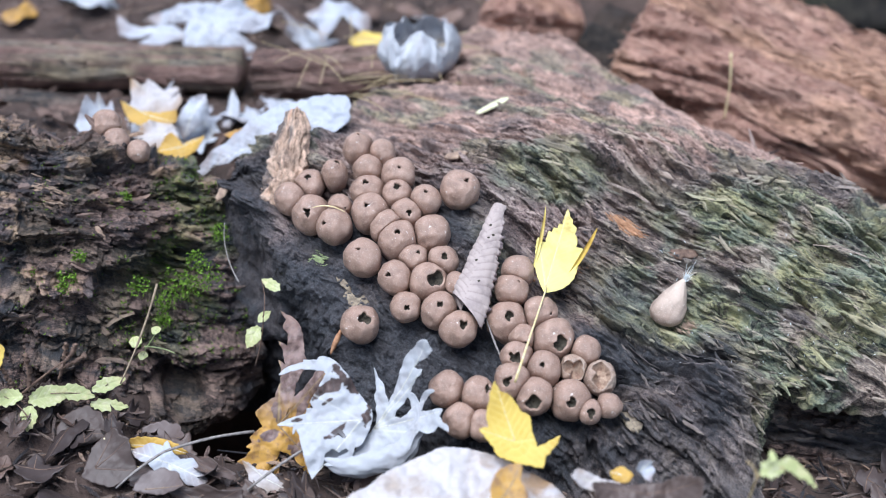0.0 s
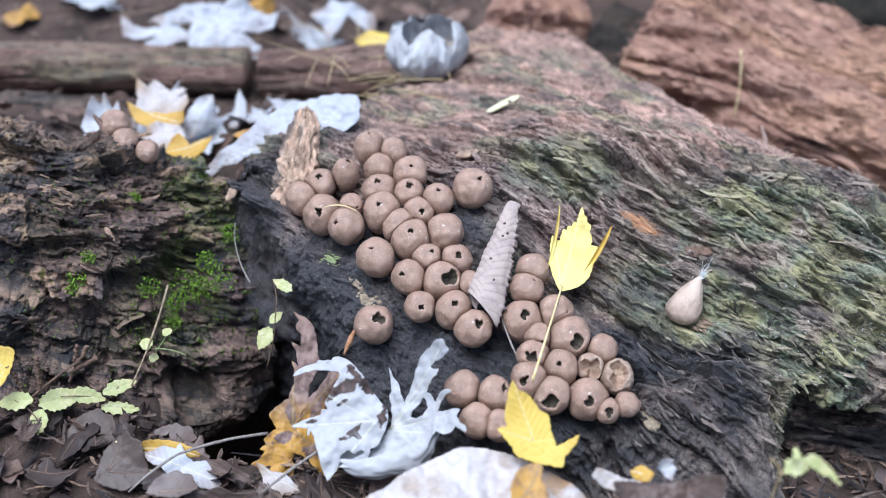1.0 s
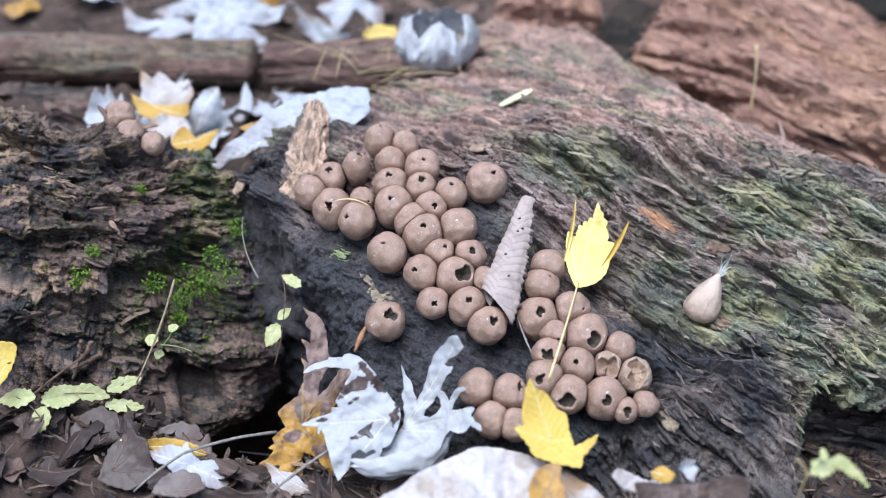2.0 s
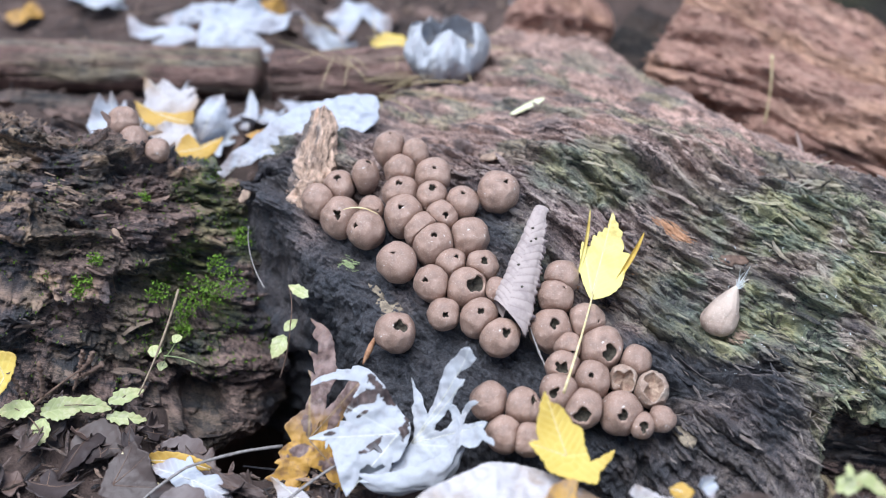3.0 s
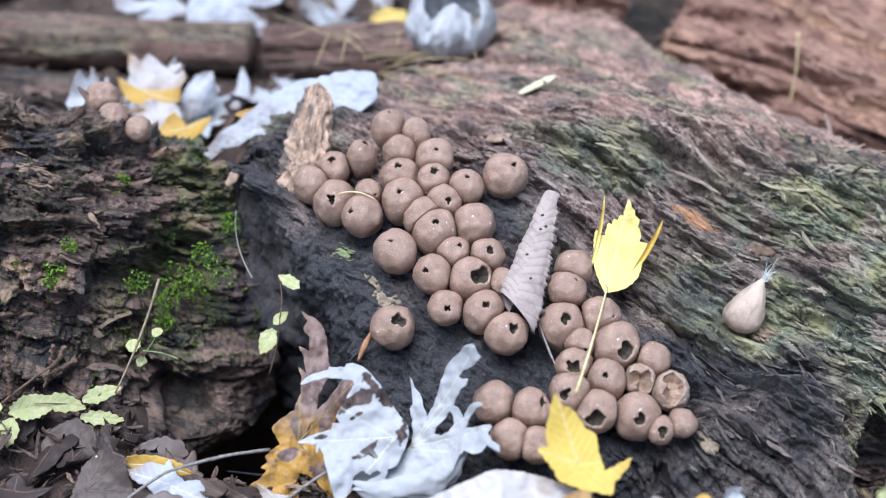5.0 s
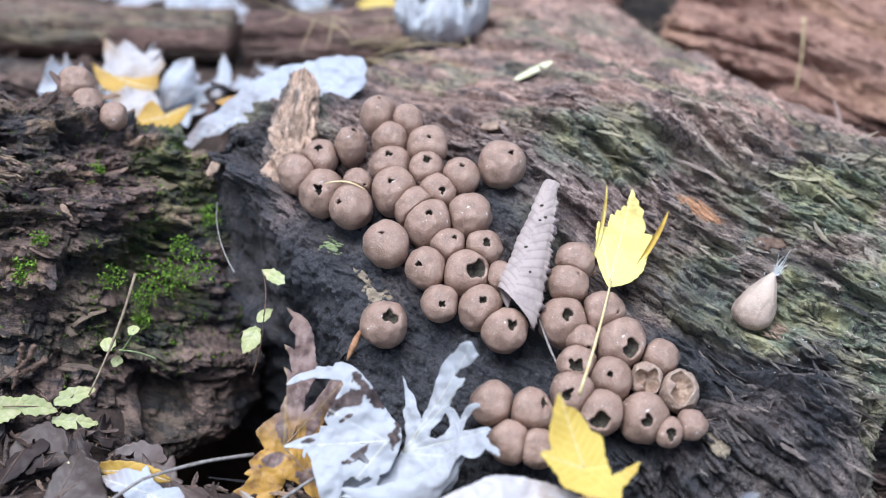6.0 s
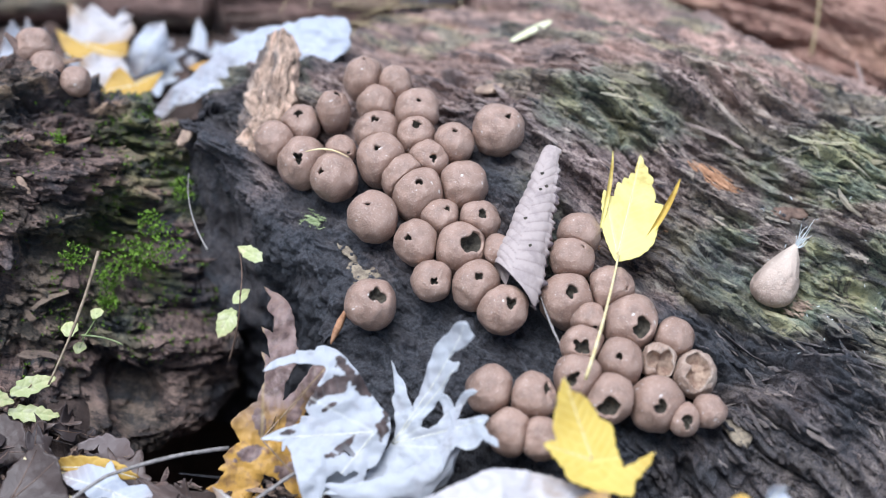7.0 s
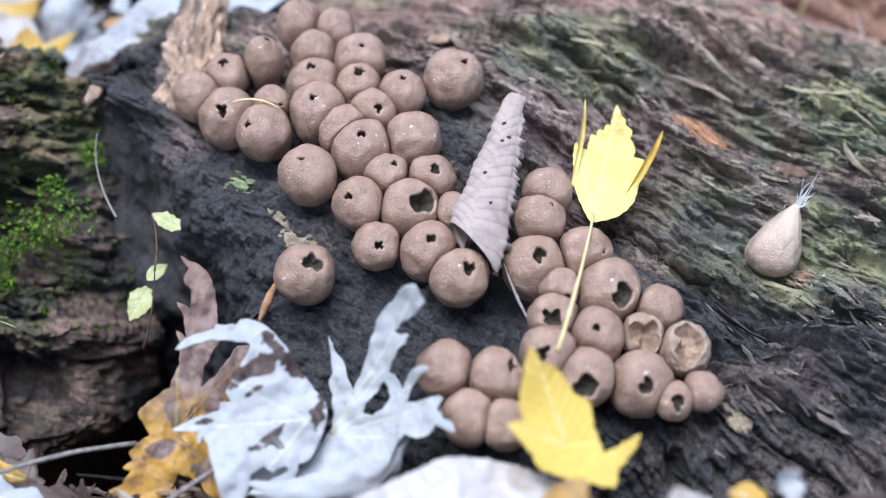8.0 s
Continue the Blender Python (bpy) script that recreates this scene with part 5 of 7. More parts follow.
LACY_LEAF = [(-27.7, 8.3), (-19.4, 10.5), (-13.9, 13.4), (-4.9, 11.2), (-2.4, 14.9), (2.4, 6.9), (7.8, 2.5), (16.8, 3.3), (21.6, -3.3), (27.7, -11.2), (22.3, -14.9), (12.1, -12.7), (7.8, -6.9), (2.4, -8.3), (4.9, -14.9), (-3.1, -14.1), (-7.4, -6.2), (-13.9, -0.4), (-21.2, 2.5)]
YELLOW_STRIP_AT = (-0.1572, -0.1235, -0.0474)
YELLOW_STRIP = [(-21.3, 0.4), (-19.1, 5.1), (-7.3, 5.9), (5.5, 3.7), (15.4, -0.7), (21.3, -5.9), (11.0, -5.9), (0.0, -3.7), (-12.8, -2.9)]
CREAM_SCRAP_AT = (-0.0808, -0.1459, -0.0526)
CREAM_SCRAP = [(-16.2, 12.5), (-5.8, 6.0), (3.1, 4.8), (8.5, -0.2), (16.2, -7.9), (3.9, -7.9), (-3.1, -12.5), (-8.5, -7.9), (-11.6, 2.1)]
FARW1_AT = (-0.1143, 0.1520, 0.0399)
FARW1 = [(-71.1, -29.2), (-60.0, -20.4), (-49.0, -10.6), (-31.2, -2.7), (-20.2, 3.5), (-9.1, 11.5), (4.2, 18.2), (17.5, 23.5), (44.1, 29.2), (66.2, 28.4), (71.1, 20.4), (69.8, 4.9), (61.8, -2.7), (44.1, -9.7), (26.4, -10.6), (13.1, -9.7), (-9.1, -15.1), (-22.4, -18.6), (-31.2, -21.3), (-40.1, -18.6), (-51.2, -23.0)]
FARW3_AT = (-0.1960, 0.3743, 0.0127)
FARW3 = [(-23.6, -14.7), (-19.9, -30.4), (-7.9, -26.7), (-2.1, -21.0), (6.3, -33.5), (15.7, -21.5), (31.4, -26.2), (50.3, -33.5), (43.0, -19.9), (26.2, -9.4), (53.4, -4.2), (73.3, 15.2), (47.2, 17.8), (26.2, 30.9), (-5.2, 25.7), (-47.2, 33.5), (-73.3, 28.3), (-52.4, 8.4), (-21.0, 6.3)]
FARW5_AT = (-0.2526, 0.3695, 0.0061)
FARW5 = [(-35.1, 18.3), (-30.9, 0.5), (-18.8, -3.7), (4.7, -2.6), (-19.4, -18.3), (5.8, -16.2), (28.3, -8.9), (35.1, 0.0), (20.4, 7.9), (-5.8, 4.7), (-21.5, 8.9)]
FARW4_AT = (-0.0747, 0.3857, 0.0199)
FARW4 = [(-32.1, 1.8), (-18.4, -6.6), (-13.2, -24.5), (-2.6, -9.7), (5.8, 4.0), (16.9, -5.5), (27.9, -11.9), (32.1, 5.0), (19.5, 19.2), (-12.1, 24.5), (-22.7, 12.4)]
FARL1_AT = (-0.2206, 0.2319, 0.0153)
FARL1 = [(-24.0, 20.0), (-13.1, 11.4), (-6.4, 17.1), (6.9, 6.7), (18.3, 10.5), (24.0, -3.8), (17.3, -16.2), (-2.6, -20.0), (-23.5, -17.1), (-19.2, -1.9)]
FARL2_AT = (-0.1851, 0.2106, 0.0129)
FARL2 = [(-8.4, -19.5), (-14.1, -5.4), (-3.8, 14.3), (10.3, 19.5), (14.1, 2.1), (6.6, -8.2), (-0.9, -12.9)]
FARL3_AT = (-0.1572, 0.2400, 0.0029)
FARL3 = [(1.7, 18.5), (7.9, 4.1), (6.5, -11.8), (-0.2, -18.5), (-7.9, -15.6), (-2.2, 1.7)]
FARL4_AT = (-0.2631, 0.2002, 0.0108)
FARL4 = [(-20.0, -4.2), (-9.8, 17.7), (-3.7, 11.6), (-0.5, 20.9), (5.6, 9.8), (9.8, 17.2), (13.5, 1.4), (20.0, -8.8), (5.6, -11.6), (-12.6, -20.9), (-16.3, -11.6)]
FARY1_AT = (-0.1879, 0.1696, 0.0077)
FARY1 = [(-19.6, -5.5), (-13.2, 8.2), (-7.8, 11.0), (0.5, 1.8), (19.6, 8.2), (14.1, -4.6), (2.3, -11.0), (-10.5, -9.1)]
FARY2_AT = (-0.2216, 0.2064, 0.0144)
FARY2 = [(-25.2, 11.7), (-10.3, 4.2), (7.5, 1.4), (24.3, 2.3), (25.2, -8.9), (3.7, -11.7), (-15.9, -6.1)]
FARY3_AT = (-0.0423, 0.3585, 0.0100)
FARY3 = [(-18.7, -0.5), (-5.2, 10.9), (11.4, 6.8), (18.7, -5.7), (4.2, -10.9), (-11.4, -8.8)]
FARY4_AT = (-0.1283, 0.1489, 0.0354)
FARY4 = [(-19.3, 0.4), (-2.9, 5.8), (19.3, 4.0), (9.5, -3.1), (-10.4, -5.8)]
FARC1_AT = (-0.2102, 0.1824, 0.0076)
FARC1 = [(-14.3, 8.5), (-0.5, 13.1), (13.4, 8.5), (18.0, -3.0), (4.1, -7.6), (-9.7, -13.1), (-18.0, -3.0)]
SPROUT_A_AT = (-0.2701, -0.0950, -0.0337)
SPROUT_A = ovate((13.4, 0), (-13.4, -1), 6)
SPROUT_B_AT = (-0.2403, -0.0862, -0.0377)
SPROUT_B = ovate((-15.6, -5), (15, 3), 7)
SPROUT_C_AT = (-0.2233, -0.0817, -0.0394)
SPROUT_C = ovate((-12.9, 2), (12.9, -2.5), 5.2)
SPROUT_D_AT = (-0.2019, -0.0743, -0.0371)
SPROUT_D = ovate((-11.4, -4.5), (11.4, 4.5), 4.8)
SPROUT_E_AT = (-0.2010, -0.0829, -0.0490)
SPROUT_E = ovate((-13.3, 0), (13.3, -1), 4)
SPROUT_F_AT = (-0.2528, -0.1038, -0.0453)
SPROUT_F = ovate((1, 8.2), (-1, -8.2), 6)
SPROUT_G_AT = (-0.2151, -0.0851, -0.0695)
SPROUT_G = [(-4.6, 0.0), (0.0, 3.8), (4.6, 0.8), (3.8, -3.8), (-2.3, -3.1)]
SPROUT_H_AT = (-0.2009, -0.0893, -0.0748)
SPROUT_H = [(-7.7, 2.7), (-1.5, 5.0), (5.4, 1.2), (7.7, -5.0), (0.0, -3.5)]
SPROUT_I_AT = (-0.2120, -0.0910, -0.0775)
SPROUT_I = [(-5.0, 0.0), (-1.2, 3.8), (5.0, 1.5), (4.2, -3.8), (-1.9, -3.8)]
SEED_A_AT = (-0.0912, -0.0102, 0.0088)
SEED_A = ovate((7.6, -5), (-7.6, 4.5), 3.5)
SEED_B_AT = (-0.0969, -0.0159, -0.0177)
SEED_B = ovate((-4, -4.5), (5, 4.5), 3.5)
SEED_C_AT = (-0.1050, -0.0251, -0.0305)
SEED_C = ovate((5, 7), (-4, -7.5), 5.5)
CURL_SCRAP_AT = (0.1621, -0.1944, 0.0186)
CURL_SCRAP = [(-6.3, 3.0), (-0.3, 7.0), (5.0, 5.7), (6.3, -0.7), (2.3, -7.0), (0.3, -1.0)]
WHITE_SCRAP_AT = (0.1366, -0.1982, 0.0127)
WHITE_SCRAP = [(-18.0, 1.7), (-13.7, 6.3), (-7.3, 5.0), (1.3, 1.7), (18.0, -3.7), (4.7, -6.3), (-11.4, -3.7)]
AMBER_SCRAP_AT = (0.1509, -0.1929, 0.0136)
AMBER_SCRAP = [(-7.7, 1.7), (0.3, 5.0), (7.7, -0.3), (3.0, -5.0), (-5.0, -3.7)]
BROWN_SCRAP_AT = (0.1637, -0.2100, 0.0144)
BROWN_SCRAP = [(-33.8, 3.5), (-20.6, 6.8), (-10.7, 4.8), (9.7, 6.1), (22.3, 9.4), (33.8, 4.8), (32.2, -4.5), (-4.1, -9.4), (-30.5, -6.1)]
ROTTEN_PATCH_AT = (0.0797, -0.2156, 0.0218)
ROTTEN_PATCH = [(-11.5, 1.0), (-7.4, 9.3), (1.2, 13.7), (7.7, 13.4), (7.0, 4.5), (11.5, -5.2), (1.2, -13.7), (-10.8, -12.0)]
EDGE_YELLOW_AT = (-0.2748, -0.0907, -0.0102)
EDGE_YELLOW = [(-8.1, 17.1), (5.4, 15.5), (8.1, 12.0), (4.7, 0.4), (0.0, -9.3), (-8.1, -17.1)]
PETIOLE_TOP = (0.1085, -0.0372, 0.0362)
PETIOLE_END = (0.0854, -0.1187, 0.0200)
ROLL_TOP = (0.0745, 0.0219, 0.0645)
ROLL_END = (0.0508, -0.0633, 0.0280)
LSPIKE_A = (0.0981, -0.0209, 0.0356)
LSPIKE_B = (0.1082, 0.0265, 0.0609)
RSPIKE_A = (0.1213, -0.0246, 0.0318)
RSPIKE_B = (0.1460, 0.0170, 0.0501)
SEED_BASE = (-0.1031, -0.0307, -0.0547)
SEED_TOP = (-0.0978, -0.0090, 0.0100)
SEED_L2 = (-0.0956, -0.0250, -0.0113)
STALK_A = (-0.1705, -0.0264, 0.0177)
STALK_B = (-0.1932, -0.0743, -0.0369)
PLANT_HUB = (-0.2118, -0.0794, -0.0445)
TWIG_A = (-0.0921, -0.1143, -0.0397)
TWIG_B = (-0.1509, -0.1367, -0.0399)
STEM_A = (-0.1310, 0.0393, 0.0260)
STEM_B = (-0.1145, -0.0098, 0.0087)
GREENHUB = (-0.1804, -0.0455, -0.0259)
PLANTR = (0.2260, -0.2253, 0.0545)

# the silver maple leaves and the ochre one in front of the puffballs
white_leaf = traced("maple_leaf", WHITE_LEAF_AT, WHITE_LEAF, DECAYED, "silvery white maple leaf, upside down with deep curled lobes", -18, -22,
       hub=(-15, -13), cup=0.26, wave=0.06, curl=0.30, teeth=0.0003, side_veins=0.5, crumple=0.09, seed=3, cell=0.0006)
traced("maple_leaf", tuple(Vector(FOLDED_LEAF_AT) + 0.016 * VIEW_N), FOLDED_LEAF, DECAYED, "white folded maple leaf with brown decayed patches", -14, 4,
       hub=(24, -4), cup=-0.06, wave=0.05, curl=0.22, teeth=0.0003, side_veins=0.25, stains=FOLDED_STAINS, holes=FOLDED_HOLES, crumple=0.10, seed=8, cell=0.0006)
traced("maple_leaf", BROWN_LEAF_AT, BROWN_LEAF, OCHRE, "ochre and purple-brown decaying maple leaf standing on edge", -12, 14,
       hub=(-4, -22), cup=-0.10, wave=0.06, curl=0.16, teeth=0.0004, crumple=0.09, side_veins=0.3, seed=12, cell=0.0006, browned=(-26, 6), stains=[(-12, -30, 8, 3.5, 30), (9, -38, 6, 4, 10), (13, -10, 9, 3, 60), (-5, -13, 8, 3, 110), (18, -46, 5, 3, 80)], holes=[(-9, -44, 6, 4, 60), (3, -16, 1.6, 0.8, 40)])
traced("yellow_leaf", YELLOW_LEAF_AT, YELLOW_LEAF, YELLOW, "bright yellow lobed leaf resting on the white one", -16, 8,
       hub=(-3, -10), cup=0.10, wave=0.03, curl=0.05, seed=15, cell=0.0006, crumple=0.02)
standing = traced("yellow_leaf", tuple(Vector(STANDING_LEAF_AT) + 0.008 * VIEW_N), STANDING_LEAF, PALE_YELLOW, "lemon yellow toothed leaf standing on its long petiole", -28, 6,
       hub=(-12, -28), cup=-0.04, wave=0.02, curl=0.03, fold=0.03, fold_at=68, side_veins=0.3, seed=18, cell=0.0006, crumple=0.012, teeth=0.0004)


def attach_world(me, parent):
    """Moves a mesh made in world places into its thing's own frame."""
    me.transform(parent.matrix_world.inverted())
    return me



def curled_rim(points, widths):
    """A leaf edge curled over into a half roll along a path."""
    n, m = 90, 21
    u = np.linspace(0, 1, len(points))
    s = np.linspace(0, 1, n)
    path = np.stack([spline(u, np.array(points)[:, c], s) for c in range(3)], -1)
    w = np.interp(s, np.linspace(0, 1, len(widths)), widths)
    tan = np.gradient(path, axis=0)
    tan /= np.linalg.norm(tan, axis=1)[:, None]
    view = np.array(VIEW_N)
    side = np.cross(tan, view)
    side /= np.linalg.norm(side, axis=1)[:, None]
    a = np.linspace(radians(-70), radians(150), m)
    bump_ = 1 + 0.40 * fbm(s[:, None] * 9, a[None] * 1.6, 0, 871, 4)
    g = path[:, None] + side[:, None] * (w[:, None] * np.sin(a)[None] * bump_)[..., None] + view * (0.7 * w[:, None] * np.cos(a)[None] * bump_)[..., None]
    back = g - view * 0.00025
    f = grid_faces(n, m)
    me = mesh_from(np.concatenate([g.reshape(-1, 3), back.reshape(-1, 3)]), np.concatenate([f, f[:, ::-1] + n * m]), "curled_rim")
    z = np.zeros((2 * n * m, 3))
    paint(me, "zone", z)
    return me


part("curled_rim", attach_world(curled_rim([tuple(Vector(p) + 0.007 * VIEW_N) for p in WHITE_CURL], (0.002, 0.006, 0.008, 0.0085, 0.007, 0.005, 0.003, 0.0012)), white_leaf), DECAYED, white_leaf, "white edge curled over")

part("petiole", attach_world(tube(bowed(PETIOLE_TOP, PETIOLE_END, 0.017, 20, (-0.10, -0.804, 0.594)), [0.0006, 0.0007, 0.0010], 8), standing), STEM_YELLOW, standing, "long pale yellow petiole")


def spike(a, b, width, seed):
    """A curled narrow side lobe between two points."""
    path = bowed(a, b, 0.003, 24, (0.4, -0.6, 0.5))
    s = np.linspace(0, 1, 24)
    w = width * np.sin(np.pi * np.clip(s * 0.93 + 0.05, 0, 1)) ** 0.7
    k = np.linspace(-1, 1, 9)
    side = np.array([0.8, 0.25, -0.2])
    g = path[:, None] + side * (w[:, None] * k[None])[..., None] + np.array([0, -0.5, 0.6]) * (0.8 * w[:, None] * (k[None] ** 2))[..., None]
    back = g + np.array([0.0001, 0.0003, -0.0002])
    v = np.concatenate([g.reshape(-1, 3), back.reshape(-1, 3)])
    f = grid_faces(24, 9)
    me = mesh_from(v, np.concatenate([f, f[:, ::-1] + 24 * 9]), "side_lobe")
    paint(me, "zone", np.stack([0 * v[:, 0], np.tile(np.repeat(s, 9), 2), 0 * v[:, 0]], -1))
    return me


part("side_lobe", attach_world(spike(Vector(LSPIKE_A) + 0.006 * VIEW_N, Vector(LSPIKE_B) + 0.006 * VIEW_N, 0.0016, 1), standing), PALE_YELLOW, standing, "narrow curled side lobe")
part("side_lobe", attach_world(spike(Vector(RSPIKE_A) + 0.006 * VIEW_N, Vector(RSPIKE_B) + 0.006 * VIEW_N, 0.0026, 2), standing), YELLOW, standing, "narrow curled side lobe")


def rolled_leaf():
    """A dry leaf rolled into an open cone, toothed along its free edge."""
    e = thing("rolled_leaf", (0, 0, 0), "dry grey-mauve leaf rolled into a cone, veined and pricked with holes", "leaf")
    a, b = np.array(ROLL_TOP), np.array(ROLL_END)
    axis = (b - a) / np.linalg.norm(b - a)
    side = np.array(VIEW_R) - axis * np.dot(axis, VIEW_R)
    side /= np.linalg.norm(side)
    out = np.cross(axis, side)
    if np.dot(out, VIEW_N) < 0:
        out = -out
    ns, nt_ = 130, 80
    s = np.linspace(0, 1, ns)[:, None]
    q = np.linspace(0, 1, nt_)[None]
    start, sweep = radians(250), radians(-262)
    saw = ((s * 22) % 1.0) * 0.13 + 0.06 * vnoise(s * 30, 0, 0, 4) + 0.10 * vnoise(s * 7, 2, 0, 4)
    ang = start + sweep * q * (1 + saw * q ** 6)
    r = (0.0036 + 0.0100 * s ** 0.75) * (1 + 0.06 * vnoise(s * 6, q * 3, 0, 12))
    length = np.linalg.norm(b - a) * (0.95 + 0.11 * np.clip(np.cos(ang), -1, 1) * s ** 3)
    chevron = s * 15 + 1.1 * np.cos(ang) * np.sign(np.cos(ang) + 0.2)
    rib = 0.0008 * (1 - np.abs(np.sin(chevron * np.pi)) ** 0.6) * np.clip(s * 5, 0, 1)
    rr = r - rib + 0.0007 * fbm(s * 14, q * 8, 0, 9, 3) + 0.0012 * np.clip(q - 0.8, 0, 1) * 5 * vnoise(s * 16, 5, 0, 3)
    g = a + axis * (s * length)[..., None] + side * (rr * np.cos(ang))[..., None] + out * (rr * 0.62 * np.sin(ang))[..., None]
    flare = np.clip((q - 0.84) / 0.16, 0, 1) * (0.0012 + 0.0022 * ((s * 21 + 0.5 * vnoise(s * 9, 4, 0, 2)) % 1.0) + 0.0016 * vnoise(s * 40, 1, 0, 8)) * np.clip(s * 6, 0, 1)
    g = g + side * flare[..., None] + out * (0.5 * flare)[..., None]
    n = grid_normals(g)
    back = g - n * 0.00025
    f = grid_faces(ns, nt_)
    me = mesh_from(np.concatenate([g.reshape(-1, 3), back.reshape(-1, 3)]), np.concatenate([f, f[:, ::-1] + ns * nt_]), "blade")
    vein = np.clip(rib / 0.0008, 0, 1) ** 3
    z = np.stack([vein + 0 * ang, 0 * ang + (q > 0.9), 0 * ang], -1).reshape(-1, 3)
    paint(me, "zone", np.concatenate([z, z]))
    blade = part("blade", me, MAUVE, e)
    for (fs, fa) in ((0.22, 1.75), (0.30, 1.2), (0.335, 1.55), (0.55, 1.9), (0.72, 1.3)):
        rr0 = 0.0036 + 0.0100 * fs ** 0.75
        c = a + axis * np.linalg.norm(b - a) * fs + side * rr0 * math.cos(fa) + out * (rr0 * 0.62 * math.sin(fa) + 0.0004)
        part("insect_hole", tube([c - out * 0.0004, c + out * 0.0003], [0.0011, 0.0009], 7, 0.4), PORE, blade, "small dark insect hole")


rolled_leaf()

# the large bleached leaf over the litter in front
traced("bleached_leaf", BLEACHED_LEAF_AT, BLEACHED_LEAF, CREAM, "large bleached leaf with a brown rotten patch over litter", -26, 0,
       hub=(-30, -10), cup=-0.12, wave=0.05, curl=0.30, fold=-0.30, fold_at=8, crumple=0.09, teeth=0.0004, seed=21, cell=0.0009)
traced("leaf", ROTTEN_PATCH_AT, ROTTEN_PATCH, OCHRE, "brown rotten leaf lying on the bleached one", -26, 0, cup=0.1, curl=0.3, crumple=0.1, seed=22, cell=0.0008)

# leaves behind the logs
PALE_GROUP = "pale leaves behind the logs"
YELLOW_GROUP = "yellow leaves behind the logs"
traced("maple_leaf", tuple(Vector(FARW1_AT) + 0.022 * VIEW_N), FARW1, SILVER, "silvery white leaf arched behind the pale splinter", -25, 0, hub=(45, 5), cup=-0.25, wave=0.10, curl=0.30, fold=-0.2, fold_at=20, crumple=0.08, teeth=0.0012, pitch=0.004, seed=31)


def crumpled_leaf(at, size, label, seed):
    """A dry leaf curled up into a wrinkled bowl with its lobes bent inwards."""
    nr, nth = 70, 150
    rho, th = np.meshgrid(np.linspace(0.02, 1, nr), np.linspace(0, 2 * np.pi, nth, endpoint=False), indexing="ij")
    c, q = np.cos(th), np.sin(th)
    reach = radians(112) + radians(30) * np.abs(np.sin(2.5 * th + 0.6)) + radians(12) * vnoise(c * 3, q * 3, 0, seed)
    psi = rho * reach
    fold = np.abs(fbm(c * 2.6, q * 2.6, rho * 2.2, seed + 1, 4))
    r = 1 + 0.24 * fbm(c * 1.4, q * 1.4, rho * 1.6, seed + 2, 3) - 0.22 * fold + 0.05 * fbm(c * 9, q * 9, rho * 8, seed + 3, 3)
    g = np.stack([size[0] * r * np.sin(psi) * c, size[1] * r * np.sin(psi) * q, -size[2] * r * np.cos(psi)], -1)
    back = g - grid_normals(g) * 0.0004
    f = grid_faces(nr, nth, True)
    me = mesh_from(np.concatenate([g.reshape(-1, 3), back.reshape(-1, 3)]), np.concatenate([f, f[:, ::-1] + nr * nth]), "blade")
    ribs = np.exp(-(np.abs(((th * 2.5 / np.pi + 0.5) % 1) - 0.5) / 0.04) ** 2)
    z = np.stack([0.5 * ribs, 0.5 * rho ** 3, 0.35 * step(0.3, 0.5, fbm(c * 2, q * 2, rho * 3, seed + 4, 3))], -1).reshape(-1, 3)
    paint(me, "zone", np.concatenate([z, z]))
    e = thing("maple_leaf", (0, 0, 0), label, "leaf")
    e.matrix_world = plane_pose(at, -66, 14, 32)
    blade = part("blade", me, DECAYED, e)
    part("vein", tube(g[2:52, 12] + np.array([0, 0, 0.0003]), [0.0011, 0.0008, 0.0004], 6), VEIN_PALE, blade)
    part("petiole", tube(bowed(g[0, 0], g[0, 0] + np.array([0.02, -0.03, -0.012]), 0.004, 12), [0.0012, 0.0010, 0.0009], 7), STEM_STRAW, e, "thin petiole")


crumpled_leaf((0.006, 0.276, 0.050), (0.041, 0.034, 0.031), "crumpled silvery maple leaf curled nearly into a ball", 33)
traced("maple_leaf", FARW3_AT, FARW3, SILVER, "silvery maple leaf lying upside down on the ground", -35, 0, PALE_GROUP, cup=-0.1, wave=0.06, curl=0.45, crumple=0.14, seed=35, cell=0.0012)
traced("maple_leaf", FARW4_AT, FARW4, SILVER, "silvery drooping maple leaf lying on brown litter", -30, 0, PALE_GROUP, cup=-0.3, wave=0.06, curl=0.45, crumple=0.14, seed=37, cell=0.0012)
traced("maple_leaf", FARW5_AT, FARW5, SILVER, "narrow-lobed silvery maple leaf lying on the ground", -35, 0, PALE_GROUP, cup=-0.1, wave=0.06, curl=0.45, crumple=0.14, seed=39, cell=0.0012)
traced("maple_leaf", FARL1_AT, FARL1, CREAM, "bleached cream maple leaf propped on other leaves", -15, 0, PALE_GROUP, cup=0.2, wave=0.1, curl=0.45, crumple=0.14, seed=41)
traced("maple_leaf", FARL2_AT, FARL2, SILVER, "silvery leaf lobe standing up from the litter", -10, 0, PALE_GROUP, cup=-0.2, wave=0.1, curl=0.45, crumple=0.14, seed=43)
traced("maple_leaf", FARL3_AT, FARL3, SILVER, "narrow silvery leaf lobe standing up from the litter", -5, 0, PALE_GROUP, cup=0.2, wave=0.1, curl=0.2, seed=44)
traced("maple_leaf", FARL4_AT, FARL4, SILVER, "silvery curled maple leaf behind the bark log", -20, 0, PALE_GROUP, cup=0.3, wave=0.1, curl=0.45, crumple=0.14, seed=45)
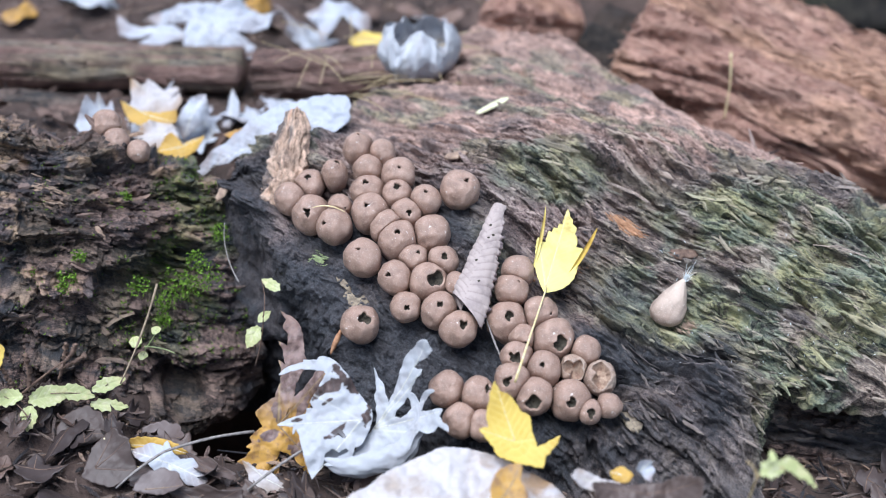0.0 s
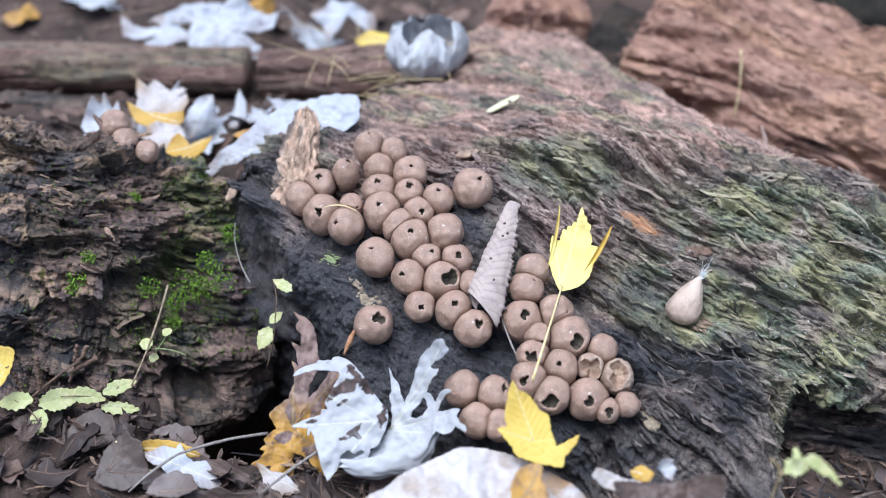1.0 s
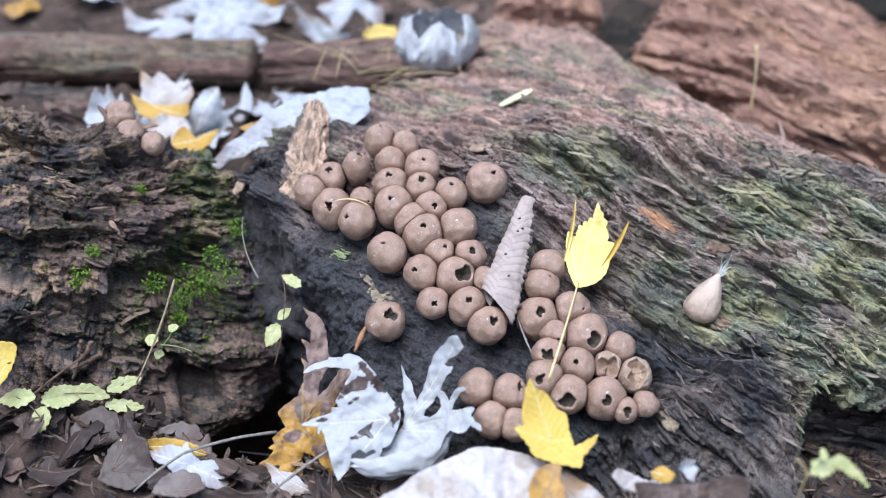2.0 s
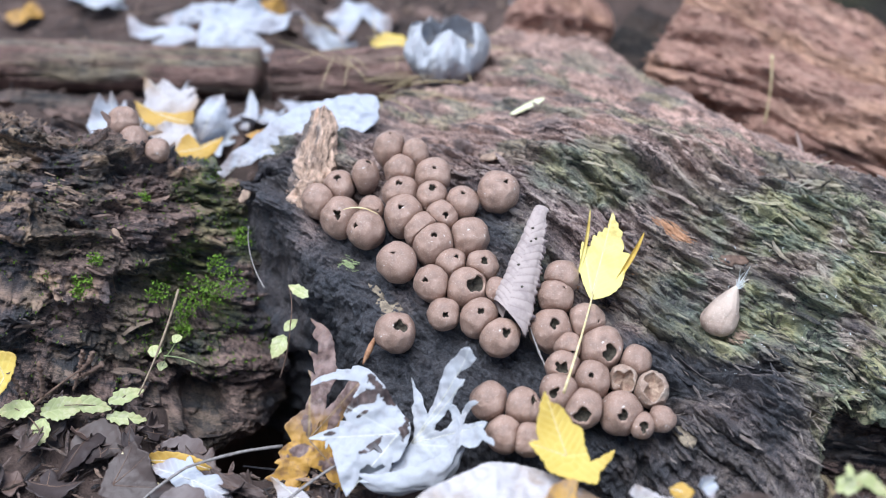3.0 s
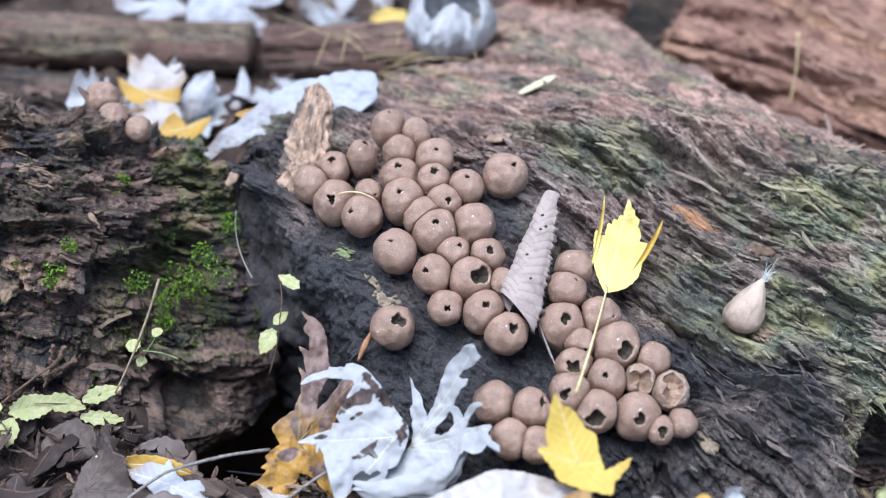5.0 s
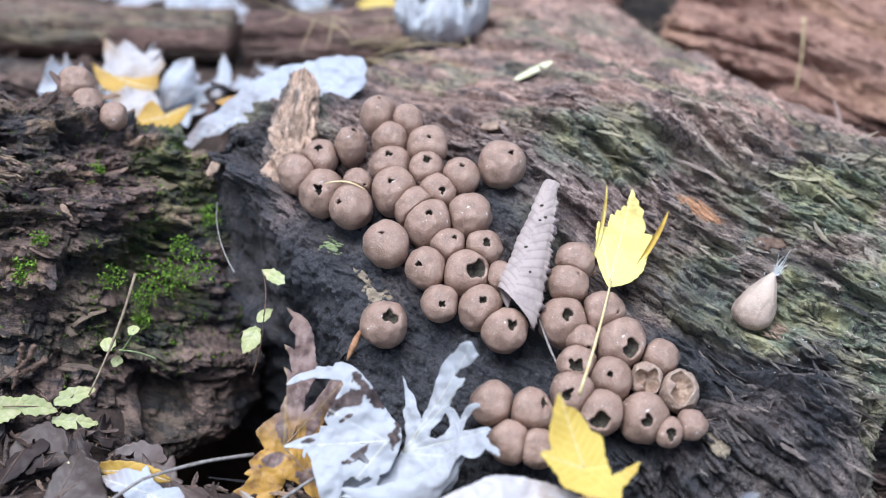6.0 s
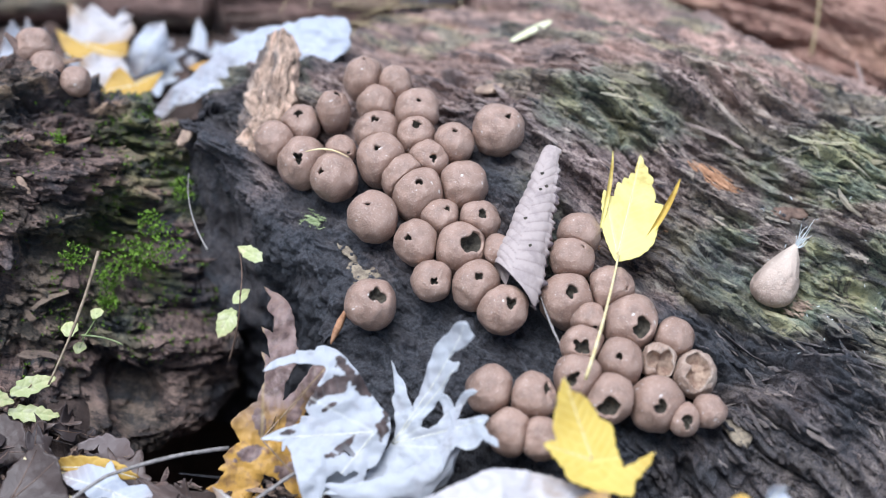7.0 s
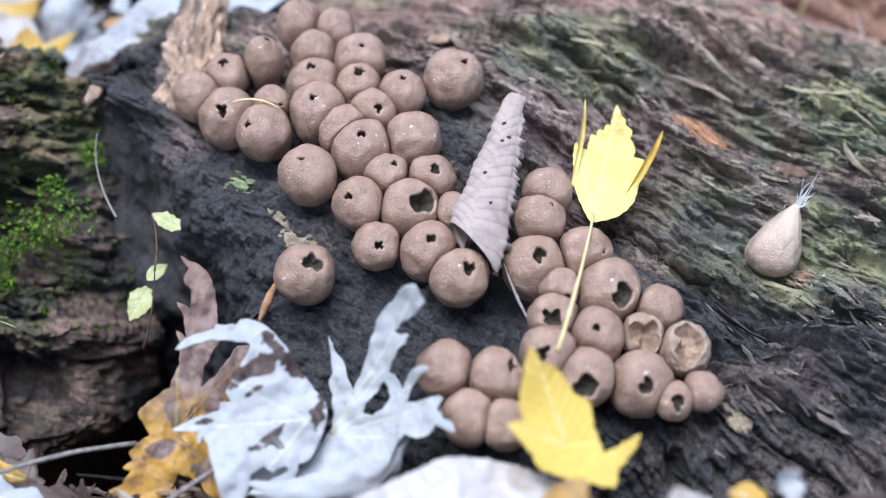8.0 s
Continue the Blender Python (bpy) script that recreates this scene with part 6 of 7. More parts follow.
traced("leaf", FARC1_AT, FARC1, CREAM, "cream leaf lying among yellow ones", -30, 0, PALE_GROUP, cup=0.1, wave=0.1, curl=0.45, crumple=0.14, seed=46)
traced("yellow_leaf", FARY1_AT, FARY1, MUSTARD, "orange-yellow leaf beside the bark log", -20, 0, YELLOW_GROUP, cup=0.2, wave=0.08, curl=0.2, seed=47)
traced("yellow_leaf", FARY2_AT, FARY2, MUSTARD, "mustard yellow leaf under a cream one", -25, 0, YELLOW_GROUP, cup=0.1, wave=0.08, curl=0.2, seed=49)
traced("yellow_leaf", FARY3_AT, FARY3, YELLOW, "orange-yellow leaf on the far litter", -30, 0, YELLOW_GROUP, cup=0.1, wave=0.08, curl=0.2, seed=51)
traced("yellow_leaf", FARY4_AT, FARY4, OCHRE, "brown-yellow leaf under the arched white one", -30, 0, YELLOW_GROUP, cup=0.1, wave=0.08, curl=0.2, seed=53)

# small leaves at the front edge
traced("maple_leaf", LACY_LEAF_AT, LACY_LEAF, SILVER, "small torn white leaf on the dark litter", -25, 0, cup=-0.1, wave=0.05, curl=0.15, seed=55, cell=0.0007)
traced("yellow_leaf", YELLOW_STRIP_AT, YELLOW_STRIP, MUSTARD, "curled mustard yellow leaf strip on dark litter", -10, 0, cup=0.1, wave=0.05, curl=0.3, seed=57, cell=0.0007)
traced("leaf", CREAM_SCRAP_AT, CREAM_SCRAP, CREAM, "cream leaf scrap pointing out of the hollow", -15, 0, cup=0.1, wave=0.05, curl=0.2, seed=59, cell=0.0007)
traced("yellow_leaf", EDGE_YELLOW_AT, EDGE_YELLOW, YELLOW, "yellow brown-spotted leaf hanging beside the bark log", -5, 0, cup=0.1, curl=0.2, seed=61, cell=0.0008)
traced("yellow_leaf", YELLOW_BIT_AT, YELLOW_BIT, MUSTARD, "torn mustard yellow leaf bit in dark litter", -20, 0, cup=0.2, curl=0.3, crumple=0.08, seed=62, cell=0.0007)

# scraps in the front litter
traced("leaf_scrap", CURL_SCRAP_AT, CURL_SCRAP, SILVER, "small white curled leaf scrap in the front litter", -10, 30, cup=0.6, curl=0.5, seed=63, cell=0.0006)
traced("leaf_scrap", WHITE_SCRAP_AT, WHITE_SCRAP, CREAM, "crumpled white leaf scrap in the front litter", -25, 0, cup=0.3, curl=0.5, crumple=0.2, seed=65, cell=0.0006)
traced("leaf_scrap", AMBER_SCRAP_AT, AMBER_SCRAP, MUSTARD, "amber leaf scrap in the front litter", -25, 0, cup=0.3, curl=0.4, crumple=0.15, seed=67, cell=0.0006)
traced("leaf_scrap", BROWN_SCRAP_AT, BROWN_SCRAP, GREY_BROWN, "crumpled brown leaf in the front litter", -25, 0, cup=0.3, curl=0.4, crumple=0.2, seed=69, cell=0.0008)

# large limp leaves over the dark litter at the foot of the bark log
LIMP_LEAF = [(-24, -9), (-20, 2), (-15, 10), (-6, 15), (4, 19), (8, 15), (17, 12), (20, 3), (25, -6), (13, -12), (2, -15), (-10, -13)]
LIMP = "large limp grey-brown leaf on the dark litter"
for k, (at, wide, high_, mat, label) in enumerate((
        ((-0.2180, -0.0990, -0.0580), 0.85, 0.8, GREY_BROWN, LIMP),
        ((-0.1890, -0.1360, -0.0520), 0.75, 1.1, GREY_BROWN, LIMP),
        ((-0.1640, -0.0930, -0.0680), 0.85, 0.5, PALE_BROWN, "pale grey-mauve leaf tucked under the bark log"),
        ((-0.1500, -0.1600, -0.0450), 0.75, 0.5, PALE_BROWN, "pale grey-mauve leaf at the front of the litter"))):
    traced("limp_leaf", at, [(a * wide, b * high_) for a, b in LIMP_LEAF], mat, label, -24, 8 * math.sin(k * 2.0), "limp leaves in the litter", hub=(-10, -4), cup=0.08, wave=0.07, curl=0.2, crumple=0.08, side_veins=0.6, teeth=0.0008, seed=640 + k, cell=0.0009)

# more silvery maple leaves lying upside down further back
MAPLE = [(-6, -30), (-16, -20), (-38, -26), (-26, -10), (-30, -4), (-52, 2), (-34, 10), (-44, 34), (-24, 22), (-16, 26), (-20, 40), (-8, 38), (0, 66), (9, 40), (18, 42), (15, 26), (24, 20), (46, 36), (33, 10), (52, 0), (30, -5), (27, -10), (36, -28), (16, -20), (6, -30)]
PALE_SPOTS = ((-0.135, 0.235, 150), (-0.235, 0.245, 260), (-0.185, 0.218, 75), (-0.105, 0.262, 205), (-0.10, 0.40, 80), (-0.34, 0.47, 10), (-0.20, 0.55, 200), (0.03, 0.43, 130), (0.10, 0.50, 300), (-0.05, 0.56, 40), (-0.47, 0.60, 170))
pale_first = None
for k, (lx, ly, spin) in enumerate(PALE_SPOTS):
    lz = float(ground_height(np.array([lx]), np.array([ly]))[0]) + 0.014
    m = flat_pose((lx, ly, lz), spin, 16 * math.sin(k * 2.1), 16 * math.cos(k * 1.3))
    if pale_first is None:
        pale_first = leaf(m, [(a * 0.72, b * 0.72) for a, b in MAPLE], SILVER, "silvery maple leaf upside down on brown litter", name="maple_leaf", group=PALE_GROUP, hub=(0, -20), cup=0.15, wave=0.1, curl=0.5, crumple=0.12, seed=71, cell=0.0010)
    else:
        copy_thing(pale_first, m)


# ---- small plants ----
def sprig(name, label, blades, stems, category="plant", material=None, stem_material=None):
    """A seedling: each blade (place, outline, seed) and each stem a part."""
    e = thing(name, stems[0][0], label, category)
    bpy.context.view_layer.update()
    for at, points, seed in blades:
        me = leaf_blade(points, hub=points[0], fold=0.15, fold_at=math.degrees(math.atan2(points[len(points) // 2][1] - points[0][1], points[len(points) // 2][0] - points[0][0])), teeth=0.0013, pitch=0.0016, cup=-0.10, curl=0.12, seed=seed, cell=0.0005, crumple=0.02, stretch=(1.0, 1.1))
        me.transform(plane_pose(at, -22, 0))
        me.transform(Matrix.Translation(-Vector(stems[0][0])))
        part("leaf_blade", me, material or GREEN, e)
    for pts, r in stems_of(stems):
        me = tube(pts, r, 7)
        me.transform(Matrix.Translation(-Vector(stems[0][0])))
        part("stem", me, stem_material or STEM_BROWN, e)
    return e


def stems_of(stems):
    for s in stems:
        a, b, r = s
        yield bowed(a, b, 0.003, 12, (0.5, 0.3, 0.2)), [r, r * 0.8, r * 0.6]


def below(p, dz, dx=0.0, dy=0.0):
    return (p[0] + dx, p[1] + dy, p[2] - dz)


sprig("seedling", "young green seedling with pale-edged toothed leaves in litter",
      [(SPROUT_B_AT, SPROUT_B, 1), (SPROUT_C_AT, SPROUT_C, 2), (SPROUT_D_AT, SPROUT_D, 3), (SPROUT_E_AT, SPROUT_E, 4)],
      [(below(PLANT_HUB, 0.035, 0.004, 0.0), PLANT_HUB, 0.0007), (PLANT_HUB, SPROUT_B_AT, 0.0005), (PLANT_HUB, SPROUT_D_AT, 0.0005)])
sprig("seedling", "green seedling with one yellowing leaf at the log foot",
      [(SPROUT_A_AT, SPROUT_A, 5), (SPROUT_F_AT, SPROUT_F, 6)],
      [(below(SPROUT_F_AT, 0.03, 0.004), SPROUT_F_AT, 0.0006), (SPROUT_F_AT, SPROUT_A_AT, 0.0005)])
sprig("seedling", "tiny pale green seedling low in the litter",
      [(SPROUT_G_AT, SPROUT_G, 7), (SPROUT_H_AT, SPROUT_H, 8), (SPROUT_I_AT, SPROUT_I, 9)],
      [(below(SPROUT_I_AT, 0.02, 0.003), SPROUT_G_AT, 0.0005), (below(SPROUT_I_AT, 0.01, 0.003), SPROUT_H_AT, 0.0005)])
sprig("seedling", "thin-stemmed yellow-green seedling in the crevice between logs",
      [(SEED_A_AT, SEED_A, 10), (SEED_B_AT, SEED_B, 11), (SEED_C_AT, SEED_C, 12)],
      [(SEED_BASE, SEED_L2, 0.0006), (SEED_L2, SEED_TOP, 0.0005)])
ROSETTE = [(0, -4), (3, -2), (4.2, 1.5), (2, 4), (-1.5, 4.2), (-4, 2), (-3.5, -2)]
sprig("seedling", "small green weed rooted in the bark log face",
      [(below(GREENHUB, -0.004, -0.006), ROSETTE, 13), (below(GREENHUB, 0.009, -0.002), [(px * 0.8, py * 0.8) for px, py in ROSETTE], 14), (below(GREENHUB, -0.016, 0.010), [(px * 0.9, py * 0.7) for px, py in ROSETTE], 15)],
      [(below(GREENHUB, 0.003), below(GREENHUB, -0.016, 0.010), 0.0005), (GREENHUB, below(GREENHUB, 0.006, 0.022), 0.0006), (GREENHUB, below(GREENHUB, 0.009, -0.002), 0.0004)], stem_material=STEM_GREEN)
FROND = [(-10, -3), (-8, 3), (-2, 5), (2, 3), (8, 6), (14, 3), (20, -2), (24, -10), (18, -6), (12, -4), (6, 0), (0, -5), (-5, -6)]
sprig("seedling", "pale green lobed seedling standing in front of the log",
      [(below(PLANTR, -0.004, 0.008), FROND, 16), (below(PLANTR, -0.013, 0.004), [(px * 0.45, py * 0.9) for px, py in ROSETTE], 17)],
      [(below(PLANTR, 0.10, -0.004, 0.02), below(PLANTR, 0.004, -0.002), 0.0012), (below(PLANTR, 0.006, -0.002), below(PLANTR, -0.008, -0.010), 0.0010), (below(PLANTR, 0.004, -0.002), below(PLANTR, -0.004, 0.012), 0.0009)], stem_material=STEM_STRAW)


# ---- stalks, twigs and straws ----
def stalk(name, label, pts, radii, material, category="twig", wobble=0.2):
    p0 = np.array(pts[0], float)
    ob = part(name, tube(np.array(pts, float) - p0, radii, 8, wobble), material, None)
    ob.location = p0
    return tagged(ob, label, category)


stalk("dry_stalk", "dry brown stalk leaning on the bark log", bowed(STALK_B, STALK_A, 0.002, 14, (1, 0, 0)), [0.0006, 0.0008, 0.0010], DRY_STEM)
stalk("grey_twig", "thin grey twig running under the white leaves", bowed((-0.0905, -0.1640, -0.0450), (-0.0520, -0.1330, -0.0330), 0.002, 12), [0.0009, 0.0010, 0.0009], STEM_GREY)
stalk("grey_twig", "thin grey twig crossing the dark hollow", np.concatenate([bowed(TWIG_A, TWIG_B, 0.003, 14), bowed(TWIG_B, below(TWIG_B, 0.016, -0.03, -0.02), 0.002, 8)[1:]]), [0.0011, 0.0010, 0.0008], STEM_GREY)
stalk("yellow_petiole", "curled yellow leaf stalk in the dark litter", YELLOW_STEM, [0.0016, 0.0014, 0.0009], STEM_YELLOW)
stalk("yellow_petiole", "yellow-green leaf stalk lying on dark litter", YELLOW_STEM_LOW, [0.0012, 0.0012, 0.0010], STEM_YELLOW)
stalk("grey_twig", "thin grey stem hanging in the crevice", bowed(STEM_A, STEM_B, -0.004, 14, (1, 0, 0)), [0.0004, 0.0004, 0.0008], STEM_GREY)


def dead_weed():
    """A dead stem with upright knobbly seed heads, each a part."""
    foot = np.array([-0.2858, -0.0900, -0.0640])
    e = thing("dead_weed", tuple(foot), "reddish-brown dead weed stem with knobbly seed heads", "plant")
    part("stem", tube(bowed((0, 0, 0), np.array([-0.2250, -0.0880, -0.0035]) - foot, 0.002, 16), [0.0013, 0.0010, 0.0006], 8, 0.25), STEM_BROWN, e)
    heads = (((-0.2318, -0.0212), (-0.2222, 0.0125)), ((-0.2262, -0.0050), (-0.2150, 0.0118)), ((-0.2300, -0.0110), (-0.2100, 0.0020)), ((-0.2543, -0.0340), (-0.2516, 0.0015)), ((-0.2640, -0.0440), (-0.2720, -0.0080)))
    for k, ((x0, z0), (x1, z1)) in enumerate(heads):
        line = bowed(np.array([x0, -0.0890, z0]) - foot, np.array([x1, -0.0880, z1]) - foot, 0.0012, 40, (1, 0.4, 0))
        knobs = 0.0006 + 0.0013 * np.abs(np.sin(np.arange(40) * 0.9 + k)) * np.clip(np.arange(40) / 9, 0.1, 1)
        part("seed_head", tube(line, list(knobs), 8, 0.6, k), STEM_BROWN, e, "knobbly dry seed head")


dead_weed()
stalk("brown_needle", "rust-brown dry leaf sliver beside the lone puffball", bowed((-0.043, -0.062, -0.012), (-0.034, -0.050, 0.006), 0.001), [0.0006, 0.0022, 0.0016, 0.0003], ORANGE_WOOD, "leaf")
stalk("white_thread", "curved cream fibre lying over two puffballs", bowed((-0.062, 0.022, 0.0555), (-0.038, 0.018, 0.0555), 0.003, 14, (0, 0.5, 0.8)), [0.0003, 0.0006, 0.0003], STEM_YELLOW, "twig")
stalk("grey_fibre", "grey fibre drooping below the rolled leaf", bowed((0.0665, -0.060, 0.024), (0.0795, -0.088, 0.008), -0.002, 14), [0.0004, 0.0008, 0.0003], STEM_GREY, "twig")
stalk("grass_blade", "dry grass blade standing before the red log", bowed((0.277, 0.235, 0.015), (0.279, 0.262, 0.066), 0.002, 12, (1, 0, 0)), [0.0009, 0.0008, 0.0014], STEM_STRAW, "grass")
for k in range(34):
    a = np.array([-0.09 + 0.12 * RNG.random(), 0.20 + 0.12 * RNG.random(), 0.040])
    a[2] = 0.032 + 0.10 * max(0, a[0]) + 0.008 * RNG.random()
    b = a + np.array([0.05 * RNG.normal(), 0.03 * RNG.normal(), 0.012 * RNG.random()])
    tagged(stalk("straw", "thin dry yellow straw on the log top", bowed(a, b, 0.006 * RNG.random(), 10), [0.00035, 0.0004, 0.0002], STEM_STRAW, "grass"), group="straws on the log")


# ---- chips and scraps on the log ----
def log_surface(log_name):
    me = bpy.data.objects[log_name].data
    co, no = np.zeros(len(me.vertices) * 3, np.float32), np.zeros(len(me.vertices) * 3, np.float32)
    me.vertices.foreach_get("co", co)
    me.vertex_normals.foreach_get("vector", no)
    co, no = co.reshape(-1, 3), no.reshape(-1, 3)
    keep = no[:, 2] > 0.1
    return co[keep], no[keep]


LOG_CO, LOG_NO = log_surface("fallen_log")


def on_log(x, y, sink=0.0, high=0.75):
    """The pose that lies on the log at (x, y), its z along the mean slope there."""
    d = np.hypot(LOG_CO[:, 0] - x, LOG_CO[:, 1] - y)
    near = d < 0.007
    n = Vector(LOG_NO[near].mean(0).tolist()).normalized()
    z = float(np.quantile(LOG_CO[near][:, 2], high)) - sink
    return Matrix.Translation((x, y, z)) @ Vector((0, 0, 1)).rotation_difference(n).to_matrix().to_4x4()


def chip(name, label, at, size, spin, material, seed, tilt=(0, 0), category="wood chip", high=0.75):
    """A jagged flat chip of wood with split ends."""
    s = np.linspace(-1, 1, 26)
    th = np.linspace(0, 2 * np.pi, 18, endpoint=False)
    S, T = np.meshgrid(s, th, indexing="ij")
    fat = np.sqrt(np.clip(1 - np.abs(S) ** 2.6, 0, 1)) * (1 + 0.5 * fbm(S * 3, np.cos(T) * 2, np.sin(T) * 2, seed, 3))
    g = np.stack([S * size[0] * (1 + 0.15 * vnoise(np.cos(T) * 2, np.sin(T) * 2, 0, seed)), np.cos(T) * fat * size[1], np.sin(T) * fat * size[2]], -1)
    ob = part(name, grid_mesh(g, name, wrap=True), material, None)
    ob.matrix_world = (on_log(at[0], at[1], 0.0, high) if len(at) == 2 else Matrix.Translation(at) @ pose(0, 0, 0, tilt[0], tilt[1], 0)) @ pose(0, 0, 0, 0, 0, spin)
    return tagged(ob, label, category)


chip("wood_chip", "pale orange wood chip lying on the log top", (0.042, 0.092), (0.0095, 0.0035, 0.0022), 12, PALE_WOOD, 501)
chip("leaf_scrap", "pale yellow-green leaf sliver on the brown log", (0.0705, 0.164), (0.0145, 0.0036, 0.0010), 6, SLIVER, 503, category="leaf")
def fibre_patch(label, at, length, width, spin, material, seed, count=34, tilt=(0, 0)):
    """A torn patch of wood fibres: many thin splinters side by side, one thing."""
    rng = np.random.default_rng(seed)
    vs, fs, base = [], [], 0
    for _ in range(6 * count):
        v, f = splinter_net(rng, length * rng.uniform(0.08, 0.28), width * rng.uniform(0.02, 0.06), width * rng.uniform(0.03, 0.09))
        a = rng.normal() * 0.22
        v = np.stack([v[:, 0] * math.cos(a) - v[:, 1] * math.sin(a), v[:, 0] * math.sin(a) + v[:, 1] * math.cos(a), v[:, 2]], -1)
        v += [rng.normal() * length * 0.35, rng.normal() * width * 0.42, rng.uniform(-0.25, 0.06) * width]
        vs.append(v)
        fs.append(f + base)
        base += len(v)
    ob = part("fibre_patch", mesh_from(np.concatenate(vs), np.concatenate(fs), "fibre_patch", smooth=False), material, None)
    ob.matrix_world = (on_log(at[0], at[1]) if len(at) == 2 else Matrix.Translation(at) @ pose(0, 0, 0, tilt[0], tilt[1], 0)) @ pose(0, 0, 0, 0, 0, spin)
    return tagged(ob, label, "wood chip")


fibre_patch("torn orange wood fibres on the green log", (0.171, 0.030), 0.016, 0.008, -30, ORANGE_WOOD, 505, 40, (20, 6))
fibre_patch("torn orange wood fibres behind the puffballs", (0.0925, -0.010), 0.012, 0.008, -14, ORANGE_WOOD, 507, 34, (25, 0))
fibre_patch("torn tan fibres beside the yellow leaf", (0.128, 0.002), 0.012, 0.006, -34, ORANGE_WOOD, 508, 16, (25, 0))
fibre_patch("loose tan wood fibres below the pear puffball", (0.212, -0.036), 0.010, 0.007, -40, PALE_WOOD, 533, 18, (30, 0))
fibre_patch("pale ochre split fibres on the bark log", (-0.262, 0.030, 0.050), 0.020, 0.012, -8, PALE_WOOD, 535, 30, (45, 8))
fibre_patch("pale ochre split fibres on the bark log", (-0.180, 0.055, 0.025), 0.012, 0.007, 4, PALE_WOOD, 537, 20, (55, 0))
fibre_patch("tan mossy fibres under the puffballs", (-0.058, 0.008), 0.009, 0.007, -15, STEM_GREEN, 539, 18, (25, 0))
chip("wood_chip", "dark red-brown bark scrap above the pear puffball", (0.211, 0.012), (0.013, 0.005, 0.003), 20, STEM_BROWN, 509, (15, 0))
chip("wood_chip", "grey-buff smooth wood patch beside the puffballs", (0.166, -0.112), (0.012, 0.0060, 0.0014), -58, BUFF, 511, (18, -14), high=0.45)
chip("wood_chip", "tan leaf crumb on the wet black wood", (-0.037, -0.014), (0.008, 0.0022, 0.0008), -50, BUFF, 513, (25, 0), high=0.6)
chip("fungus_patch", "buff dried fungus patch on the wet wood", (-0.027, -0.026), (0.0105, 0.0085, 0.0011), -40, BUFF, 515, (30, 0), category="fungus", high=0.45)
chip("wood_chip", "pale split-wood chip on the bark log", (-0.219, 0.014, 0.029), (0.0075, 0.0028, 0.0025), -60, PALE_WOOD, 517, (40, 0))
chip("wood_chip", "pale curled bark flap at the log end", (-0.136, 0.066, 0.036), (0.008, 0.0030, 0.0014), 70, PALE_WOOD, 523, (30, 0))
chip("wood_chip", "grey weathered wooden slab jutting over the hollow", (0.345, -0.085, -0.014), (0.035, 0.010, 0.004), -32, STEM_GREY, 531, (20, 12))


# ---- dark leaf litter ----
def litter_outline(kind, size, seed):
    rng = np.random.default_rng(seed)
    if kind == 0:
        a = np.arange(0, 360, 18)
        r = np.where((a // 18) % 2 == 0, 1.0, 0.78) * rng.uniform(0.55, 1.1, len(a)) * np.where(np.abs(a - 180) < 60, 1.3, 0.8)
    else:
        a = np.arange(0, 360, 24)
        r = 0.5 / np.sqrt((np.cos(np.radians(a)) * 0.5) ** 2 + (np.sin(np.radians(a)) * 0.95) ** 2) * rng.uniform(0.85, 1.1, len(a))
    return [(size * q * math.cos(radians(b)), size * q * math.sin(radians(b))) for b, q in zip(a, r)]


LITTER_KINDS = []
for k in range(13):
    kind_mat = (DARK_LITTER, DARK_LITTER, GREY_BROWN, DARK_LITTER, GREY_BROWN, DARK_LITTER, GREY_BROWN, OCHRE, DARK_LITTER, TAN_LITTER, TAN_LITTER, TAN_LITTER, TAN_LITTER)[k]
    kind_label = {DARK_LITTER.name: "dark wet decaying leaf in the litter", GREY_BROWN.name: "dull purple-brown dry leaf in the litter", OCHRE.name: "ochre-brown decaying leaf in the litter", TAN_LITTER.name: "reddish tan dry leaf in the litter"}[kind_mat.name]
    m0 = flat_pose((0, -3.0 - k, -0.3), 0)
    LITTER_KINDS.append((litter_outline(k % 2, 15 + 4 * (k % 4), 600 + k), kind_mat, kind_label, dict(cup=0.25 - 0.12 * (k % 4), wave=0.12, curl=0.26, crumple=0.14, side_veins=0.4, seed=600 + k, cell=0.0012)))

made = {}


def scatter(x0, x1, y0, y1, count, lift=0.006, tilt=22, seed=0, kinds=(0, 1, 2, 3, 4, 5, 6, 8), scale=(0.6, 1.15)):
    rng = np.random.default_rng(seed)
    px, py = rng.uniform(x0, x1, count), rng.uniform(y0, y1, count)
    for x, y, z in zip(px, py, ground_height(px, py)):
        k = int(rng.choice(list(kinds)))
        m = flat_pose((x, y, z + lift + 0.010 * rng.random()), rng.uniform(0, 360), rng.normal() * tilt, rng.normal() * tilt)
        m = m @ Matrix.Diagonal((rng.uniform(*scale), rng.uniform(*scale), 1, 1))
        if k not in made:
            pts, mat, label, shape = LITTER_KINDS[k]
            made[k] = leaf(m, pts, mat, label, name="litter_leaf", group="litter leaves on the ground", **shape)
            continue
        copy_thing(made[k], m)


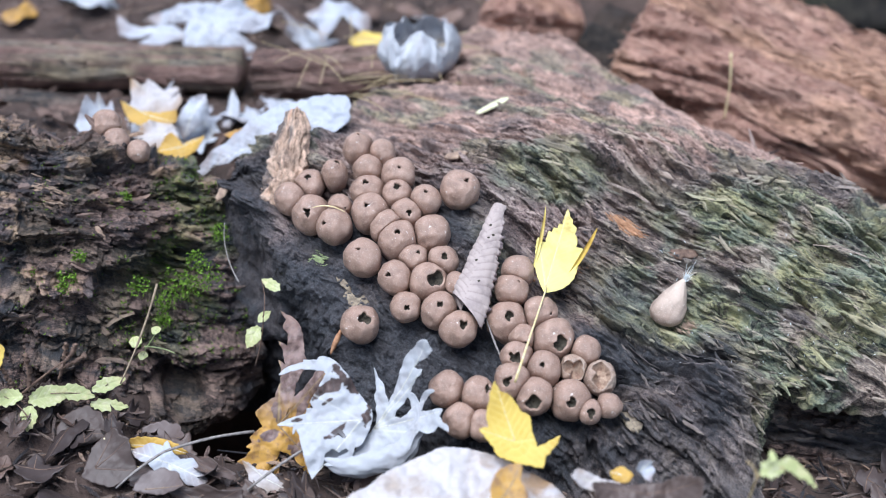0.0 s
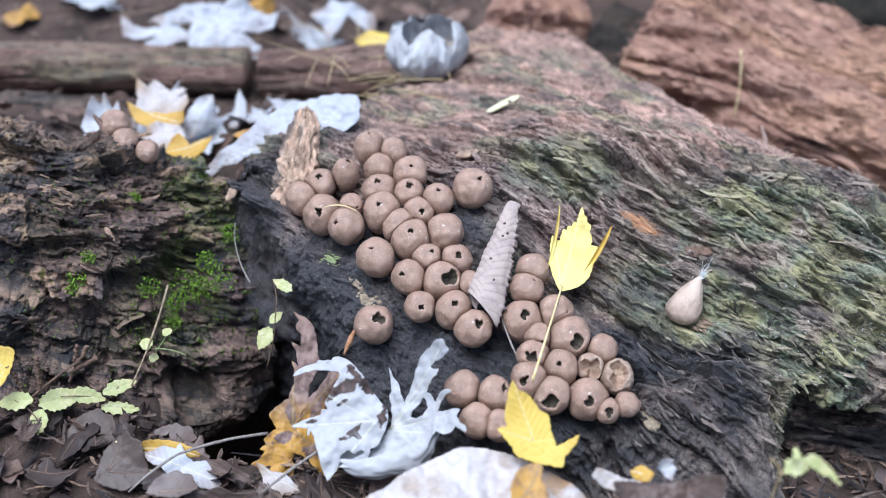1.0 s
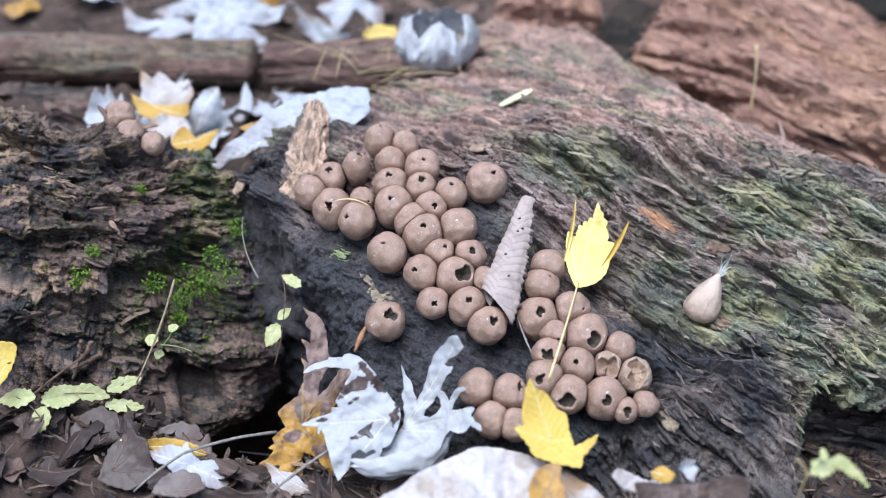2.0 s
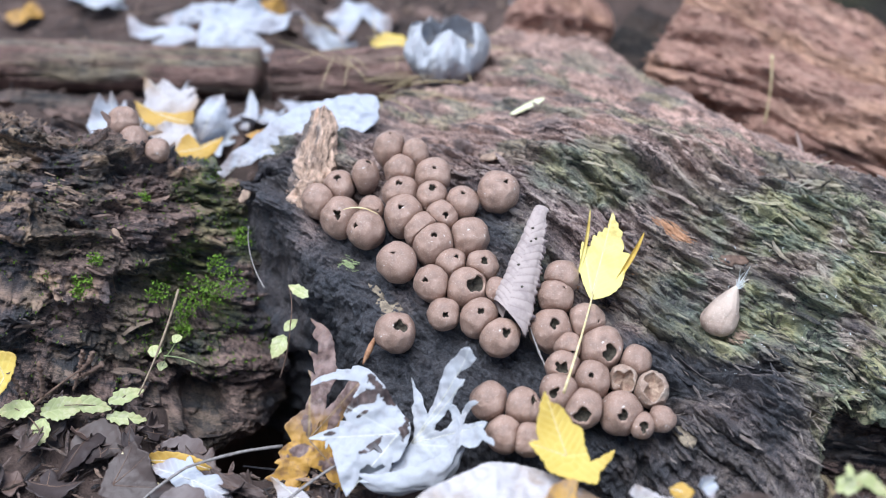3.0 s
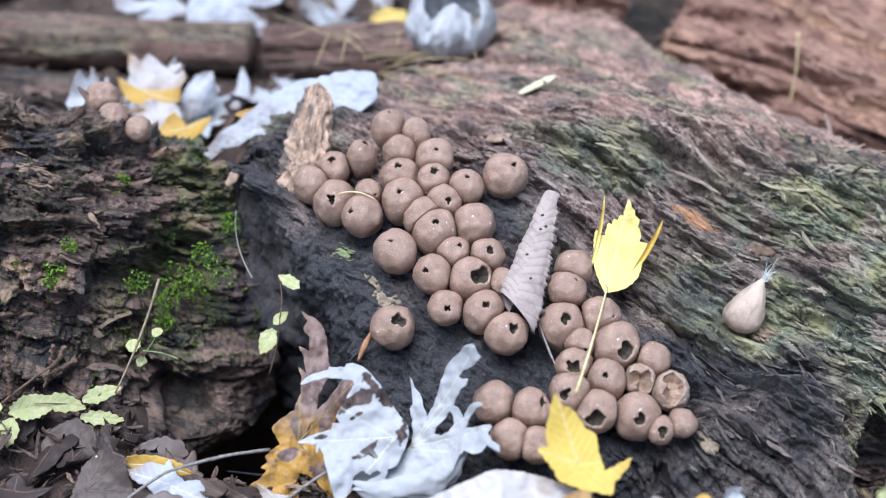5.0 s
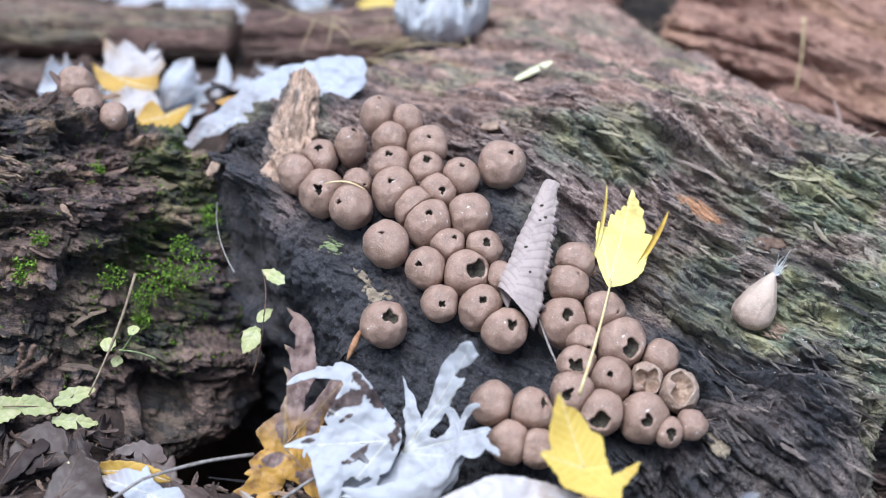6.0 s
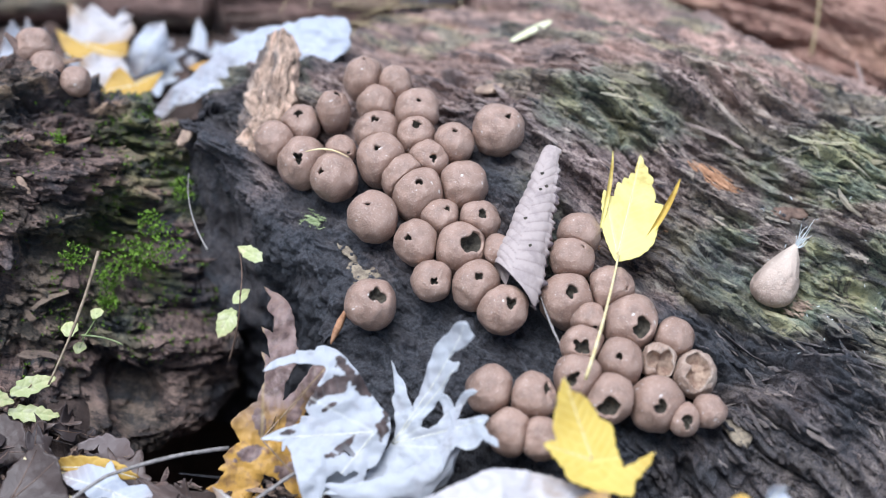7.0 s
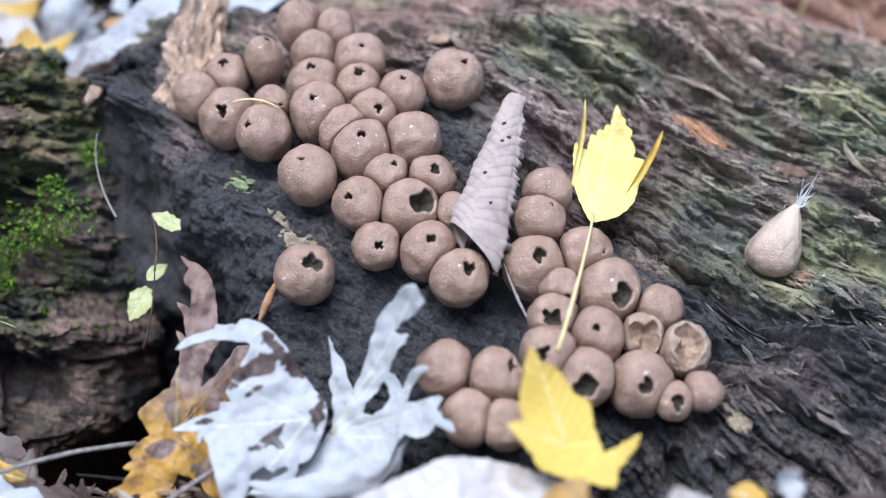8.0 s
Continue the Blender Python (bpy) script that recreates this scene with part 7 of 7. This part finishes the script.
scatter(-0.40, -0.14, -0.24, -0.080, 74, 0.005, 20, 701, (0, 1, 2, 3, 4, 5, 6, 8, 9), scale=(0.4, 1.4))
scatter(-0.26, -0.15, -0.105, -0.07, 26, 0.004, 26, 711, (0, 2, 3, 4, 6, 8, 9), scale=(0.35, 0.8))
scatter(-0.14, 0.02, -0.26, -0.135, 36, 0.004, 18, 702, (0, 1, 2, 4, 6, 8, 9), scale=(0.4, 1.4))
scatter(0.0, 0.30, -0.29, -0.205, 30, 0.004, 16, 703)
scatter(0.24, 0.52, -0.30, -0.14, 24, 0.004, 16, 704)
scatter(0.18, 0.46, -0.25, -0.09, 44, 0.005, 18, 714, (0, 1, 3, 5, 8), scale=(0.5, 1.1))
scatter(-0.46, -0.08, 0.14, 0.30, 40, 0.006, 22, 705, (2, 4, 6, 9, 10, 11, 12))
scatter(-0.66, 0.14, 0.36, 0.80, 82, 0.006, 22, 706, (2, 4, 6, 7, 9, 10, 11, 12))
scatter(0.20, 1.0, 0.45, 1.1, 16, 0.006, 22, 707)


def ground_crumbs():
    """Broken twigs, bark and leaf crumbs on the soil, joined."""
    rng = np.random.default_rng(77)
    vs, fs, zs, ts, at = [], [], [], [], 0
    for x0, x1, y0, y1, count in ((-0.42, 0.02, -0.28, -0.055, 1800), (0.02, 0.5, -0.30, -0.08, 1500), (-0.6, 0.1, 0.13, 0.6, 1500)):
        px, py = rng.uniform(x0, x1, count), rng.uniform(y0, y1, count)
        for x, y, z in zip(px, py, ground_height(px, py) + 0.012 * rng.random(count) ** 2):
            v, f = splinter_net(rng, rng.uniform(0.002, 0.010) if rng.random() < 0.9 else rng.uniform(0.012, 0.03), rng.uniform(0.0005, 0.0018), rng.uniform(0.0005, 0.0016))
            m = np.array(pose(0, 0, 0, rng.normal() * 25, rng.normal() * 14, rng.uniform(0, 360)).to_3x3())
            vs.append(v @ m.T + [x, y, z])
            fs.append(f + at)
            at += len(v)
            zs.append(np.tile([0, rng.random() ** 3, 0.5 * rng.random()], (len(v), 1)))
            ts.append(np.tile(rng.random(3), (len(v), 1)))
    me = mesh_from(np.concatenate(vs), np.concatenate(fs), "litter_debris", smooth=False)
    paint(me, "zone", np.concatenate(zs))
    paint(me, "tone", np.concatenate(ts))
    tagged(part("litter_debris", me, BARK_WOOD, None), "fine twig and bark crumbs over the soil", "litter", kind="stuff")


ground_crumbs()


# ---- moss cushions and white threads ----
def moss_film(x0, x1, z0, z1, count, seed):
    """Loose specks of moss in clumps over the face of the bark log."""
    rng = np.random.default_rng(seed)
    me0 = bpy.data.objects["bark_log"].data
    co, no = np.zeros(len(me0.vertices) * 3, np.float32), np.zeros(len(me0.vertices) * 3, np.float32)
    me0.vertices.foreach_get("co", co)
    me0.vertex_normals.foreach_get("vector", no)
    co, no = co.reshape(-1, 3).astype(float), no.reshape(-1, 3).astype(float)
    ok = (co[:, 0] > x0) & (co[:, 0] < x1) & (co[:, 2] > z0) & (co[:, 2] < z1) & (no[:, 1] < 0.1) & (no[:, 2] > -0.2)
    ok &= fbm(co[:, 0] * 45, co[:, 1] * 45, co[:, 2] * 45, seed, 3) + 0.25 * rng.normal(size=len(co)) > 0.22
    ids = rng.choice(np.nonzero(ok)[0], count)
    verts, faces = [], []
    for i in ids:
        c, n = co[i], no[i]
        for q in range(5):
            w = rng.normal(size=3) * 0.8 + n
            w /= np.linalg.norm(w)
            s = np.cross(w, rng.normal(size=3))
            s /= np.linalg.norm(s)
            ln, wd = rng.uniform(0.0006, 0.0017), rng.uniform(0.0003, 0.0006)
            k = len(verts)
            verts += [c - s * wd * 0.5, c + s * wd * 0.5, c + w * ln * 0.5 + s * wd, c + w * ln, c + w * ln * 0.5 - s * wd]
            faces += [(k, k + 1, k + 2, k + 4), (k + 4, k + 2, k + 3)]
    me = bpy.data.meshes.new("moss")
    me.from_pydata([tuple(v) for v in verts], [], faces)
    me.update()
    tagged(part("moss", me, MOSS, None), "thin film of green moss specks on the bark log", "moss", kind="stuff")


moss_film(-0.205, -0.115, -0.075, 0.045, 1000, 861)
moss_film(-0.31, -0.205, -0.08, 0.06, 420, 863)


def moss(at, radius, normal, seed, count=70):
    """A cushion of many small leafy tufts."""
    rng = np.random.default_rng(seed)
    n = np.array(normal, float)
    n /= np.linalg.norm(n)
    a = np.cross(n, (0.3, 1, 0.1))
    a /= np.linalg.norm(a)
    b = np.cross(n, a)
    verts, faces = [], []
    for _ in range(count):
        r, th = radius * rng.random() ** 0.6, rng.uniform(0, 6.283)
        c = a * r * math.cos(th) * rng.uniform(0.8, 1.3) + b * r * math.sin(th) + n * (0.0015 * rng.normal() - 0.1 * r)
        for q in range(4):
            w = rng.normal(size=3) * 0.8 + n * 1.1
            w /= np.linalg.norm(w)
            s = np.cross(w, rng.normal(size=3))
            s /= np.linalg.norm(s)
            ln, wd = rng.uniform(0.0010, 0.0026), rng.uniform(0.0004, 0.0008)
            k = len(verts)
            verts += [c - s * wd * 0.5, c + s * wd * 0.5, c + w * ln * 0.5 + s * wd, c + w * ln, c + w * ln * 0.5 - s * wd]
            faces += [(k, k + 1, k + 2, k + 4), (k + 4, k + 2, k + 3, k + 3)]
    me = bpy.data.meshes.new("moss")
    me.from_pydata([tuple(v) for v in verts], [], [f if len(set(f)) == 4 else f[:3] for f in faces])
    me.update()
    ob = part("moss", me, MOSS, None)
    ob.location = at
    return tagged(ob, "bright green moss tuft on the bark log", "moss", kind="stuff")


moss((-0.2364, -0.0229, 0.0188), 0.0072, (0.1, -0.75, 0.6), 800, 74)
moss((-0.2535, -0.0260, 0.0140), 0.0040, (0.1, -0.75, 0.6), 801, 50)
moss((-0.2274, -0.0145, 0.0307), 0.0048, (0.1, -0.75, 0.6), 802, 56)
moss((-0.1892, -0.0072, -0.0006), 0.0080, (0.1, -0.75, 0.6), 803, 80)
moss((-0.1654, 0.0118, -0.0132), 0.0128, (0.1, -0.75, 0.6), 804, 116)
moss((-0.1414, 0.0156, -0.0072), 0.0112, (0.1, -0.75, 0.6), 805, 104)
moss((-0.1520, 0.0226, 0.0021), 0.0080, (0.1, -0.75, 0.6), 806, 80)
moss((-0.1744, -0.0037, -0.0348), 0.0064, (0.1, -0.75, 0.6), 807, 68)
moss((-0.1381, 0.0557, 0.0041), 0.0072, (0.1, -0.75, 0.6), 809, 74)
moss((-0.1730, 0.0046, -0.0233), 0.0080, (0.1, -0.75, 0.6), 810, 80)
moss((-0.2120, 0.0338, 0.0306), 0.0040, (0.1, -0.75, 0.6), 811, 50)
moss((-0.2047, 0.0433, 0.0439), 0.0040, (0.1, -0.75, 0.6), 812, 50)
moss((-0.2380, -0.0281, 0.0116), 0.0048, (0.1, -0.75, 0.6), 813, 56)
moss((-0.1552, 0.0107, -0.0143), 0.0096, (0.1, -0.75, 0.6), 814, 92)


def hyphae():
    """White threads and crumbs on the green wood, laid on the surface of the log."""
    rng = np.random.default_rng(91)
    log = bpy.data.objects["fallen_log"].data
    co = np.zeros(len(log.vertices) * 3, np.float32)
    log.vertices.foreach_get("co", co)
    co = co.reshape(-1, 3)
    pick = co[(co[:, 0] > 0.19) & (co[:, 0] < 0.42) & (co[:, 1] < 0.03) & (co[:, 1] > -0.085) & (co[:, 2] > -0.01)]
    ids = rng.choice(len(pick), 190, replace=False)
    verts, faces = [], []
    for i in ids:
        p = pick[i].astype(float)
        d = rng.normal(size=3) + np.array([0, -0.4, 1.0])
        d /= np.linalg.norm(d)
        ln = rng.uniform(0.0008, 0.0030)
        s = np.cross(d, rng.normal(size=3))
        s = s / np.linalg.norm(s) * rng.uniform(0.00014, 0.00032)
        t = np.cross(d, s)
        k = len(verts)
        bend = rng.normal(size=3) * 0.0006
        for q in (0.0, 0.5, 1.0):
            c = p + d * ln * q + bend * 4 * q * (1 - q)
            verts += [c + s, c + t, c - s, c - t]
        for q in (0, 4):
            faces += [(k + q + m, k + q + (m + 1) % 4, k + q + 4 + (m + 1) % 4, k + q + 4 + m) for m in range(4)]
        faces.append((k + 8, k + 9, k + 10, k + 11))
    me = bpy.data.meshes.new("hyphae")
    me.from_pydata([tuple(v) for v in verts], [], faces)
    me.update()
    tagged(part("hyphae", me, WHITE_BITS, None), "tiny white threads scattered over the algae-green wood", "fungus", kind="stuff")


hyphae()

# the lens is focused on the puffballs, with the background and the nearest leaves soft
cam.data.dof.use_dof = True
cam.data.dof.focus_object = bpy.data.objects["puffball.023"]
cam.data.dof.aperture_fstop = 3.3
